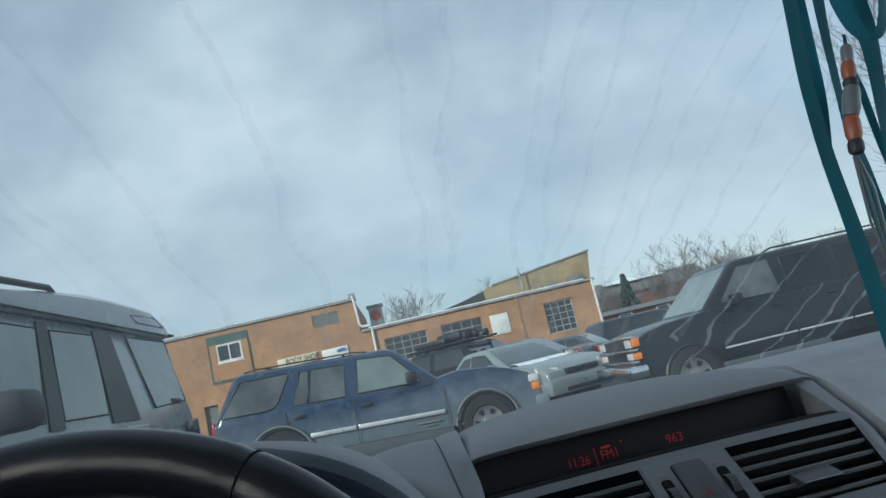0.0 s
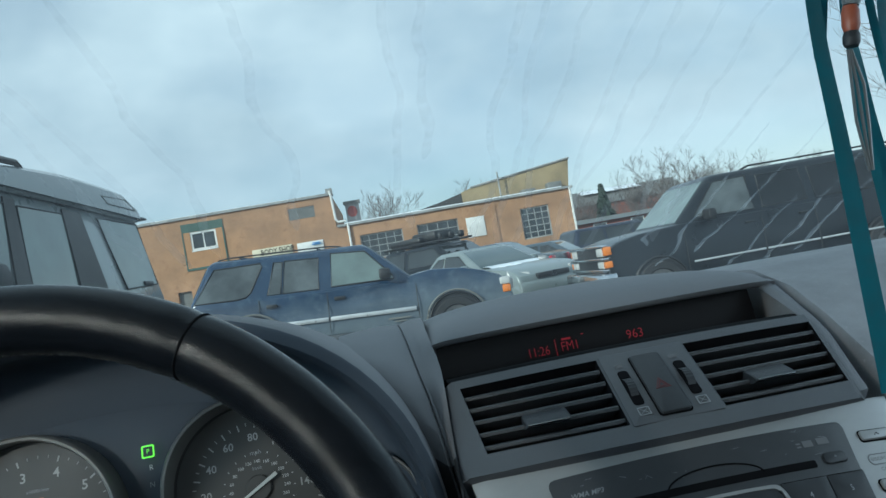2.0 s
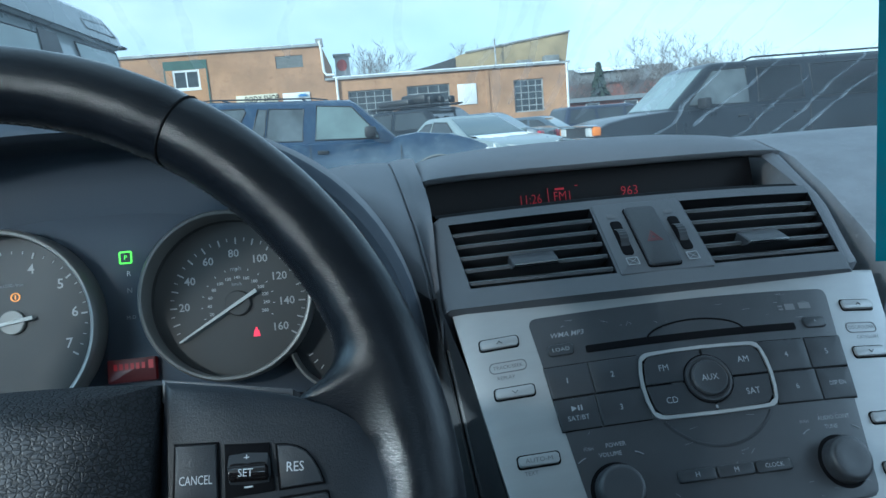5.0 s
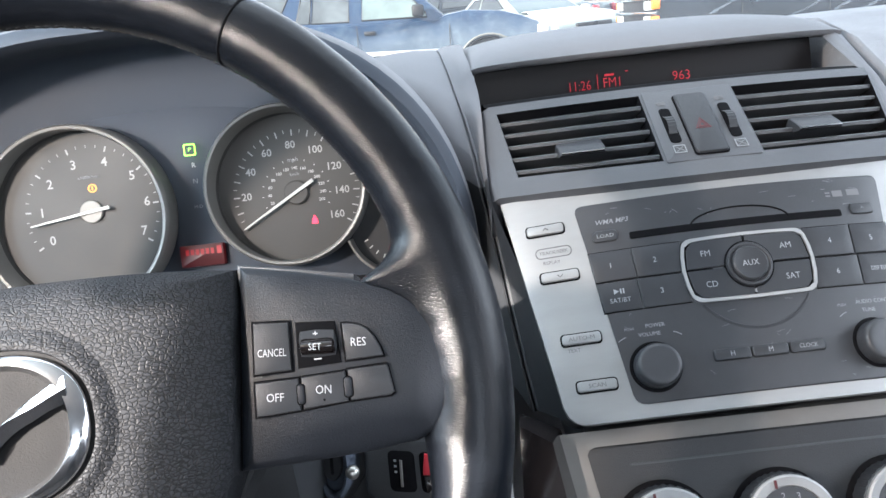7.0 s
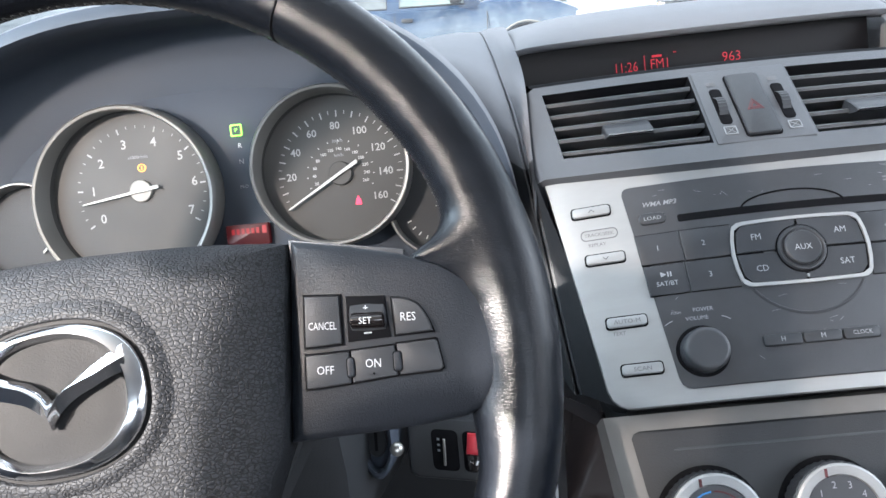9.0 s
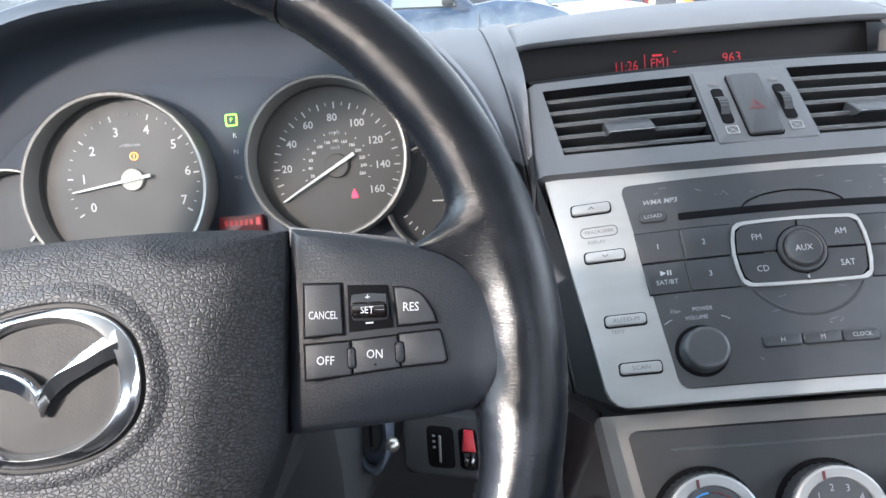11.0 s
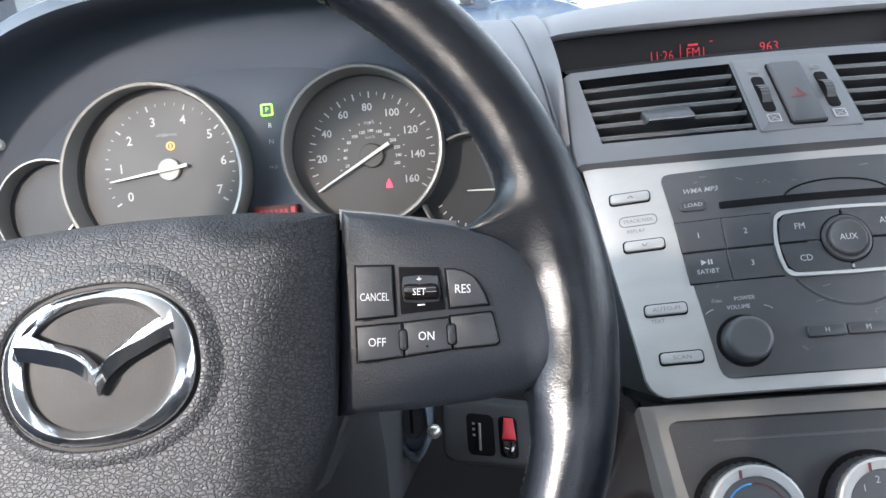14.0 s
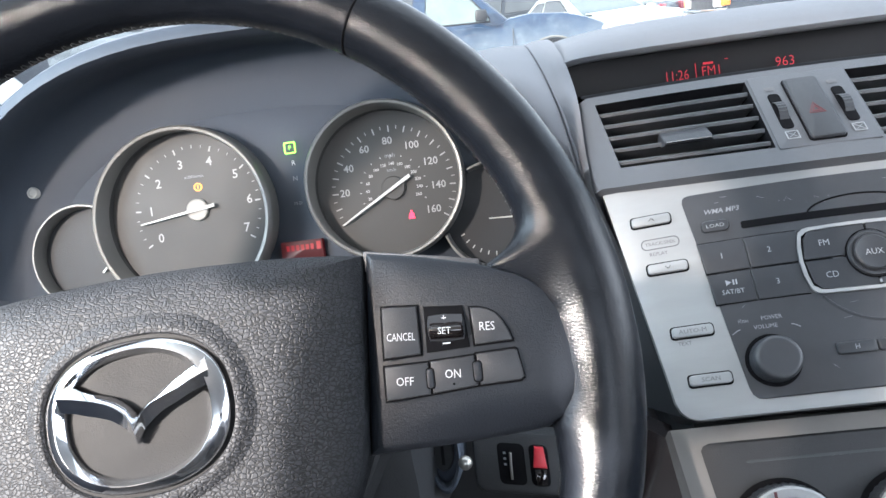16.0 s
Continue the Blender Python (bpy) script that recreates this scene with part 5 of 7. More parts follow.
def build_radio():
    root = thing("car_radio", STACK(0, -80, -20), "silver and black car radio unit with knobs and buttons", "car radio")
    bm = bmesh.new()

    def arched(u, v, h):
        """The upper edge of the surround dips a little towards its middle."""
        return STACK(u, v - 4.0 * max(0.0, 1 - (u / 130.0) ** 2) * max(0.0, min(1.0, (v - 48) / 12)), h)
    rows = [(-85.5, 104), (-84.9, 109), (-83.0, 113.5), (-79.5, 117), (-74, 119)]
    rows += [(v, 119.3 + (139.0 - 119.3) * (v + 70) / 130.0) for v in (-60, -45, -20, 5, 30, 48, 57, 59.2, 60.0)]
    wide_plate(bm, rows, -6, 0, arched, 32, 1.2)
    bezel = part("bezel", bm, M_SILVER, root, "silver painted surround")
    bm = bmesh.new()
    wide_plate(bm, [(v * 0.985 - (2 if v > 50 else 0), hw - 1.6) for v, hw in rows], -45, -4, arched, 32, 0.6)
    part("carrier", bm, M_RUBBER, root, "dark plastic carrier behind the surround")
    bm = bmesh.new()

    def side(v):
        return 79.2 + (95.2 - 79.2) * (v + 76.4) / 122.8
    rows = [(-77.6, 73), (-76.9, 76.0), (-74.6, 78.6), (-71, side(-71))] + [(v, side(v)) for v in (-50, -25, 0, 20, 36, 42)] + [(44.6, side(44) - 0.9), (45.9, side(45) - 2.4), (46.4, side(46) - 5)]
    wide_plate(bm, rows, -2, 1.2, STACK, 28, 0.6)
    face = part("faceplate", bm, M_BLACK, root, "scratched black faceplate")
    # silver side buttons
    spots = [(-114.0, 34.9, "^"), (-109.7, 4.1, "v"), (-103.3, -35.6, "AUTO-M"), (-98.9, -63.7, "SCAN")]
    for mirror in (1, -1):
        for cu, cv, text in spots:
            cu *= mirror
            bm = bmesh.new()
            slab(bm, rounded(cu - 12.0, cv - 4.0, cu + 12.0, cv + 3.9, 2.2), -1, 0.35, STACK, 0.2)
            part("button_gap", bm, M_CAVITY, bezel)
            bm = bmesh.new()
            slab(bm, rounded(cu - 11.2, cv - 2.9, cu + 11.2, cv + 3.1, 1.9), -1, 2.2, STACK, 0.9)
            key = part("side_button", bm, M_SILVER, root, "silver pill button")
            if text in "^v":
                d = 1 if text == "^" else -1
                bm = bmesh.new()
                tube(bm, [STACK(cu - 1.6, cv - 0.7 * d, 2.3), STACK(cu, cv + 0.9 * d, 2.3), STACK(cu + 1.6, cv - 0.7 * d, 2.3)], 0.00025, 4)
                part("arrow", bm, M_KEYS, key)
            elif mirror > 0:
                part("lettering", letters(text, 3.4, cu, cv, 2.35, STACK, wide=1.15), M_SOFTPRINT, key, smooth=False)
    for mirror, top, low in ((1, "TRACK/SEEK", "REPLAY"), (-1, "DISC/FOLDER", "CATEGORY")):
        cu = -111.0 * mirror
        bm = bmesh.new()
        ring_band(bm, rounded(cu - 10.4, 17.2, cu + 10.4, 22.8, 2.6), rounded(cu - 11, 16.6, cu + 11, 23.4, 3), 0, 0.25, STACK)
        part("label_ring", bm, M_SOFTPRINT, bezel)
        part("lettering", letters(top, 3.1, cu, 20.0, 0.2, STACK), M_SOFTPRINT, bezel, smooth=False)
        part("lettering", letters(low, 3.1, cu - 2 * mirror, 13.6, 0.2, STACK), M_SOFTPRINT, bezel, smooth=False)
    part("lettering", letters("TEXT", 3.1, -108.3, -42.0, 0.2, STACK), M_SOFTPRINT, bezel, smooth=False)
    # disc slot
    bm = bmesh.new()
    wide_plate(bm, [(20.4, 64), (21, 65), (24.4, 65), (25.0, 64)], 0.2, 1.5, STACK, 20, 0.1)
    part("disc_slot", bm, M_CAVITY, face)
    bm = bmesh.new()
    tube(bm, [STACK(1.5 + 30 * math.cos(q), 23 + 9.8 * math.sin(q), 1.3) for q in (math.pi * k / 20 for k in range(21))], 0.00055, 5)
    part("finger_notch", bm, M_CAVITY, face)
    for cu, text in ((-79.5, "LOAD"), (78.5, "^")):
        bm = bmesh.new()
        slab(bm, rounded(cu - 7.6, 21.0, cu + 7.6, 28.0, 2.6), 0.5, 2.6, STACK, 0.8)
        key = part("slot_button", bm, M_KEYS, face)
        part("lettering", letters(text, 3.2, cu, 24.4, 2.75, STACK, wide=1.2), M_DIM, key, smooth=False)
    part("lettering", letters("WMA MP3", 4.2, -74.1, 33.6, 1.5, STACK, lean=0.25, wide=1.05, sides=0.06), M_DIM, face, smooth=False)
    part("icon", bars([(58, 33.4, 61, 34.4), (58, 35.4, 61, 36.4), (62.5, 33.2, 69, 37.2), (72, 33.6, 80, 37.6)], STACK, 1.5), M_SOFTPRINT, face, smooth=False)

    # preset keys in two rows
    def bar_left(v):
        return -91.6 + (16.4 - v) * 0.095
    rows_v = ((14.8, -3.9), (-4.6, -23.0))
    labels = {(0, 0): "1", (0, 1): "2", (1, 0): "", (1, 1): "3", (0, 2): "4", (0, 3): "5", (1, 2): "6", (1, 3): "DISP ESN"}
    for r, (top, low) in enumerate(rows_v):
        edges = [(bar_left(top), bar_left(low), -66.4, -65.6), (-65.6, -64.8, -37.0, -37.0), (37.0, 37.0, 66.2, 65.2), (67.0, 66.0, -bar_left(top), -bar_left(low))]
        for c, (a_top, a_low, b_top, b_low) in enumerate(edges):
            bm = bmesh.new()
            n = 5
            outline = [(a_low + (b_low - a_low) * k / n, low + 0.3) for k in range(n + 1)] + [(b_top + (a_top - b_top) * k / n, top - 0.3) for k in range(n + 1)]
            slab(bm, [(u, v - 0.55) for u, v in outline[:n + 1]] + [(u, v + 0.55) for u, v in outline[n + 1:]], 0.4, 1.36, STACK, 0.05)
            part("key_gap", bm, M_CAVITY, face)
            bm = bmesh.new()
            slab(bm, outline, 0.4, 2.0, STACK, 0.4)
            key = part("preset_button", bm, M_KEYS, face)
            text = labels[(r, c)]
            cu, cv = (a_top + b_top + a_low + b_low) / 4, (top + low) / 2
            if text:
                cu = {"1": -79.5, "2": -53.5, "3": -52.8, "4": 52.0, "5": 78.6, "6": 52.0}.get(text, 78.2)
                part("lettering", letters(text, 4.7 if len(text) == 1 else 3.7, cu, cv, 2.1, STACK, wide=0.95 if len(text) == 1 else 0.75), M_KEYPRINT, key, smooth=False)
            else:
                part("lettering", letters("SAT/BT", 3.9, -77.5, cv - 2.6, 2.1, STACK), M_KEYPRINT, key, smooth=False)
                bm = bmesh.new()
                slab(bm, [(-80.5, cv + 1.4), (-77.4, cv + 3.0), (-80.5, cv + 4.6)], 1.9, 2.15, STACK, 0)
                slab(bm, [(-76.8, cv + 1.5), (-76.0, cv + 1.5), (-76.0, cv + 4.5), (-76.8, cv + 4.5)], 1.9, 2.15, STACK, 0)
                slab(bm, [(-75.2, cv + 1.5), (-74.4, cv + 1.5), (-74.4, cv + 4.5), (-75.2, cv + 4.5)], 1.9, 2.15, STACK, 0)
                part("icon", bm, M_KEYPRINT, key, smooth=False)
    # middle group in its silver outline
    def GROUP(u, v, h):
        return STACK(u, v - 1.1, h)

    def barrel(g):
        right = [(30.5 - g, -23.0 + g), (33.6 - g, -22.5 + g), (35.8 - g, -20.9 + g), (37.2 - g, -18.2), (38.7 - g, -11.5), (39.3 - g, -3), (38.7 - g, 5.0), (37.2 - g, 11.6), (35.8 - g, 14.2 - g), (33.6 - g, 15.7 - g), (30.5 - g, 16.2 - g), (15, 16.6 - g), (0, 16.8 - g)]
        left = [(-u, v) for u, v in reversed(right)]
        return right + left[1:] + [(-15, -23.4 + g), (0, -23.6 + g), (15, -23.4 + g)]
    bm = bmesh.new()
    slab(bm, barrel(0.6), 0.3, 1.7, GROUP, 0.3)
    part("group_base", bm, M_CAVITY, face)
    bm = bmesh.new()
    ring_band(bm, barrel(1.9), barrel(0.0), 0.5, 3.0, GROUP)
    part("silver_outline", bm, M_SILVER, face, "silver outline of the source keys")
    for text, su, sv in (("FM", -1, 1), ("AM", 1, 1), ("CD", -1, -1), ("SAT", 1, -1)):
        a0 = {(1, 1): 0, (-1, 1): 90, (-1, -1): 180, (1, -1): 270}[(su, sv)]
        bm = bmesh.new()
        outline = []
        for k in range(9):
            q = radians(a0 + 3 + 84 * k / 8)
            outline.append((13.6 * math.cos(q), -3.2 + 13.6 * math.sin(q)))
        corner = [(su * 0.8, -3.2 + sv * 18.2), (su * 15, -3.2 + sv * 18.0), (su * 31, -3.2 + sv * 17.0), (su * 34.6, -3.2 + sv * 13), (su * 36.4, -3.2 + sv * 0.7)]
        if (su, sv) in ((1, 1), (-1, -1)):
            outline = outline + corner
        else:
            outline = outline + corner[::-1]
        rows = [[GROUP(u, v, h) for u, v in outline] for h in (0.5, 2.6)]
        loft(bm, rows)
        key = part("source_button", bm, M_KEYS, face)
        part("lettering", letters(text, 5.2, su * 24.0, -3.5 + sv * 9.5, 2.75, GROUP, wide=0.95), M_KEYPRINT, key, smooth=False)
    bm = bmesh.new()
    slab(bm, [(u, v) for v, side_u in ((-20.6, 1), (13.8, -1)) for u in (-33 * side_u, -16 * side_u, 0, 16 * side_u, 33 * side_u)], 0.5, 1.4, GROUP, 0.05)
    part("button_gap", bm, M_CAVITY, face)
    bm = bmesh.new()
    turned(bm, 0, -3.2, [(14.5, 0.5), (14.5, 2.7), (13.4, 2.72)], GROUP, 40)
    part("button_gap", bm, M_CAVITY, face)
    bm = bmesh.new()
    turned(bm, 0, -3.2, [(13.6, 0.5), (13.6, 3.4), (13.0, 4.4), (12.0, 4.6), (11.2, 4.0), (10.6, 3.8), (10.2, 5.4), (9.4, 6.0), (7.5, 5.6), (4, 5.2), (0.4, 5.1)], GROUP, 40)
    knob = part("aux_button", bm, M_KEYS, face, "round black aux button")
    part("lettering", letters("AUX", 5.0, 0, -3.2, 5.4, GROUP, wide=0.95), M_KEYPRINT, knob, smooth=False)
    part("lettering", bars([(-0.6, -20.6, 0.6, -18.6)], GROUP, 3.3), M_DIM, face, smooth=False)
    # shallow dish below the group
    bm = bmesh.new()
    loft(bm, [[STACK(r * math.cos(q), -4.3 + r * math.sin(q), h) for r, h in ((36.5, 1.0), (36.9, 1.55), (37.6, 1.7), (38.6, 1.2))] for q in (radians(214 + 112 * k / 30) for k in range(31))], closed=False)
    part("dish_edge", bm, M_KEYS, face, "shallow round dish edge")
    # knobs
    for cu, lines in ((-64.8, (("POWER", -33.6, 4.0), ("VOLUME", -38.4, 0.0))), (63.4, (("AUDIO CONT", -33.2, 4.0), ("TUNE", -38.2, 0.5)))):
        bm = bmesh.new()
        turned(bm, cu, -57.4, [(14.6, 0.6), (14.6, 1.4), (13.8, 1.7)], STACK, 40)
        part("knob_ring", bm, M_CAVITY, face)
        bm = bmesh.new()
        turned(bm, cu, -57.4, [(12.6, 1.0), (12.4, 8.6), (11.9, 10.8), (10.9, 11.8), (9.4, 12.1), (5, 11.8), (0.5, 11.7)], STACK, 44)
        part("knob", bm, M_BLACK, root, "round black rotary knob")
        for text, v, du in lines:
            part("lettering", letters(text, 3.3, cu + du, v, 1.5, STACK, wide=0.98), M_KEYPRINT, face, smooth=False)
        part("lettering", letters("PUSH", 2.3, cu - (11 if cu < 0 else 15), -34.2, 1.5, STACK), M_DIM, face, smooth=False)
        for s in (-1, 1):
            bm = bmesh.new()
            tube(bm, [STACK(cu + s * (13.5 + 4.5 * k / 5), -38.6 - 2.2 * (k / 5) ** 1.5, 1.35) for k in range(6)], 0.0003, 4)
            part("mark", bm, M_DIM, face)
    # clock keys
    for a, b, text in ((-32.0, -11.2, "H"), (-10.4, 10.6, "M"), (11.4, 32.0, "CLOCK")):
        bm = bmesh.new()
        slab(bm, rounded(a, -58.8, b, -52.2, 1.6, 3), 0.5, 3.2, STACK, 0.9)
        key = part("clock_button", bm, M_KEYS, face)
        part("lettering", letters(text, 4.0 if len(text) == 1 else 3.4, (a + b) / 2, -55.4, 3.35, STACK, wide=0.95), M_KEYPRINT, key, smooth=False)
    # scratches
    bm = bmesh.new()
    rng = random.Random(3)
    for _ in range(36):
        u, v = rng.uniform(-80, 80), rng.choice([rng.uniform(-75, -24), rng.uniform(28, 45)])
        a, ln = rng.uniform(-0.9, 0.9), rng.uniform(1.0, 5.0)
        tube(bm, [STACK(u, v, 1.25), STACK(u + ln * math.cos(a), v + ln * math.sin(a), 1.25)], 0.00009, 3)
    part("scratches", bm, M_DIM, face, kind="stuff")


def build_climate():
    root = thing("climate_panel", CLIMATE(0, -150, -30), "black climate panel in a silver frame with three knobs", "climate control")

    def low(u, v, h):
        return CLIMATE(u, v, h - 10 - 0.10 * (-85 - v))
    bm = bmesh.new()
    wide_plate(bm, [(-190, 108), (-170, 111), (-130, 119), (-100, 124), (-88, 126)], -40, 0, low, 24, 1.2)
    # darker metal than the radio surround: the overhang's shade is in the colour
    part("frame", bm, M_BEZEL, root, "silver lower frame, toned down for the shade under the radio")
    bm = bmesh.new()
    wide_plate(bm, [(-186, 92), (-170, 97), (-130, 105.5), (-101, 110), (-98.5, 108.5), (-97.2, 105)], -3, 1.4, low, 24, 1.0)
    face = part("faceplate", bm, M_RUBBER, root, "black lower faceplate")
    bm = bmesh.new()
    wide_plate(bm, [(-109.5, 85), (-108.7, 88), (-107.9, 85)], 0.8, 1.9, low, 20, 0.2)
    part("crease", bm, M_BLACK, face)
    for cu in (-73.6, -8, 57.6):
        cv = -148.0
        bm = bmesh.new()
        turned(bm, cu, cv, [(29.5, 0), (29.5, 2.0), (28, 3.0)], low, 44)
        part("knob_base", bm, M_CAVITY, face)
        bm = bmesh.new()
        loft(bm, [[low(cu + (r + (0.7 if (s % 2 and 0 < i < 3) else 0)) * math.cos(2 * math.pi * s / 80), cv + (r + (0.7 if (s % 2 and 0 < i < 3) else 0)) * math.sin(2 * math.pi * s / 80), h) for s in range(80)] for i, (r, h) in enumerate(((26.4, 1), (26.4, 4), (25.6, 14), (25.0, 15)))])
        knob = part("knob", bm, M_KEYS, root, "ribbed climate knob with a silver ring")
        bm = bmesh.new()
        turned(bm, cu, cv, [(25.3, 13.5), (25.0, 16.6), (23.8, 17.4), (19.4, 16.6), (18.8, 15)], low, 48)
        part("knob_ring", bm, M_SILVER, knob, "silver ring")
        bm = bmesh.new()
        turned(bm, cu, cv, [(18.9, 14), (18.9, 15.6), (10, 15.8), (0.5, 15.8)], low, 40)
        cap = part("knob_cap", bm, M_BLACK, knob)
        part("pointer", bars([(cu - 7.4, cv + 18.2, cu - 5.8, cv + 22.6)], low, 17.5), M_HAZARD, knob, smooth=False)
        if cu < -50:
            for mat_, a0, a1 in ((M_BLUEPRINT, 95, 150), (M_HAZARD, 30, 90)):
                bm = bmesh.new()
                tube(bm, [low(cu + 15.6 * math.cos(radians(a0 + (a1 - a0) * k / 12)), cv + 15.6 * math.sin(radians(a0 + (a1 - a0) * k / 12)), 15.8) for k in range(13)], 0.0006, 4)
                part("print", bm, mat_, cap)
        else:
            for k, text in enumerate("012345" if cu == -8 else ""):
                a = radians(168 - 33 * k)
                part("numeral", letters(text, 5.2, cu + 14.6 * math.cos(a), cv + 14.2 * math.sin(a), 15.95, low), M_KEYPRINT, cap, smooth=False)
    # dark body behind radio and climate panel
    bm = bmesh.new()
    loft(bm, [[(0.344 - w, y, z), (0.344 + w, y, z), (0.344 + w * 1.02, 0.26, z), (0.344 - w * 1.02, 0.26, z)] for w, y, z in ((0.085, 0.04, 0.70), (0.100, 0.075, 0.76), (0.108, 0.115, 0.835), (0.118, 0.15, 0.885), (0.130, 0.19, 0.935), (0.136, 0.20, 0.96))])
    solo("stack_body", bm, M_RUBBER, (0.344, 0.2, 0.70), "dark centre console body behind the radio", "console", kind="structure")


# ---------------------------------------------------------------- lanyard from the mirror
def build_lanyard():
    root = thing("lanyard", (0.435, 0.10, 1.30), "teal woven lanyard with orange and clear clip hanging from the mirror", "lanyard")
    spec = [([(0.452, 1.36), (0.444, 1.294), (0.441, 1.271), (0.434, 1.22), (0.432, 1.174), (0.4335, 1.129), (0.434, 1.088), (0.4345, 1.036), (0.435, 0.985), (0.435, 0.978)], 0.0054, 0.0, 0.35),
            ([(0.462, 1.36), (0.453, 1.292), (0.451, 1.269), (0.448, 1.24), (0.4445, 1.208), (0.4375, 1.168)], 0.0052, 0.010, 1.3),
            ([(0.460, 1.36), (0.462, 1.282), (0.462, 1.259), (0.465, 1.242), (0.472, 1.230), (0.481, 1.236), (0.488, 1.254), (0.494, 1.276), (0.50, 1.34)], 0.0050, -0.012, 0.9),
            ([(0.472, 1.36), (0.466, 1.29), (0.460, 1.25), (0.456, 1.208), (0.4545, 1.187), (0.4558, 1.162), (0.4555, 1.135), (0.459, 1.09), (0.462, 1.03)], 0.0052, 0.006, 0.9),
            ([(0.470, 1.244), (0.467, 1.226), (0.469, 1.209), (0.469, 1.191), (0.470, 1.165), (0.474, 1.12)], 0.0022, 0.004, 0.8),
            ([(0.49, 1.34), (0.494, 1.276), (0.495, 1.252), (0.492, 1.225), (0.484, 1.18), (0.482, 1.11)], 0.006, 0.016, 0.7)]
    for k, (line, w, back, curl) in enumerate(spec):
        bm = bmesh.new()
        fine = []
        for (x0, z0), (x1, z1) in zip(line, line[1:]):
            for s in range(5):
                q = s / 5
                fine.append((x0 + (x1 - x0) * q, z0 + (z1 - z0) * q))
        fine.append(line[-1])
        for _ in range(3):
            fine = [fine[0]] + [((a[0] + 2 * b[0] + c[0]) / 4, (a[1] + 2 * b[1] + c[1]) / 4) for a, b, c in zip(fine, fine[1:], fine[2:])] + [fine[-1]]
        rows = []
        for i, (x, z) in enumerate(fine):
            q = i / len(fine)
            twist = curl * math.sin(q * 5 + k * 2)
            dx, dy = w * math.cos(twist * 0.6), w * math.sin(twist * 0.6)
            y = 0.10 + back
            rows.append([(x - dx, y - dy, z), (x, y - 0.0008, z), (x + dx, y + dy, z), (x, y + 0.0008, z)])
        loft(bm, rows)
        part("strap", bm, M_TEAL, root, "teal strap")
    # clip: a clear body between two orange collars
    for x0, x1, z0, z1, mat_, r in ((0.458, 0.456, 1.232, 1.222, M_CLEAR, 0.0034), (0.4555, 0.4535, 1.222, 1.212, M_ORANGE, 0.0040), (0.4535, 0.453, 1.212, 1.207, M_KEYS, 0.0042), (0.453, 0.447, 1.207, 1.190, M_CLEAR, 0.0050),
                                    (0.4465, 0.4445, 1.190, 1.176, M_ORANGE, 0.0046), (0.4445, 0.443, 1.176, 1.168, M_KEYS, 0.0044)):
        bm = bmesh.new()
        tube(bm, [(x0 + (x1 - x0) * k / 4, 0.090, z0 + (z1 - z0) * k / 4) for k in range(5)], [r * 0.8, r, r, r, r * 0.8], 14)
        part("clip", bm, mat_, root)
    for way in ([(0.442, 1.167), (0.4405, 1.148), (0.439, 1.128), (0.441, 1.10)], [(0.444, 1.167), (0.4475, 1.147), (0.446, 1.126), (0.443, 1.10)], [(0.443, 1.167), (0.4435, 1.148), (0.4425, 1.12), (0.442, 1.10)]):
        bm = bmesh.new()
        tube(bm, [(x, 0.092, z) for x, z in way], 0.0008, 6)
        part("cord", bm, M_CLEAR, root, "pale cord loop")


build_dashboard()
build_cabin()
build_windscreen()
build_wheel()
build_column()
build_cluster()
build_centre_panel()
build_radio()
build_climate()
build_lanyard()


# ---------------------------------------------------------------- outdoors: materials
M_ASPHALT = mat("wet_grey_asphalt", (0.055, 0.056, 0.058), 0.75, grain=60, bump=0.004, vary=0.35, vary_scale=0.6, dust=(0.55, 0.57, 0.60), dust_level=0.66, dust_scale=0.9)
M_BRICK = mat("orange_brown_brick", (0.39, 0.222, 0.122), 0.85, grain=14, bump=0.01, vary=0.28, vary_scale=0.7, dust=(0.32, 0.170, 0.092), dust_level=0.53, dust_scale=3.2)
M_TANWALL = mat("tan_parapet_brick", (0.34, 0.26, 0.15), 0.85, grain=14, bump=0.01, vary=0.25, vary_scale=0.8)
M_TANPANEL = mat("tan_infill_panel", (0.42, 0.22, 0.10), 0.7, vary=0.12, vary_scale=1.5)
M_EAVE = mat("weathered_grey_eave", (0.30, 0.30, 0.29), 0.7, vary=0.4, vary_scale=1.2)
M_SNOW = mat("old_snow", (0.80, 0.83, 0.87), 0.7, grain=20, bump=0.01, vary=0.06)
M_WHITE = mat("white_paint", (0.74, 0.73, 0.70), 0.5, vary=0.10, vary_scale=2)
M_CREAM = mat("cream_sign_board", (0.66, 0.60, 0.44), 0.6, vary=0.10, vary_scale=2)
M_GREENPAINT = mat("dark_green_paint", (0.055, 0.105, 0.085), 0.6, vary=0.2, vary_scale=2)
M_DARKSIGN = mat("dark_brown_lettering", (0.07, 0.055, 0.035), 0.6)
M_LOUVRE = mat("grey_louvre", (0.17, 0.17, 0.16), 0.6, vary=0.2, vary_scale=3)
M_WINDOWGLASS = mat("dark_window_glass", (0.035, 0.042, 0.048), 0.10, vary=0.5, vary_scale=2.0, spec=0.6)
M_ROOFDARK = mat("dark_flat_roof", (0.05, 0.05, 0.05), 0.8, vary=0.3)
M_MURAL = mat("faded_red_paint", (0.30, 0.07, 0.06), 0.7, vary=0.4, vary_scale=4)
M_REDBRICK = mat("far_red_brick", (0.28, 0.10, 0.07), 0.85, vary=0.2, vary_scale=0.6)
M_BARK = mat("grey_winter_bark", (0.15, 0.13, 0.12), 0.9, vary=0.25, vary_scale=3)
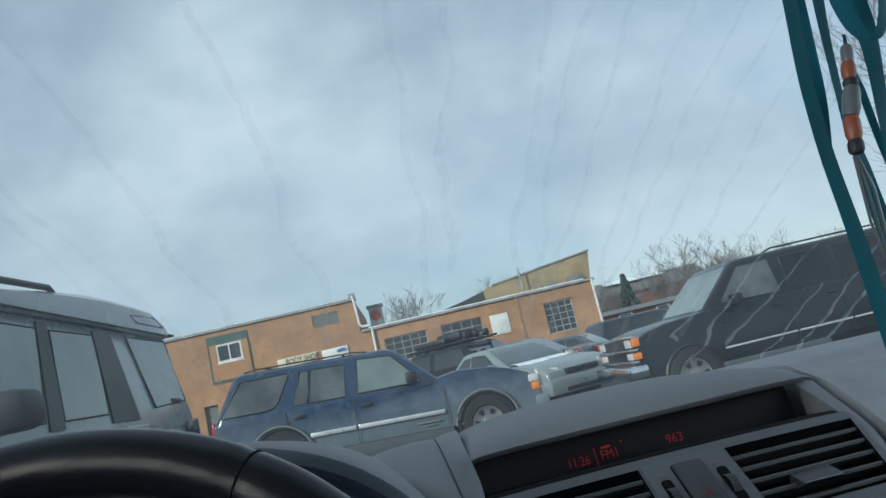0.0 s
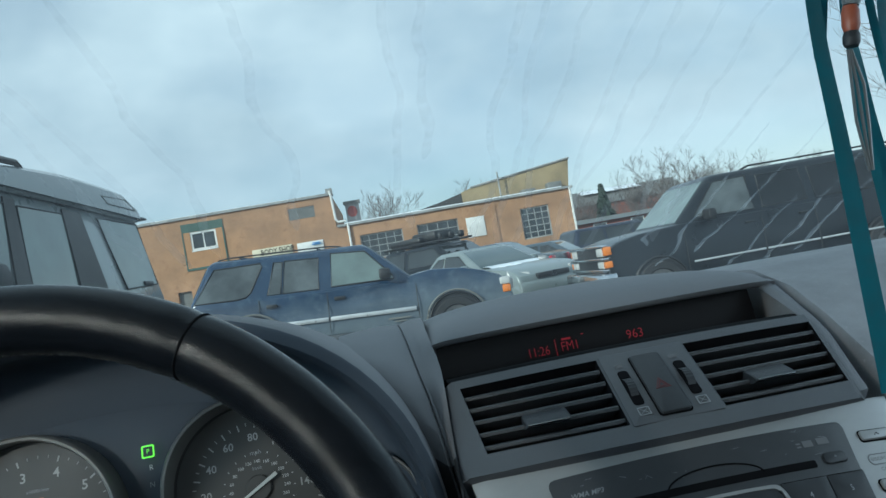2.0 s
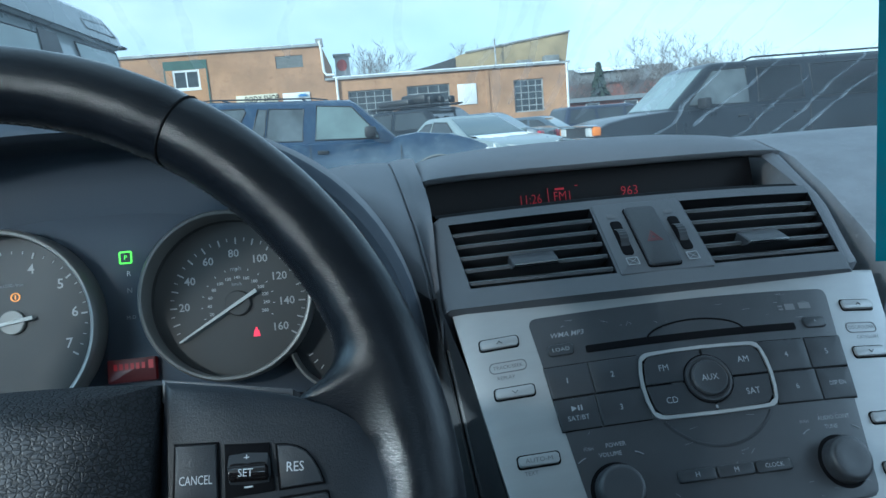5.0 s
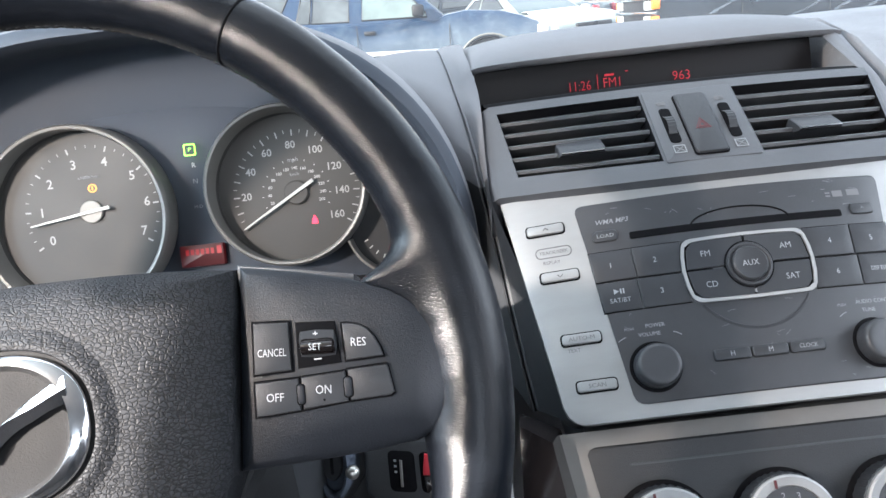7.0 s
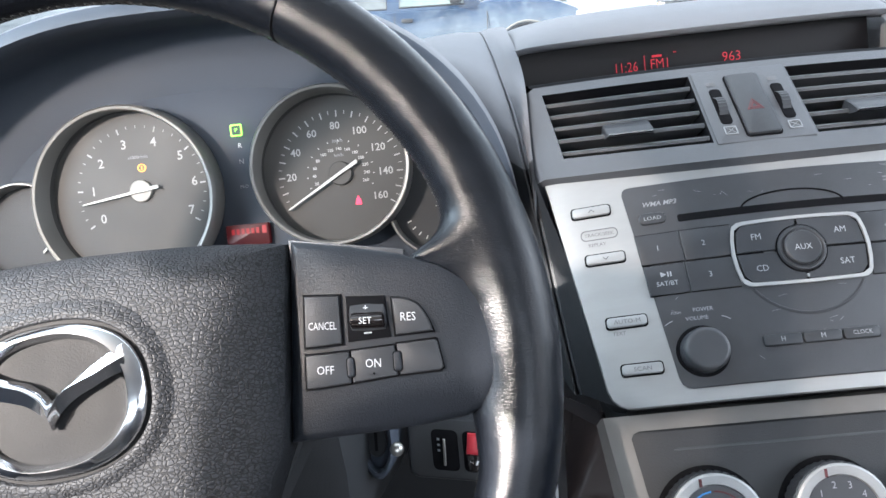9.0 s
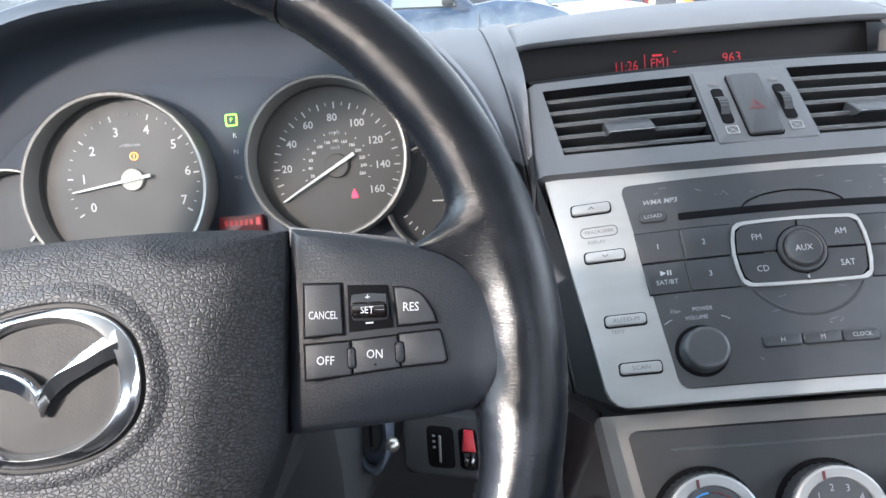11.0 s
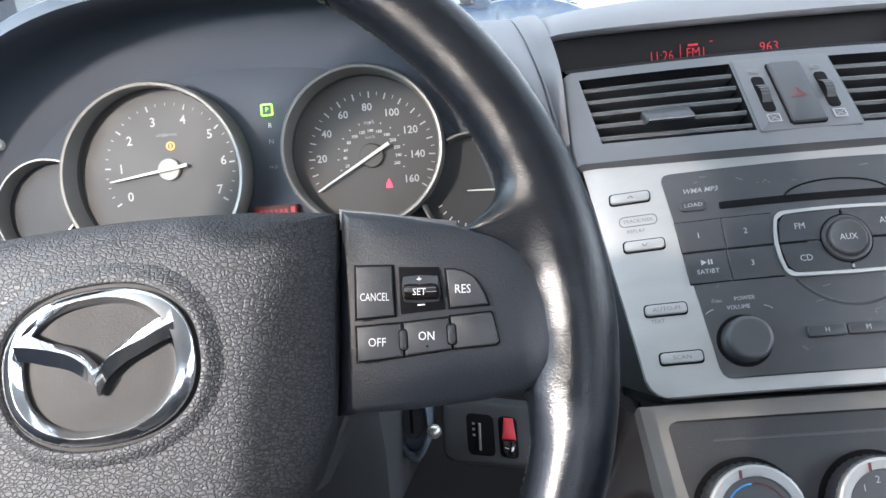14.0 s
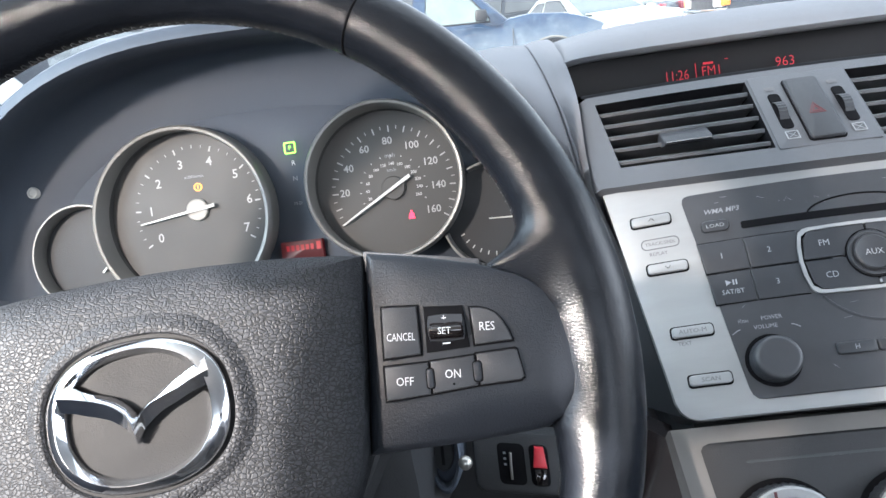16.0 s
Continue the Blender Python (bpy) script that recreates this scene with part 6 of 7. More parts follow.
M_HEDGE = mat("dull_green_fir", (0.030, 0.045, 0.032), 0.9, vary=0.3, vary_scale=3)
M_TYRE = mat("tyre_rubber", (0.022, 0.022, 0.023), 0.8, vary=0.15, vary_scale=8)
M_ALLOY = mat("dull_alloy", (0.36, 0.36, 0.36), 0.4, metal=0.8, vary=0.15, vary_scale=9)
M_BLUEPAINT = mat("dirty_dark_blue_paint", (0.007, 0.029, 0.072), 0.24, vary=0.16, vary_scale=2.0, coat=0.5, dust=(0.036, 0.068, 0.110), dust_level=0.52, dust_scale=7, salt=((0.20, 0.235, 0.26), 0.30, 0.98, 0.9))
M_LRPAINT = mat("dull_grey_green_paint", (0.19, 0.22, 0.225), 0.28, vary=0.10, vary_scale=2.0, coat=0.4, dust=(0.19, 0.21, 0.21), dust_level=0.55, dust_scale=3)
M_BLACKPAINT = mat("dusty_black_paint", (0.006, 0.0088, 0.0125), 0.30, vary=0.25, vary_scale=2.0, spec=0.35, coat=0.25, dust=(0.05, 0.055, 0.06), dust_level=0.68, dust_scale=16, salt=((0.026, 0.031, 0.036), 0.2, 0.85, 0.5))
M_SILVERPAINT = mat("silver_car_paint", (0.25, 0.285, 0.28), 0.30, metal=0.25, vary=0.08, vary_scale=2.0, coat=0.5)
M_GREYPAINT = mat("slate_blue_car_paint", (0.065, 0.085, 0.105), 0.25, vary=0.10, vary_scale=2.0, coat=0.5)
M_NAVYPAINT = mat("navy_van_paint", (0.015, 0.022, 0.045), 0.25, vary=0.10, vary_scale=2.0, coat=0.5)
M_CARGLASS = mat("tinted_car_glass", (0.030, 0.034, 0.035), 0.07, vary=0.25, vary_scale=1.5, spec=0.7)
M_DARKGLASS = mat("dark_privacy_glass", (0.008, 0.009, 0.010), 0.10, vary=0.2, vary_scale=1.5, spec=0.4)
# M_PALEGLASS and M_MIDGLASS: reflected sky painted in as a lighter, uneven base colour
M_PALEGLASS = mat("pale_sky_reflecting_glass", (0.15, 0.195, 0.185), 0.10, vary=0.4, vary_scale=1.2, spec=0.9)
M_GREENGLASS = mat("greenish_windscreen_glass", (0.055, 0.085, 0.085), 0.08, vary=0.25, vary_scale=1.2, spec=0.7)
M_MIDGLASS = mat("grey_sky_reflecting_glass", (0.075, 0.085, 0.088), 0.09, vary=0.6, vary_scale=2.2, spec=0.8)
M_BLACKTRIM = mat("black_exterior_trim", (0.014, 0.014, 0.015), 0.5, vary=0.1)
M_HEADLAMP = mat("clear_headlamp", (0.55, 0.55, 0.53), 0.3, vary=0.1, spec=0.6)
M_AMBERLENS = mat("amber_lens", (0.75, 0.22, 0.03), 0.2)
M_REDLENS = mat("red_tail_lens", (0.45, 0.015, 0.03), 0.18)
M_TRIMSTRIP = mat("bright_side_strip", (0.66, 0.67, 0.68), 0.3, metal=0.5)


def lot_height(x, y):
    """The lot falls away gently towards the far right."""
    return -0.052 * max(-4.0, min(4.0, x - 0.2)) * max(0.0, min(1.0, (y - 6.5) / 3.0)) * (1 if x < 2.6 else 2.6 / max(x, 2.6) * 1.0)


def build_ground():
    bm = bmesh.new()
    xs = [-900, -300, -100, -40, -20, -12, *range(-8, 13), 16, 22, 40, 100, 300, 900]
    ys = [-300, -60, -20, -8, -3, 0, 3, 5, 6, 7, 8, 9, 10, 11, 12, 13, 14, 16, 20, 26, 34, 40, 60, 100, 300, 1500]
    loft(bm, [[(x, y, lot_height(x, y)) for y in ys] for x in xs], closed=False)
    solo("ground", bm, M_ASPHALT, (0, 0, 0), "grey asphalt car lot with traces of old snow", "ground", kind="structure")


# ---------------------------------------------------------------- vehicles
def vehicle(name, label, category, m, long, wide, belt, roof, low, glass_foot, glass_top, panes, screens, paint, wheels, wheel_r=0.36, group="parked cars", glass_mat=None, taper=0.15, crown=0.03, frame_r=0.012):
    """A car built along x from its tail at 0 to its nose at long; low: its outline in side view below the belt line;
    glass_foot and glass_top: where the glasshouse begins and ends at the belt and at the roof."""
    at = lambda x, y, z: m @ Vector((x, y, z))
    root = thing(name, at(long / 2, 0, 0), label, category, group)
    hw = wide / 2
    bm = bmesh.new()
    mid = (long / 2, 0.75)
    rings = []
    for ky, ins in ((-1, 0.055), (-0.992, 0.03), (-0.965, 0.010), (-0.90, 0.0), (0, -0.004), (0.90, 0.0), (0.965, 0.010), (0.992, 0.03), (1, 0.055)):
        rings.append([at(x + (mid[0] - x) * ins * 0.35, ky * hw * (1 - 0.05 * ((x - mid[0]) / mid[0]) ** 4), z + (mid[1] - z) * ins) for x, z in low])
    loft(bm, rings)
    part("body", bm, paint, root)

    def half(z):
        q = max(0.0, min(1.0, (z - belt) / (roof - belt)))
        return hw * (0.965 - taper * q)
    bm = bmesh.new()
    rings = []
    for q in (-0.12, 0.0, 0.35, 0.7, 0.92, 0.985, 1.0):
        z = belt + (roof - belt) * q
        a = glass_foot[0] + (glass_top[0] - glass_foot[0]) * q
        b = glass_foot[1] + (glass_top[1] - glass_foot[1]) * q
        w = half(z) - (0.03 if q > 0.95 else 0) - (0.05 if q >= 1 else 0)
        e = 0.06 if q >= 1 else (0.02 if q > 0.95 else 0)
        ring = [(u, v) for u, v in rounded(a + e, -w, b - e, w, 0.10, 3)]
        rings.append([at(u, v, z + (crown * (1 - (v / hw) ** 2) if q >= 1 else 0)) for u, v in ring])
    loft(bm, rings)
    part("cabin", bm, paint, root)
    tint = glass_mat or M_CARGLASS
    for side in (-1, 1):
        for number, pane in enumerate(panes):
            tint = glass_mat[number] if isinstance(glass_mat, tuple) else (glass_mat or M_CARGLASS)
            bm = bmesh.new()
            ring0 = [at(x, side * (half(z) - 0.01), z) for x, z in pane]
            ring1 = [at(x, side * (half(z) + 0.006), z) for x, z in pane]
            loft(bm, [ring0, ring1])
            part("side_window", bm, tint, root)
            bm = bmesh.new()
            tube(bm, [at(x, side * (half(z) + 0.005), z) for x, z in pane], frame_r, 5, closed=True)
            part("window_frame", bm, M_BLACKTRIM, root)
    tint = M_CARGLASS
    for end, z0, z1, kind in screens:
        bm = bmesh.new()
        x = lambda z: (glass_foot[end] + (glass_top[end] - glass_foot[end]) * (z - belt) / (roof - belt)) + (0.008 if end else -0.008)
        ring = [(x(z), s * (half(z) - 0.09), z) for s, z in ((-1, z0), (1, z0), (1, z1), (-1, z1))]
        loft(bm, [[at(a - (0.02 if end else -0.02), b, c) for a, b, c in ring], [at(*p) for p in ring]])
        part("windscreen" if end else "rear_window", bm, {1: M_PALEGLASS, 2: M_GREENGLASS}.get(kind, tint), root)
    for wx in wheels:
        for side in (-1, 1):
            spin = lambda r, a, d: at(wx + r * math.cos(a), side * (hw + d), wheel_r + r * math.sin(a))
            bm = bmesh.new()
            loft(bm, [[spin(r, 2 * math.pi * k / 28, d) for k in range(28)] for r, d in ((wheel_r + 0.075, -0.25), (wheel_r + 0.075, -0.012), (wheel_r + 0.055, 0.004), (wheel_r + 0.04, -0.02))])
            part("wheel_arch", bm, M_BLACKTRIM, root)
            bm = bmesh.new()
            loft(bm, [[spin(r, 2 * math.pi * k / 28, d) for k in range(28)] for r, d in ((wheel_r * 0.9, -0.22), (wheel_r, -0.18), (wheel_r, -0.02), (wheel_r * 0.95, 0.0), (wheel_r * 0.70, 0.004), (wheel_r * 0.66, -0.02))])
            tyre = part("wheel", bm, M_TYRE, root)
            bm = bmesh.new()
            loft(bm, [[spin(r, 2 * math.pi * k / 24, d) for k in range(24)] for r, d in ((wheel_r * 0.66, -0.03), (wheel_r * 0.64, -0.004), (wheel_r * 0.58, -0.016), (wheel_r * 0.22, -0.012), (wheel_r * 0.2, 0.0), (wheel_r * 0.05, 0.002))])
            part("rim", bm, M_ALLOY, tyre)
            bm = bmesh.new()
            for k in range(6):
                a = 2 * math.pi * k / 6
                slab_pts = [spin(r, a + da, -0.006) for r, da in ((wheel_r * 0.34, -0.22), (wheel_r * 0.54, -0.2), (wheel_r * 0.54, 0.2), (wheel_r * 0.34, 0.22))]
                loft(bm, [slab_pts, [spin(r, a + da, -0.001) for r, da in ((wheel_r * 0.34, -0.22), (wheel_r * 0.54, -0.2), (wheel_r * 0.54, 0.2), (wheel_r * 0.34, 0.22))]])
            part("rim_slots", bm, M_BLACKTRIM, tyre)
    return root, at, half, hw


def bit(root, name, at, lo, hi, material, soft=0.01, label=""):
    """A small softened block on a car, in the car's own measures."""
    bm = bmesh.new()
    box(bm, lo, hi, soft)
    for v in bm.verts:
        v.co = at(*v.co)
    return part(name, bm, material, root, label)


def rod(root, name, at, path, r, material, label=""):
    bm = bmesh.new()
    tube(bm, [at(*p) for p in path], r, 6)
    return part(name, bm, material, root, label)


def build_blue_suv():
    m = Matrix.Translation((-2.60, 9.95 + 0.86, 0.155)) @ Matrix.Rotation(radians(3.0), 4, "Y")
    low = [(0.03, 0.50), (-0.03, 0.72), (-0.01, 0.93), (0.06, 1.00), (3.02, 1.00), (3.16, 1.07), (3.45, 1.115), (3.9, 1.085), (4.2, 1.01), (4.42, 0.92), (4.54, 0.78), (4.60, 0.56), (4.48, 0.40), (4.0, 0.36), (0.6, 0.36), (0.15, 0.40)]
    panes = [[(0.12, 1.02), (0.70, 1.02), (0.83, 1.04), (0.90, 1.10), (1.08, 1.45), (1.06, 1.49), (0.42, 1.47)], [(1.13, 1.03), (1.31, 1.03), (1.37, 1.47), (1.25, 1.48)], [(1.34, 1.03), (1.84, 1.03), (1.87, 1.47), (1.40, 1.48)], [(2.02, 1.04), (2.90, 1.05), (2.88, 1.11), (2.53, 1.49), (2.05, 1.51)]]
    root, at, half, hw = vehicle("blue_suv", "dirty dark blue four-door off-roader with a pale side strip", "car", m, 4.6, 1.72, 0.99, 1.575, low, (0.04, 3.22), (0.34, 2.56), panes, [(1, 1.06, 1.55, 1), (0, 1.10, 1.50, 0)], M_BLUEPAINT, (0.88, 3.74), 0.345, glass_mat=(M_MIDGLASS, M_MIDGLASS, M_MIDGLASS, M_PALEGLASS))
    for side in (-1, 1):
        y = side * (hw + 0.008)
        for a, b in ((1.30, 1.93), (1.96, 3.17)):
            bit(root, "side_strip", at, (a, min(y, y - side * 0.02), 0.565), (b, max(y, y - side * 0.02), 0.625), M_TRIMSTRIP)
        bit(root, "name_bar", at, (2.76, min(y, y - side * 0.01), 0.475), (3.08, max(y, y - side * 0.01), 0.50), M_LOUVRE, 0.004)
        bit(root, "name_bar", at, (2.84, min(y, y - side * 0.01), 0.435), (3.02, max(y, y - side * 0.01), 0.455), M_LOUVRE, 0.004)
        for x in (1.0, 1.945, 3.20):
            rod(root, "door_gap", at, [(x, side * (hw - 0.002), 0.40), (x, side * (hw + 0.001), 0.70), (x, side * (hw - 0.02), 0.98)], 0.006, M_BLACKTRIM)
        for x in (1.10, 2.04):
            bit(root, "door_handle", at, (x, side * hw - 0.015, 0.845), (x + 0.15, side * hw + 0.02, 0.895), M_BLACKTRIM)
        bit(root, "mirror", at, (2.70, side * (hw + 0.10) - 0.10, 1.06), (2.86, side * (hw + 0.10) + 0.10, 1.21), M_BLACKTRIM, 0.03)
        bit(root, "turn_lamp", at, (4.43, side * (hw - 0.065) - 0.05, 0.66), (4.55, side * (hw - 0.065) + 0.05, 0.77), M_AMBERLENS, 0.02)
        bit(root, "corner_lamp", at, (4.40, side * (hw - 0.065) - 0.05, 0.772), (4.55, side * (hw - 0.065) + 0.05, 0.88), M_HEADLAMP, 0.02)
        bit(root, "headlamp", at, (4.52, side * (hw - 0.25) - 0.17, 0.70), (4.60, side * (hw - 0.25) + 0.17, 0.86), M_HEADLAMP, 0.02)
        rod(root, "roof_rail", at, [(0.45, side * 0.55, 1.60), (0.6, side * 0.57, 1.622), (2.0, side * 0.57, 1.622), (2.2, side * 0.55, 1.60)], 0.012, M_BLACKTRIM)
        for x in (0.88, 3.74):
            bm = bmesh.new()
            tube(bm, [at(x + 0.44 * math.cos(radians(a)), side * (hw + 0.004), 0.36 + 0.43 * math.sin(radians(a))) for a in range(0, 181, 12)], 0.016, 6)
            part("wheel_lip", bm, M_LOUVRE, root, "rusty salt-stained wheel lip")
    for x in (0.75, 1.85):
        rod(root, "roof_bar", at, [(x, -0.56, 1.618), (x, 0.56, 1.618)], 0.012, M_BLACKTRIM)
    bit(root, "front_bumper", at, (4.44, -0.84, 0.42), (4.66, 0.84, 0.60), M_BLUEPAINT, 0.05)
    bit(root, "rear_bumper", at, (-0.06, -0.84, 0.44), (0.14, 0.84, 0.62), M_BLACKTRIM, 0.05)
    bit(root, "tail_lamp", at, (-0.012, -0.82, 0.74), (0.03, -0.68, 0.98), M_REDLENS, 0.02)
    bit(root, "grille", at, (4.56, -0.45, 0.66), (4.61, 0.45, 0.84), M_BLACKTRIM, 0.02)


def build_grey_offroader():
    # parked beside our car, nose towards the camera, tail ahead
    m = Matrix.Translation((-1.36 - 0.94, 5.24, 0.0)) @ Matrix.Rotation(radians(-90), 4, "Z")
    low = [(0.03, 0.55), (0.0, 0.80), (0.0, 1.14), (0.03, 1.23), (3.1, 1.23), (4.45, 1.16), (4.62, 1.06), (4.70, 0.60), (4.55, 0.48), (0.2, 0.48)]
    panes = [[(0.18, 1.33), (0.82, 1.30), (0.95, 1.755), (0.23, 1.765)], [(1.55, 1.29), (2.06, 1.28), (1.94, 1.73), (1.45, 1.735)], [(2.24, 1.28), (3.00, 1.29), (2.72, 1.735), (2.07, 1.73)]]
    root, at, half, hw = vehicle("grey_offroader", "dull grey-green boxy off-roader with stepped roof and black pillars", "car", m, 4.7, 1.88, 1.23, 1.83, low, (0.03, 3.05), (0.12, 2.62), panes, [(1, 1.28, 1.76, 0), (0, 1.30, 1.74, 0)], M_LRPAINT, (0.95, 3.50), 0.38, taper=0.10, crown=0.02, glass_mat=M_PALEGLASS, frame_r=0.006)
    for side in (-1, 1):
        # black pillars between the windows, gutter, quarter light handle
        for a, b, c, d in ((1.14, 1.53, 1.20, 1.435), (2.08, 2.22, 1.955, 2.055)):
            bm = bmesh.new()
            ring = [(a, 1.24), (b, 1.24), (d, 1.765), (c, 1.765)]
            loft(bm, [[at(x, side * (half(z) - 0.01), z) for x, z in ring], [at(x, side * (half(z) + 0.010), z) for x, z in ring]])
            part("pillar", bm, M_BLACKTRIM, root)
        rod(root, "gutter", at, [(0.20, side * (half(1.80) + 0.005), 1.80), (1.5, side * (half(1.80) + 0.012), 1.81), (2.78, side * (half(1.80) + 0.005), 1.80)], 0.017, M_LRPAINT)
        bit(root, "tail_trim", at, (0.005, side * (hw * 0.962) - 0.012, 1.05), (0.28, side * (hw * 0.962) + 0.012, 1.19), M_DARKGLASS, 0.03, "dark wrap-round tail lamp")
        bit(root, "window_catch", at, (0.30, side * (half(1.33) + 0.005) - 0.012, 1.315), (0.48, side * (half(1.33) + 0.005) + 0.012, 1.35), M_BLACKTRIM)
        bit(root, "mirror", at, (2.86, side * (hw + 0.16) - 0.12, 1.235), (3.04, side * (hw + 0.16) + 0.12, 1.375), M_RUBBER, 0.04)
        bit(root, "mirror_arm", at, (2.86, side * (hw + 0.05) - 0.07, 1.26), (2.94, side * (hw + 0.05) + 0.07, 1.31), M_BLACKTRIM)
        bit(root, "tail_lamp", at, (-0.01, side * 0.80 - 0.07, 0.75), (0.06, side * 0.80 + 0.07, 1.05), M_REDLENS, 0.015)
        rod(root, "roof_rail", at, [(1.64, side * 0.76, 1.945), (1.74, side * 0.77, 1.982), (2.25, side * 0.77, 1.958), (2.6, side * 0.76, 1.92), (2.7, side * 0.74, 1.86)], 0.017, M_BLACKTRIM)
        for x in (1.05, 2.12):
            rod(root, "door_gap", at, [(x, side * (hw - 0.004), 0.55), (x, side * (hw + 0.002), 0.9), (x, side * (hw - 0.012), 1.13)], 0.006, M_BLACKTRIM)
    bm = bmesh.new()

    def roof_ring(a, b, w, z):
        """One level of the raised roof, which slopes down towards the windscreen."""
        corners = rounded(a, -w, b, w, 0.14, 4)
        ring = []
        for (u0, v0), (u1, v1) in zip(corners, corners[1:] + corners[:1]):
            cuts = 8 if abs(u1 - u0) > 0.5 else 1
            for k in range(cuts):
                u = u0 + (u1 - u0) * k / cuts
                ring.append(at(u, v0 + (v1 - v0) * k / cuts, z - 0.49 * (z - 1.81) * max(0.0, (u - 1.15) / 1.15) ** 1.4))
        return ring
    loft(bm, [roof_ring(a, b, w, z) for a, b, w, z in ((0.06, 2.68, 0.86, 1.81), (0.10, 2.66, 0.855, 1.87), (0.30, 2.60, 0.835, 1.955), (0.46, 2.52, 0.79, 1.99), (0.7, 2.4, 0.66, 2.005))])
    part("raised_roof", bm, M_LRPAINT, root, "raised stepped roof")
    bm = bmesh.new()
    for side in (-1, 1):
        tube(bm, [at(0.28, side * 0.858, 1.86), at(0.80, side * 0.860, 1.855), at(0.86, side * 0.850, 1.90), at(0.40, side * 0.842, 1.925)], 0.0025, 5, closed=True)
    part("alpine_light", bm, M_LOUVRE, root, "small roof window outline")
    bit(root, "spoiler", at, (0.02, -0.85, 1.812), (0.14, 0.85, 1.830), M_BLACKTRIM, 0.015)
    bit(root, "rear_bumper", at, (-0.08, -0.92, 0.46), (0.12, 0.92, 0.64), M_BLACKTRIM, 0.04)


def build_black_wagon():
    # long dark off-roader, nose to the left
    m = Matrix.Translation((9.10, 10.3 + 0.97, -0.15)) @ Matrix.Rotation(radians(180), 4, "Z")
    low = [(0.02, 0.55), (0.0, 0.8), (0.03, 1.18), (0.06, 1.25), (3.9, 1.24), (4.35, 1.255), (5.0, 1.21), (5.34, 1.14), (5.50, 1.06), (5.55, 0.86), (5.56, 0.62), (5.45, 0.45), (0.2, 0.45)]
    panes = [[(0.30, 1.29), (2.10, 1.29), (2.12, 1.79), (0.42, 1.79)], [(2.24, 1.29), (2.98, 1.29), (2.96, 1.79), (2.26, 1.79)], [(3.12, 1.28), (4.08, 1.30), (4.05, 1.37), (3.66, 1.80), (3.14, 1.81)]]
    root, at, half, hw = vehicle("black_wagon", "dusty black full-size off-road wagon with chrome nose", "car", m, 5.58, 1.95, 1.24, 1.90, low, (0.04, 4.40), (0.22, 3.70), panes, [(1, 1.28, 1.84, 1), (0, 1.3, 1.8, 0)], M_BLACKPAINT, (1.02, 4.76), 0.38, taper=0.13, glass_mat=(M_DARKGLASS, M_DARKGLASS, M_MIDGLASS))
    for side in (-1, 1):
        y = side * (hw + 0.008)
        for a, b in ((0.4, 2.14), (2.17, 3.03), (3.06, 4.22)):
            bit(root, "chrome_strip", at, (a, min(y, y - side * 0.02), 0.635), (b, max(y, y - side * 0.02), 0.665), M_TRIMSTRIP)
        for x in (2.16, 3.04, 4.30):
            rod(root, "door_gap", at, [(x, side * (hw - 0.003), 0.5), (x, side * (hw + 0.001), 0.9), (x, side * (hw - 0.02), 1.21)], 0.006, M_BLACKTRIM)
        for x in (2.30, 3.18):
            bit(root, "door_handle", at, (x, side * hw - 0.015, 1.08), (x + 0.14, side * hw + 0.02, 1.115), M_BLACKTRIM)
        bit(root, "mirror", at, (3.84, side * (hw + 0.11) - 0.12, 1.24), (3.97, side * (hw + 0.11) + 0.12, 1.40), M_BLACKTRIM, 0.03)
        bit(root, "turn_lamp", at, (5.46, side * (hw - 0.07) - 0.06, 0.97), (5.57, side * (hw - 0.07) + 0.06, 1.10), M_AMBERLENS, 0.015)
        bit(root, "turn_lamp", at, (5.47, side * (hw - 0.07) - 0.06, 0.78), (5.58, side * (hw - 0.07) + 0.06, 0.88), M_AMBERLENS, 0.015)
        bit(root, "headlamp", at, (5.48, side * (hw - 0.27) - 0.13, 0.96), (5.585, side * (hw - 0.27) + 0.13, 1.09), M_HEADLAMP, 0.015)
        bit(root, "headlamp", at, (5.48, side * (hw - 0.27) - 0.13, 0.78), (5.59, side * (hw - 0.27) + 0.13, 0.88), M_HEADLAMP, 0.015)
        rod(root, "roof_rail", at, [(0.5, side * 0.66, 1.91), (0.6, side * 0.67, 1.965), (2.95, side * 0.67, 1.965), (3.1, side * 0.66, 1.91)], 0.016, M_BLACKTRIM)
    for z in (0.745, 0.92, 1.115):
        bit(root, "grille_bar", at, (5.50, -0.92, z - 0.025), (5.60, 0.92, z + 0.02), M_CHROME, 0.01)
    bit(root, "grille", at, (5.50, -0.55, 0.76), (5.57, 0.55, 1.10), M_BLACKTRIM, 0.01)
    bit(root, "front_bumper", at, (5.42, -0.98, 0.50), (5.72, 0.98, 0.70), M_CHROME, 0.05, "chrome bumper")
    bit(root, "rear_bumper", at, (-0.12, -0.96, 0.5), (0.1, 0.96, 0.66), M_CHROME, 0.04)


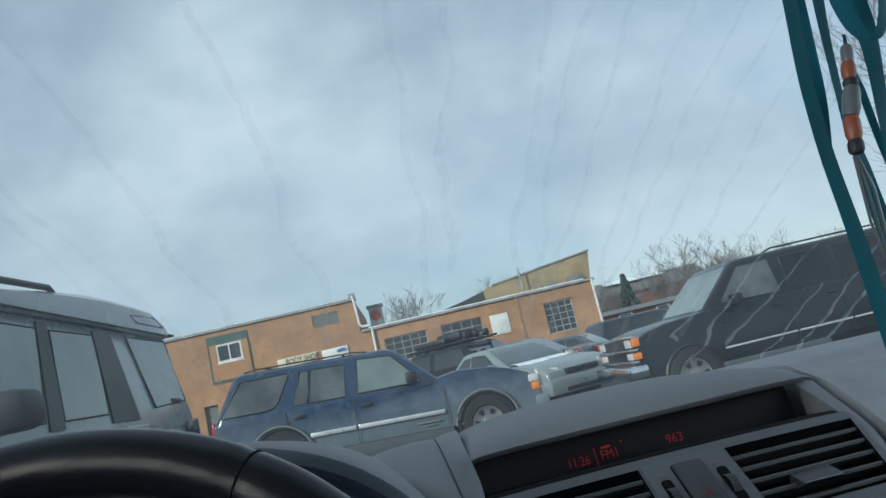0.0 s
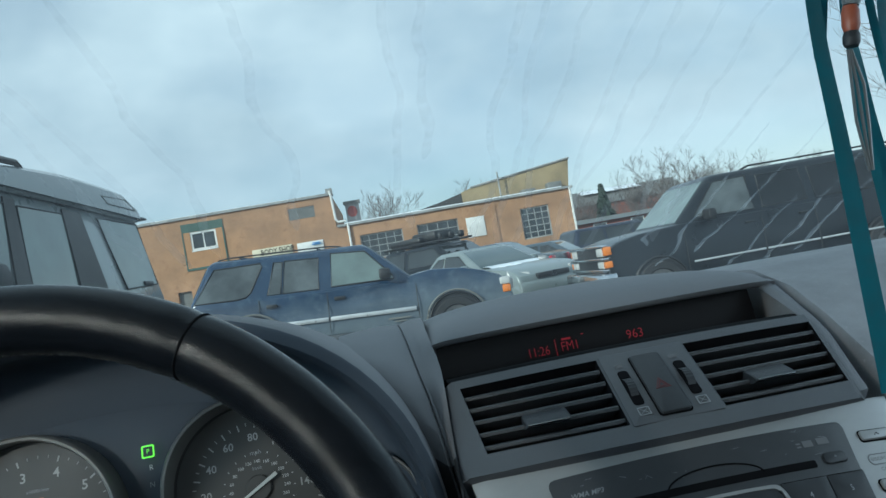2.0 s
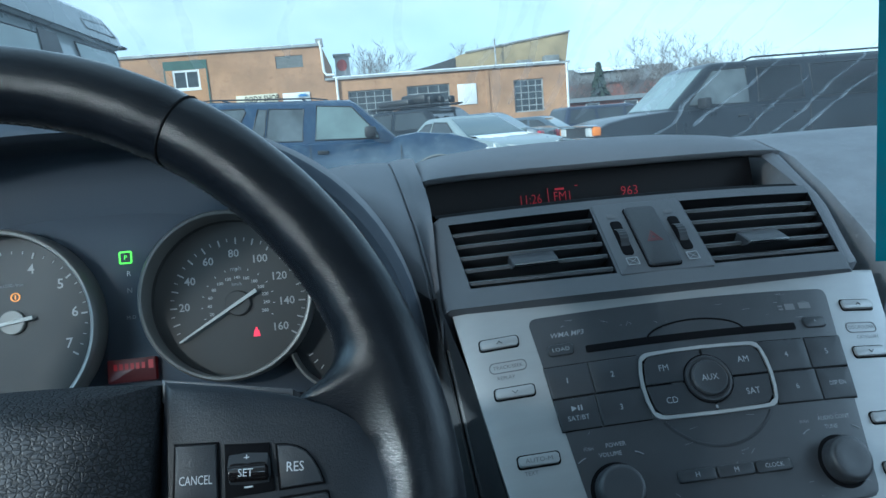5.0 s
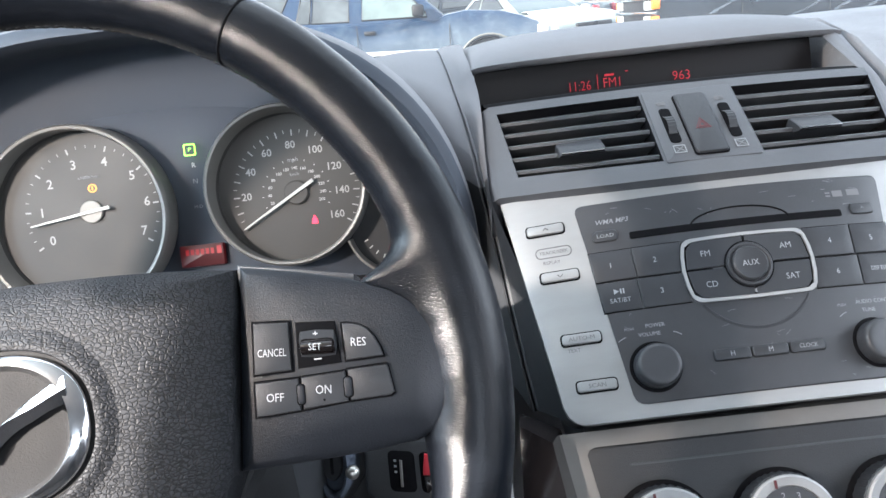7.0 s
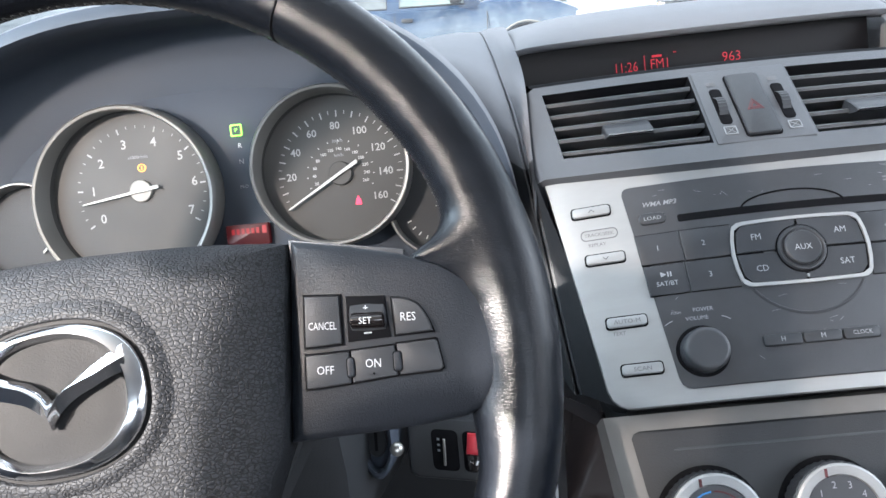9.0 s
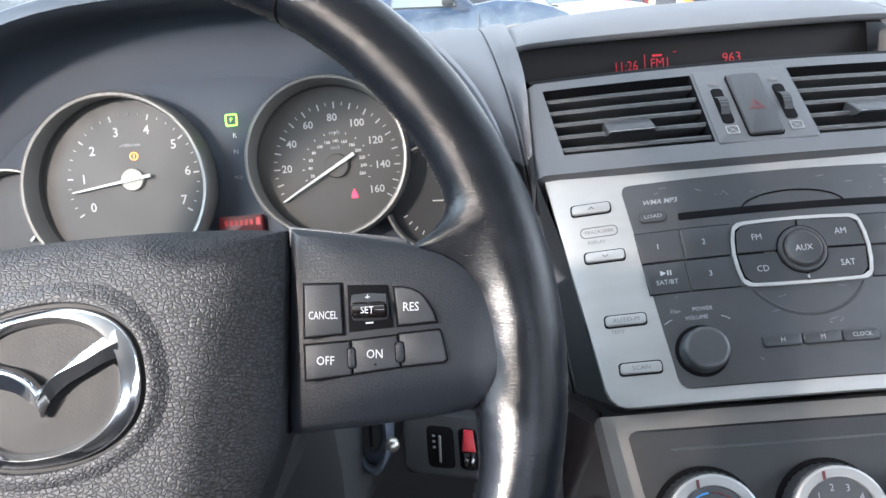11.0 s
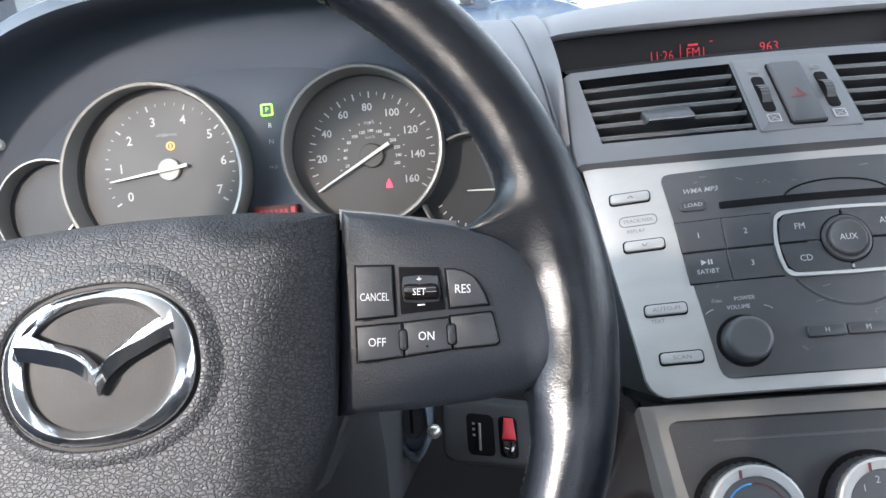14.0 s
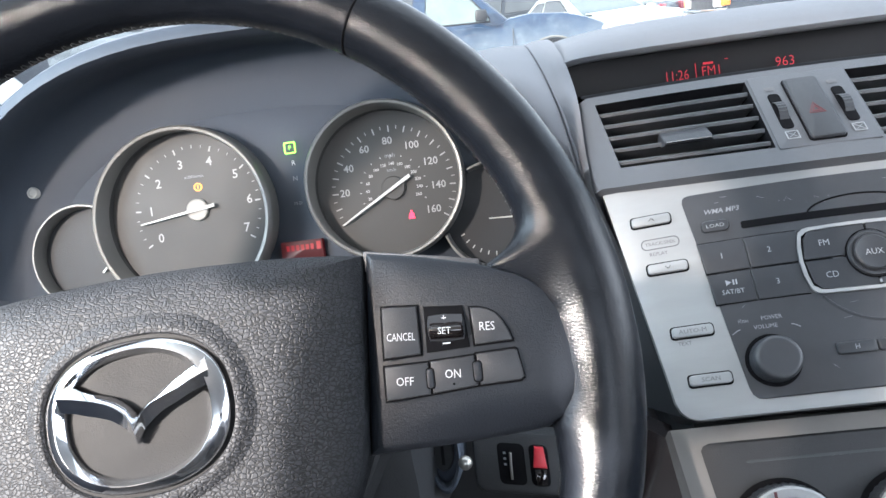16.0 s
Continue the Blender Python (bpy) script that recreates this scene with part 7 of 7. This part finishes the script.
def sedan(name, label, m, paint, panes_mat=None):
    low = [(0.02, 0.50), (0.0, 0.66), (0.05, 0.96), (0.25, 1.02), (1.0, 1.0), (3.2, 0.97), (3.8, 0.94), (4.3, 0.88), (4.62, 0.80), (4.76, 0.70), (4.80, 0.55), (4.78, 0.34), (4.6, 0.24), (0.2, 0.26)]
    panes = [[(0.98, 1.0), (1.75, 0.98), (1.80, 1.34), (1.52, 1.33)], [(1.84, 0.98), (3.05, 0.96), (2.96, 1.02), (2.46, 1.33), (1.88, 1.36)]]
    root, at, half, hw = vehicle(name, label, "car", m, 4.8, 1.80, 0.95, 1.44, low, (0.70, 3.42), (1.42, 2.42), panes, [(1, 0.99, 1.40, 2), (0, 1.0, 1.38, 2)], paint, (0.95, 3.80), 0.325, taper=0.20, glass_mat=panes_mat)
    for side in (-1, 1):
        bm = bmesh.new()
        rows = []
        for k in range(7):
            q = k / 6
            x, y = 4.42 + 0.34 * q - 0.05 * q * q, side * (0.875 - 0.34 * q ** 1.4)
            hi, lo_ = 0.845 - 0.075 * q, 0.70 - 0.085 * q
            rows.append([at(x - 0.10, y * 0.96, lo_ - 0.02), at(x + 0.035, y * 1.012, lo_), at(x + 0.04, y * 1.012, (hi + lo_) / 2), at(x + 0.01, y * 1.0, hi), at(x - 0.12, y * 0.96, hi)])
        loft(bm, rows)
        part("headlamp", bm, M_HEADLAMP, root, "large clear headlamp")
        bit(root, "tail_lamp", at, (-0.02, side * 0.68 - 0.17, 0.74), (0.18, side * 0.68 + 0.17, 0.92), M_REDLENS, 0.03)
        bit(root, "mirror", at, (2.92, side * (hw + 0.07) - 0.09, 0.98), (3.04, side * (hw + 0.07) + 0.09, 1.10), paint, 0.03)
        rod(root, "door_gap", at, [(1.82, side * (hw - 0.003), 0.35), (1.82, side * (hw + 0.001), 0.7), (1.82, side * (hw - 0.03), 0.95)], 0.005, M_BLACKTRIM)
    bit(root, "grille", at, (4.66, -0.42, 0.60), (4.835, 0.42, 0.715), M_BLACKTRIM, 0.03)
    bit(root, "front_bumper", at, (4.50, -0.86, 0.22), (4.825, 0.86, 0.60), paint, 0.09)
    bit(root, "lower_grille", at, (4.70, -0.5, 0.27), (4.832, 0.5, 0.37), M_BLACKTRIM, 0.03)
    bm = bmesh.new()
    face = lambda u, v, h: at(4.836 + h, u, 0.66 + v)
    ring_band(bm, circle(0, 0, 0.045, steps=20), circle(0, 0, 0.062, steps=20), 0, 0.012, face)
    part("badge", bm, M_CHROME, root)
    return root, at


def build_other_cars():
    m = Matrix.Translation((3.65, 14.27, -0.08)) @ Matrix.Rotation(radians(-65.0), 4, "Z") @ Matrix.Translation((-4.8, 0, 0))
    root, at = sedan("silver_sedan", "silver four-door sedan with snow at its windscreen foot", m, M_SILVERPAINT)
    bm = bmesh.new()
    rng = random.Random(9)
    rows = []
    for k in range(15):
        y = -0.75 + 0.1 * k
        w = 0.22 * (0.5 + rng.random()) * (1.25 if k < 9 else 0.5)
        rows.append([at(3.46 - 0.12, y, 0.97), at(3.40, y, 1.005), at(3.46 + w * 0.6, y, 0.985), at(3.50 + w, y, 0.925)])
    loft(bm, rows, closed=False)
    solo("snow_patch", bm, M_SNOW, at(3.5, 0, 0.95), "thin snow lying on the sedan's bonnet", "snow")
    m = Matrix.Translation((4.75, 17.6, -0.02)) @ Matrix.Rotation(radians(148), 4, "Z")
    sedan("blue_sedan", "slate blue sedan seen from behind", m, M_GREYPAINT)
    m = Matrix.Translation((7.3, 22.4, -0.15)) @ Matrix.Rotation(radians(150), 4, "Z")
    sedan("grey_sedan", "dark slate sedan parked behind", m, M_GREYPAINT)
    # dark off-roader with a loaded roof
    m = Matrix.Translation((0.72, 20.4, 0.10)) @ Matrix.Rotation(radians(-48), 4, "Z")
    low = [(0.02, 0.5), (0.0, 0.8), (0.04, 1.05), (2.9, 1.05), (3.8, 0.98), (3.95, 0.8), (3.95, 0.5), (3.8, 0.42), (0.2, 0.42)]
    panes = [[(0.2, 1.08), (1.1, 1.08), (1.1, 1.5), (0.35, 1.5)], [(1.25, 1.08), (2.6, 1.08), (2.2, 1.5), (1.25, 1.5)]]
    root, at, half, hw = vehicle("black_offroader", "black off-roader with a loaded roof rack", "car", m, 3.95, 1.75, 1.05, 1.58, low, (0.06, 2.95), (0.3, 2.25), panes, [(1, 1.1, 1.52, 0), (0, 1.1, 1.52, 0)], M_BLACKPAINT, (0.8, 3.15), 0.36)
    for y in (-0.6, 0.6):
        rod(root, "rack_rail", at, [(0.2, y, 1.68), (2.4, y, 1.68)], 0.03, M_BLACKTRIM)
    for x in (0.4, 1.3, 2.2):
        rod(root, "rack_bar", at, [(x, -0.62, 1.66), (x, 0.62, 1.66)], 0.025, M_BLACKTRIM)
    for lo, hi in (((0.3, -0.5, 1.70), (1.5, 0.4, 1.88)), ((1.0, -0.3, 1.74), (1.9, 0.45, 1.98)), ((0.1, -0.2, 1.69), (0.6, 0.3, 1.8))):
        bit(root, "roof_bundle", at, lo, hi, M_BLACKTRIM, 0.08)
    for y in (-0.5, -0.1, 0.3):
        bit(root, "spot_lamp", at, (2.25, y - 0.09, 1.70), (2.36, y + 0.09, 1.88), M_BLACKTRIM, 0.04)
    # two dark vans behind the black wagon
    for x, y, turn in ((7.4, 27.5, 10), (12.4, 25.0, 12)):
        m = Matrix.Translation((x, y, -0.1)) @ Matrix.Rotation(radians(turn), 4, "Z")
        low = [(0.02, 0.5), (0.0, 0.8), (0.04, 1.05), (3.9, 1.0), (4.6, 0.9), (4.75, 0.7), (4.72, 0.4), (0.2, 0.4)]
        panes = [[(0.25, 1.08), (1.4, 1.08), (1.4, 1.56), (0.45, 1.56)], [(1.5, 1.08), (2.6, 1.08), (2.6, 1.57), (1.5, 1.57)], [(2.7, 1.08), (3.6, 1.08), (3.0, 1.56), (2.7, 1.56)]]
        vehicle("dark_van", "dark navy minivan parked along the lot", "car", m, 4.75, 1.85, 1.04, 1.68, low, (0.05, 4.0), (0.3, 3.0), panes, [(1, 1.08, 1.6, 1), (0, 1.1, 1.6, 0)], M_NAVYPAINT, (0.9, 3.8), 0.34)


# ---------------------------------------------------------------- the body shop
def wall_with_openings(root, name, x0, x1, z0, z1, y, deep, holes, material):
    """A wall in the x-z plane with rectangular openings right through it."""
    xs = sorted({x0, x1, *[h[0] for h in holes], *[h[1] for h in holes]})
    zs = sorted({z0, z1, *[h[2] for h in holes], *[h[3] for h in holes]})
    bm = bmesh.new()
    for a, b in zip(xs, xs[1:]):
        for c, d in zip(zs, zs[1:]):
            mx, mz = (a + b) / 2, (c + d) / 2
            if not any(h[0] < mx < h[1] and h[2] < mz < h[3] for h in holes):
                loft(bm, [[(a, yy, c), (b, yy, c), (b, yy, d), (a, yy, d)] for yy in (y, y + deep)])
    bmesh.ops.remove_doubles(bm, verts=bm.verts, dist=1e-5)
    return part(name, bm, material, root, smooth=False)


def window_unit(root, x0, x1, z0, z1, y, cols, rows, bar=0.035, frame_mat=None):
    frame_mat = frame_mat or M_WHITE
    bm = bmesh.new()
    box(bm, (x0 - 0.02, y + 0.02, z0 - 0.06), (x1 + 0.02, y + 0.24, z0))
    part("window_sill", bm, frame_mat, root)
    bm = bmesh.new()
    t = bar * 1.6
    for lo, hi in (((x0, y + 0.08, z0), (x0 + t, y + 0.16, z1)), ((x1 - t, y + 0.08, z0), (x1, y + 0.16, z1)), ((x0 + t, y + 0.08, z0), (x1 - t, y + 0.16, z0 + t)), ((x0 + t, y + 0.08, z1 - t), (x1 - t, y + 0.16, z1))):
        box(bm, lo, hi)
    window = part("window", bm, frame_mat, root, smooth=False)
    for c in range(1, cols):
        x = x0 + (x1 - x0) * c / cols
        bm = bmesh.new()
        box(bm, (x - bar / 2, y + 0.09, z0), (x + bar / 2, y + 0.14, z1))
        part("glazing_bar", bm, frame_mat, window)
    for r in range(1, rows):
        z = z0 + (z1 - z0) * r / rows
        bm = bmesh.new()
        box(bm, (x0, y + 0.092, z - bar / 2), (x1, y + 0.138, z + bar / 2))
        part("glazing_bar", bm, frame_mat, window)
    rng = random.Random(int(x0 * 100))
    for c in range(cols):
        for r in range(rows):
            a, b = x0 + (x1 - x0) * c / cols, x0 + (x1 - x0) * (c + 1) / cols
            d, e = z0 + (z1 - z0) * r / rows, z0 + (z1 - z0) * (r + 1) / rows
            bm = bmesh.new()
            t1, t2 = rng.uniform(-0.006, 0.006), rng.uniform(-0.006, 0.006)
            loft(bm, [[(a, y + 0.12 + t1 + s, d), (b, y + 0.12 - t1 + s, d), (b, y + 0.12 + t2 + s, e), (a, y + 0.12 - t2 + s, e)] for s in (0, 0.012)])
            part("pane", bm, M_WINDOWGLASS, window, smooth=False)


def build_body_shop():
    y = 38.0
    root = thing("body_shop", (-1.65, y, 0), "orange-brown brick repair workshop with a stepped flat roof", "building")
    # tall part
    holes = [(-9.12, -7.80, 4.17, 5.12), (-4.0, -2.63, 4.87, 5.48), (-10.2, -9.5, 0.0, 2.15)]
    wall_with_openings(root, "wall", -17.0, -1.65, -0.5, 5.86, y, 0.35, holes, M_BRICK)
    # low part
    holes = [(-0.52, 1.74, 2.15, 3.49), (2.52, 4.74, 2.25, 3.52), (8.15, 9.73, 1.74, 3.43)]
    wall_with_openings(root, "wall", -1.65, 11.08, -0.5, 4.12, y, 0.35, holes, M_BRICK)
    # the thin dark sheets behind the front wall stand in for unlit rooms
    for name, lo, hi, material in (
            ("side_wall", (-1.95, y + 0.35, 4.0), (-1.65, y + 12, 5.86), M_BRICK), ("side_wall", (10.75, y + 0.35, -0.5), (11.08, y + 14, 4.12), M_BRICK),
            ("roof", (-17.0, y + 0.35, 5.74), (-1.95, y + 12, 5.84), M_ROOFDARK), ("roof", (-1.65, y + 0.35, 4.0), (10.75, y + 14, 4.10), M_ROOFDARK),
            ("eave", (-17.0, y - 0.12, 5.84), (-1.55, y + 0.5, 5.97), M_EAVE), ("eave", (-1.6, y - 0.14, 4.10), (11.2, y + 0.5, 4.22), M_EAVE),
            ("snow_edge", (-1.2, y - 0.10, 4.222), (10.6, y + 1.4, 4.27), M_SNOW), ("snow_edge", (-15.0, y + 0.1, 5.972), (-3.0, y + 1.2, 6.01), M_SNOW),
            ("corner_post", (-1.90, y - 0.14, 5.84), (-1.56, y + 0.35, 6.20), M_EAVE), ("back_wall", (-17.0, y + 11.7, -0.5), (-1.65, y + 12, 5.7), M_BRICK), ("back_wall", (-1.65, y + 13.7, -0.5), (11.08, y + 14, 4.1), M_BRICK),
            ("pilaster", (6.66, y - 0.05, -0.3), (6.84, y, 4.08), M_BRICK), ("dark_interior_sheet", (-16.5, y + 1.2, 0), (-2.2, y + 1.3, 5.5), M_ROOFDARK), ("dark_interior_sheet", (-1.4, y + 1.2, 0), (10.6, y + 1.3, 3.9), M_ROOFDARK),
            ("door", (-10.2, y + 0.18, 0.0), (-9.5, y + 0.24, 2.15), M_LOUVRE)):
        bm = bmesh.new()
        box(bm, lo, hi, 0.0)
        part(name, bm, material, root, smooth=False)
    # infill round the upper window
    for lo, hi, material in (((-9.53, y - 0.03, 5.14), (-7.39, y, 5.58), M_GREENPAINT), ((-9.53, y - 0.05, 3.15), (-9.46, y, 5.14), M_GREENPAINT), ((-7.46, y - 0.05, 3.15), (-7.39, y, 5.14), M_GREENPAINT), ((-9.46, y - 0.05, 3.15), (-7.46, y, 3.27), M_GREENPAINT),
                             ((-9.46, y - 0.03, 3.27), (-7.46, y, 4.17), M_TANPANEL), ((-9.46, y - 0.03, 4.17), (-9.12, y, 5.14), M_TANPANEL), ((-7.80, y - 0.03, 4.17), (-7.46, y, 5.14), M_TANPANEL)):
        bm = bmesh.new()
        box(bm, lo, hi)
        part("infill_panel", bm, material, root, smooth=False)
    window_unit(root, -9.12, -7.80, 4.17, 5.12, y - 0.08, 2, 1, 0.06)
    window_unit(root, -0.52, 1.74, 2.15, 3.49, y, 5, 4, 0.04, M_EAVE)
    window_unit(root, 2.52, 4.74, 2.25, 3.52, y, 4, 3, 0.04, M_EAVE)
    window_unit(root, 8.15, 9.73, 1.74, 3.43, y, 4, 5, 0.045, M_EAVE)
    bm = bmesh.new()
    for k in range(7):
        z = 4.89 + 0.083 * k
        box(bm, (-4.0, y + 0.03 + 0.02 * (k % 2), z), (-2.63, y + 0.10, z + 0.075))
    part("louvre", bm, M_LOUVRE, root, smooth=False)
    # signs
    flat = lambda px, pz: (lambda u, v, h: Vector((px + u, y - 0.075 - h, pz + v)))
    bm = bmesh.new()
    box(bm, (-6.15, y - 0.07, 3.20), (-4.08, y, 3.66), 0.01)
    sign = part("sign", bm, M_CREAM, root, "cream sign board")
    part("lettering", letters("BODY SHOP", 0.42, -4.86, 3.43, 0.0, lambda u, v, h: Vector((u, y - 0.074, v)), wide=0.74, sides=0.008), M_DARKSIGN, sign, smooth=False)
    bm = bmesh.new()
    box(bm, (-3.82, y - 0.07, 3.10), (-2.45, y, 3.62), 0.01)
    board = part("sign", bm, M_WHITE, root, "white sign board")
    part("lettering", bars([(0.62, 0.30, 0.98, 0.33), (0.56, 0.22, 1.04, 0.26)], flat(-3.62, 3.20), 0.1), M_BLUEPRINT, board, smooth=False)
    bm = bmesh.new()
    box(bm, (5.16, y - 0.05, 2.36), (6.15, y, 3.42), 0.01)
    part("white_board", bm, M_WHITE, root, "boarded white opening")
    # downpipes
    for path in ([(-1.72, y - 0.12, 6.08), (-1.66, y - 0.12, 5.74), (-1.62, y - 0.12, 4.55), (-1.50, y - 0.12, 4.38), (-1.1, y - 0.14, 4.36)], [(-1.03, y - 0.10, 4.2), (-1.03, y - 0.10, 0.2)], [(11.02, y - 0.10, 4.15), (11.02, y - 0.10, 0.2)]):
        bm = bmesh.new()
        tube(bm, path, 0.065, 8)
        part("downpipe", bm, M_WHITE, root, "white downpipe")
    # chimney with paint
    bm = bmesh.new()
    box(bm, (-1.05, y + 0.9, 4.1), (-0.30, y + 1.6, 5.36))
    stack = part("chimney", bm, M_EAVE, root, smooth=False)
    bm = bmesh.new()
    box(bm, (-1.13, y + 0.82, 5.36), (-0.22, y + 1.68, 5.48))
    part("chimney_cap", bm, M_LOUVRE, stack, smooth=False)
    bm = bmesh.new()
    slab(bm, circle(-0.70, 4.90, 0.27, 0.30, 18), 0, 0.02, lambda u, v, h: Vector((u, y + 0.9 - h, v)), 0)
    part("painted_patch", bm, M_MURAL, stack)
    # parapet of the building behind
    bm = bmesh.new()
    side = [(5.4, 4.20), (11.45, 4.20), (11.72, 5.88), (11.2, 5.80), (5.97, 5.14), (5.4, 5.0)]
    loft(bm, [[(x, yy, z) for x, z in side] for yy in (y + 1.6, y + 1.95)])
    part("parapet", bm, M_TANWALL, root, "tan sloping parapet wall", smooth=False)
    bm = bmesh.new()
    loft(bm, [[(x, yy, z) for x, z in ((2.4, 4.20), (5.4, 4.20), (5.4, 4.96), (4.0, 4.62), (2.4, 4.32))] for yy in (y + 1.7, y + 1.95)])
    part("rear_roof", bm, M_ROOFDARK, root, "dark roof slope", smooth=False)
    bm = bmesh.new()
    tube(bm, [(11.75, y + 1.55, 5.92), (5.92, y + 1.55, 5.17)], 0.06, 6)
    part("coping", bm, M_EAVE, root)
    for x, z in ((8.6, 4.35), (10.1, 4.5)):
        bm = bmesh.new()
        box(bm, (x, y + 0.8, 4.2), (x + 0.8, y + 1.4, z + 0.15), 0.03)
        part("roof_unit", bm, M_LOUVRE, root)
    bm = bmesh.new()
    tube(bm, [(7.5, y + 1.2, 4.2), (7.5, y + 1.2, 5.75)], 0.05, 6)
    part("vent_pipe", bm, M_EAVE, root)


# ---------------------------------------------------------------- trees and distance
def bare_tree(name, x, y, z, tall, seed, label, spread=0.5, depth=6):
    rng = random.Random(seed)
    root = thing(name, (x, y, z), label, "tree", "bare trees")
    trunk, twigs = bmesh.new(), bmesh.new()

    def limb(p, way, ln, r, level):
        steps = 3
        path, radii = [p], [r]
        q, w = p, way
        for k in range(steps):
            w = (w + Vector((rng.uniform(-1, 1), rng.uniform(-1, 1), rng.uniform(-0.3, 0.7))) * 0.16).normalized()
            q = q + w * ln / steps
            path.append(q)
            radii.append(max(0.0105, r * (1 - 0.42 * (k + 1) / steps)))
        tube(trunk if level < 2 else twigs, path, radii, 6 if level < 2 else 3)
        if level >= depth:
            return
        for k in range(rng.choice((2, 3, 3)) if level else 5):
            start = path[-1] if k == 0 else path[rng.choice((1, 2, 3))]
            turn = Vector((rng.uniform(-1, 1), rng.uniform(-1, 1), rng.uniform(-0.15, 0.8)))
            limb(start, (w * (1 - spread) + turn * spread * (1.1 if level else 0.9)).normalized(), ln * rng.uniform(0.62, 0.84), radii[-1] * 0.78, level + 1)
    limb(Vector((x, y, z)), Vector((0, 0, 1)), tall * 0.27, tall * 0.020, 0)
    part("trunk", trunk, M_BARK, root)
    part("crown", twigs, M_BARK, root)


def build_distance():
    bare_tree("bare_tree", 1.1, 62, 0, 10.5, 21, "leafless tree behind the workshop roof")
    bare_tree("bare_tree", 8.2, 58, 0, 9.6, 22, "leafless tree behind the workshop roof")
    k = 0
    for x, y, tall in ((17.8, 60, 7.0), (19.6, 64, 7.4), (21.4, 66, 7.4), (23.2, 60, 6.8), (25.5, 68, 7.8), (28.5, 70, 9.6), (31.0, 74, 11.6), (33.5, 70, 11.2), (35.5, 76, 9.6), (38.5, 78, 9.4), (41.5, 70, 8.6)):
        bare_tree("bare_tree", x, y, -0.5, tall, 40 + k, "leafless winter tree on the far slope", 0.55)
        k += 1
    rng = random.Random(31)
    for n in range(18):
        bare_tree("bare_tree", 24 + 2.2 * n + rng.uniform(-0.8, 0.8), 86 + rng.uniform(-8, 10), -0.5, rng.uniform(8.2, 10.6), 90 + n, "leafless winter tree on the far slope", 0.55, 5)
    bare_tree("tall_bare_tree", 33.5, 40, -0.3, 24.0, 77, "tall leafless tree beside the lot", 0.5, 7)
    # fir
    root = thing("fir_tree", (20.0, 60, 0), "dull green fir beside the bare trees", "tree")
    bm = bmesh.new()
    tube(bm, [(20, 60, 0), (20, 60, 5.6)], [0.2, 0.03], 6)
    part("trunk", bm, M_BARK, root)
    bm = bmesh.new()
    rng = random.Random(4)
    for i in range(420):
        h = rng.uniform(0.6, 5.6)
        r = 2.0 * (1 - h / 6.2) * rng.uniform(0.4, 1.0)
        a = rng.uniform(0, 6.283)
        tip = Vector((20 + r * math.cos(a), 60 + r * math.sin(a), h - 0.2))
        inner = Vector((20 + 0.2 * r * math.cos(a), 60 + 0.2 * r * math.sin(a), h + 0.15))
        tube(bm, [inner, (inner + tip) / 2 + Vector((0, 0, 0.05)), tip], [0.10, 0.16, 0.02], 4)
    part("crown", bm, M_HEDGE, root)
    # brick house and snowy slope beyond
    root = thing("far_house", (24, 56, 0), "far red brick house with a snowy roof", "building", kind="")
    for name, lo, hi, material in (("wall", (13.0, 54, -0.6), (26, 62, 2.4), M_REDBRICK), ("wall", (24.5, 84, -0.5), (38, 92, 5.2), M_REDBRICK)):
        bm = bmesh.new()
        box(bm, lo, hi)
        part(name, bm, material, root, smooth=False)
    for x0, x1, y0, y1, z0, z1 in ((12.7, 26.4, 53.6, 62.4, 2.4, 2.85), (24, 38.5, 83.6, 92.4, 5.2, 7.2)):
        bm = bmesh.new()
        ym = (y0 + y1) / 2
        loft(bm, [[(x, y0, z0), (x, ym, z1), (x, y1, z0)] for x in (x0, x1)])
        part("roof", bm, M_LOUVRE, root, smooth=False)
        bm = bmesh.new()
        loft(bm, [[(x, ym - 2.2, z1 - 0.55), (x, ym - 0.5, z1 - 0.10), (x, ym - 0.5, z1), (x, ym - 2.2, z1 - 0.48)] for x in (x0 + 2, x1 - 5)])
        if y0 > 60:
            part("roof_snow", bm, M_SNOW, root, smooth=False)
        else:
            bm.free()
    for k in range(4):
        x = 14 + 3.0 * k
        bm = bmesh.new()
        box(bm, (x, 53.95, 0.9), (x + 0.9, 54.0, 2.2))
        window = part("window", bm, M_WINDOWGLASS, root, smooth=False)
        bm = bmesh.new()
        for lo, hi in (((x - 0.08, 53.92, 0.82), (x, 53.99, 2.28)), ((x + 0.9, 53.92, 0.82), (x + 0.98, 53.99, 2.28)), ((x, 53.92, 2.2), (x + 0.9, 53.99, 2.28)), ((x, 53.92, 0.82), (x + 0.9, 53.99, 0.9)), ((x, 53.92, 1.5), (x + 0.9, 53.97, 1.56))):
            box(bm, lo, hi)
        part("window_frame", bm, M_WHITE, window, smooth=False)
    bm = bmesh.new()
    rng = random.Random(8)
    rows = []
    for i in range(81):
        x = -260 + 6.5 * i
        top = 5.0 + 1.6 * noise.noise((x * 0.02, 0, 0)) + 0.5 * noise.noise((x * 0.15, 3, 0))
        rows.append([(x, 150, -1), (x, 158, top * 0.7), (x, 170, top), (x, 190, top * 0.8), (x, 215, -1)])
    loft(bm, rows, closed=False)
    solo("far_woods", bm, M_BARK, (0, 150, 0), "low grey line of winter woods on the horizon", "woods", kind="structure")


build_ground()
build_body_shop()
build_grey_offroader()
build_blue_suv()
build_black_wagon()
build_other_cars()
build_distance()
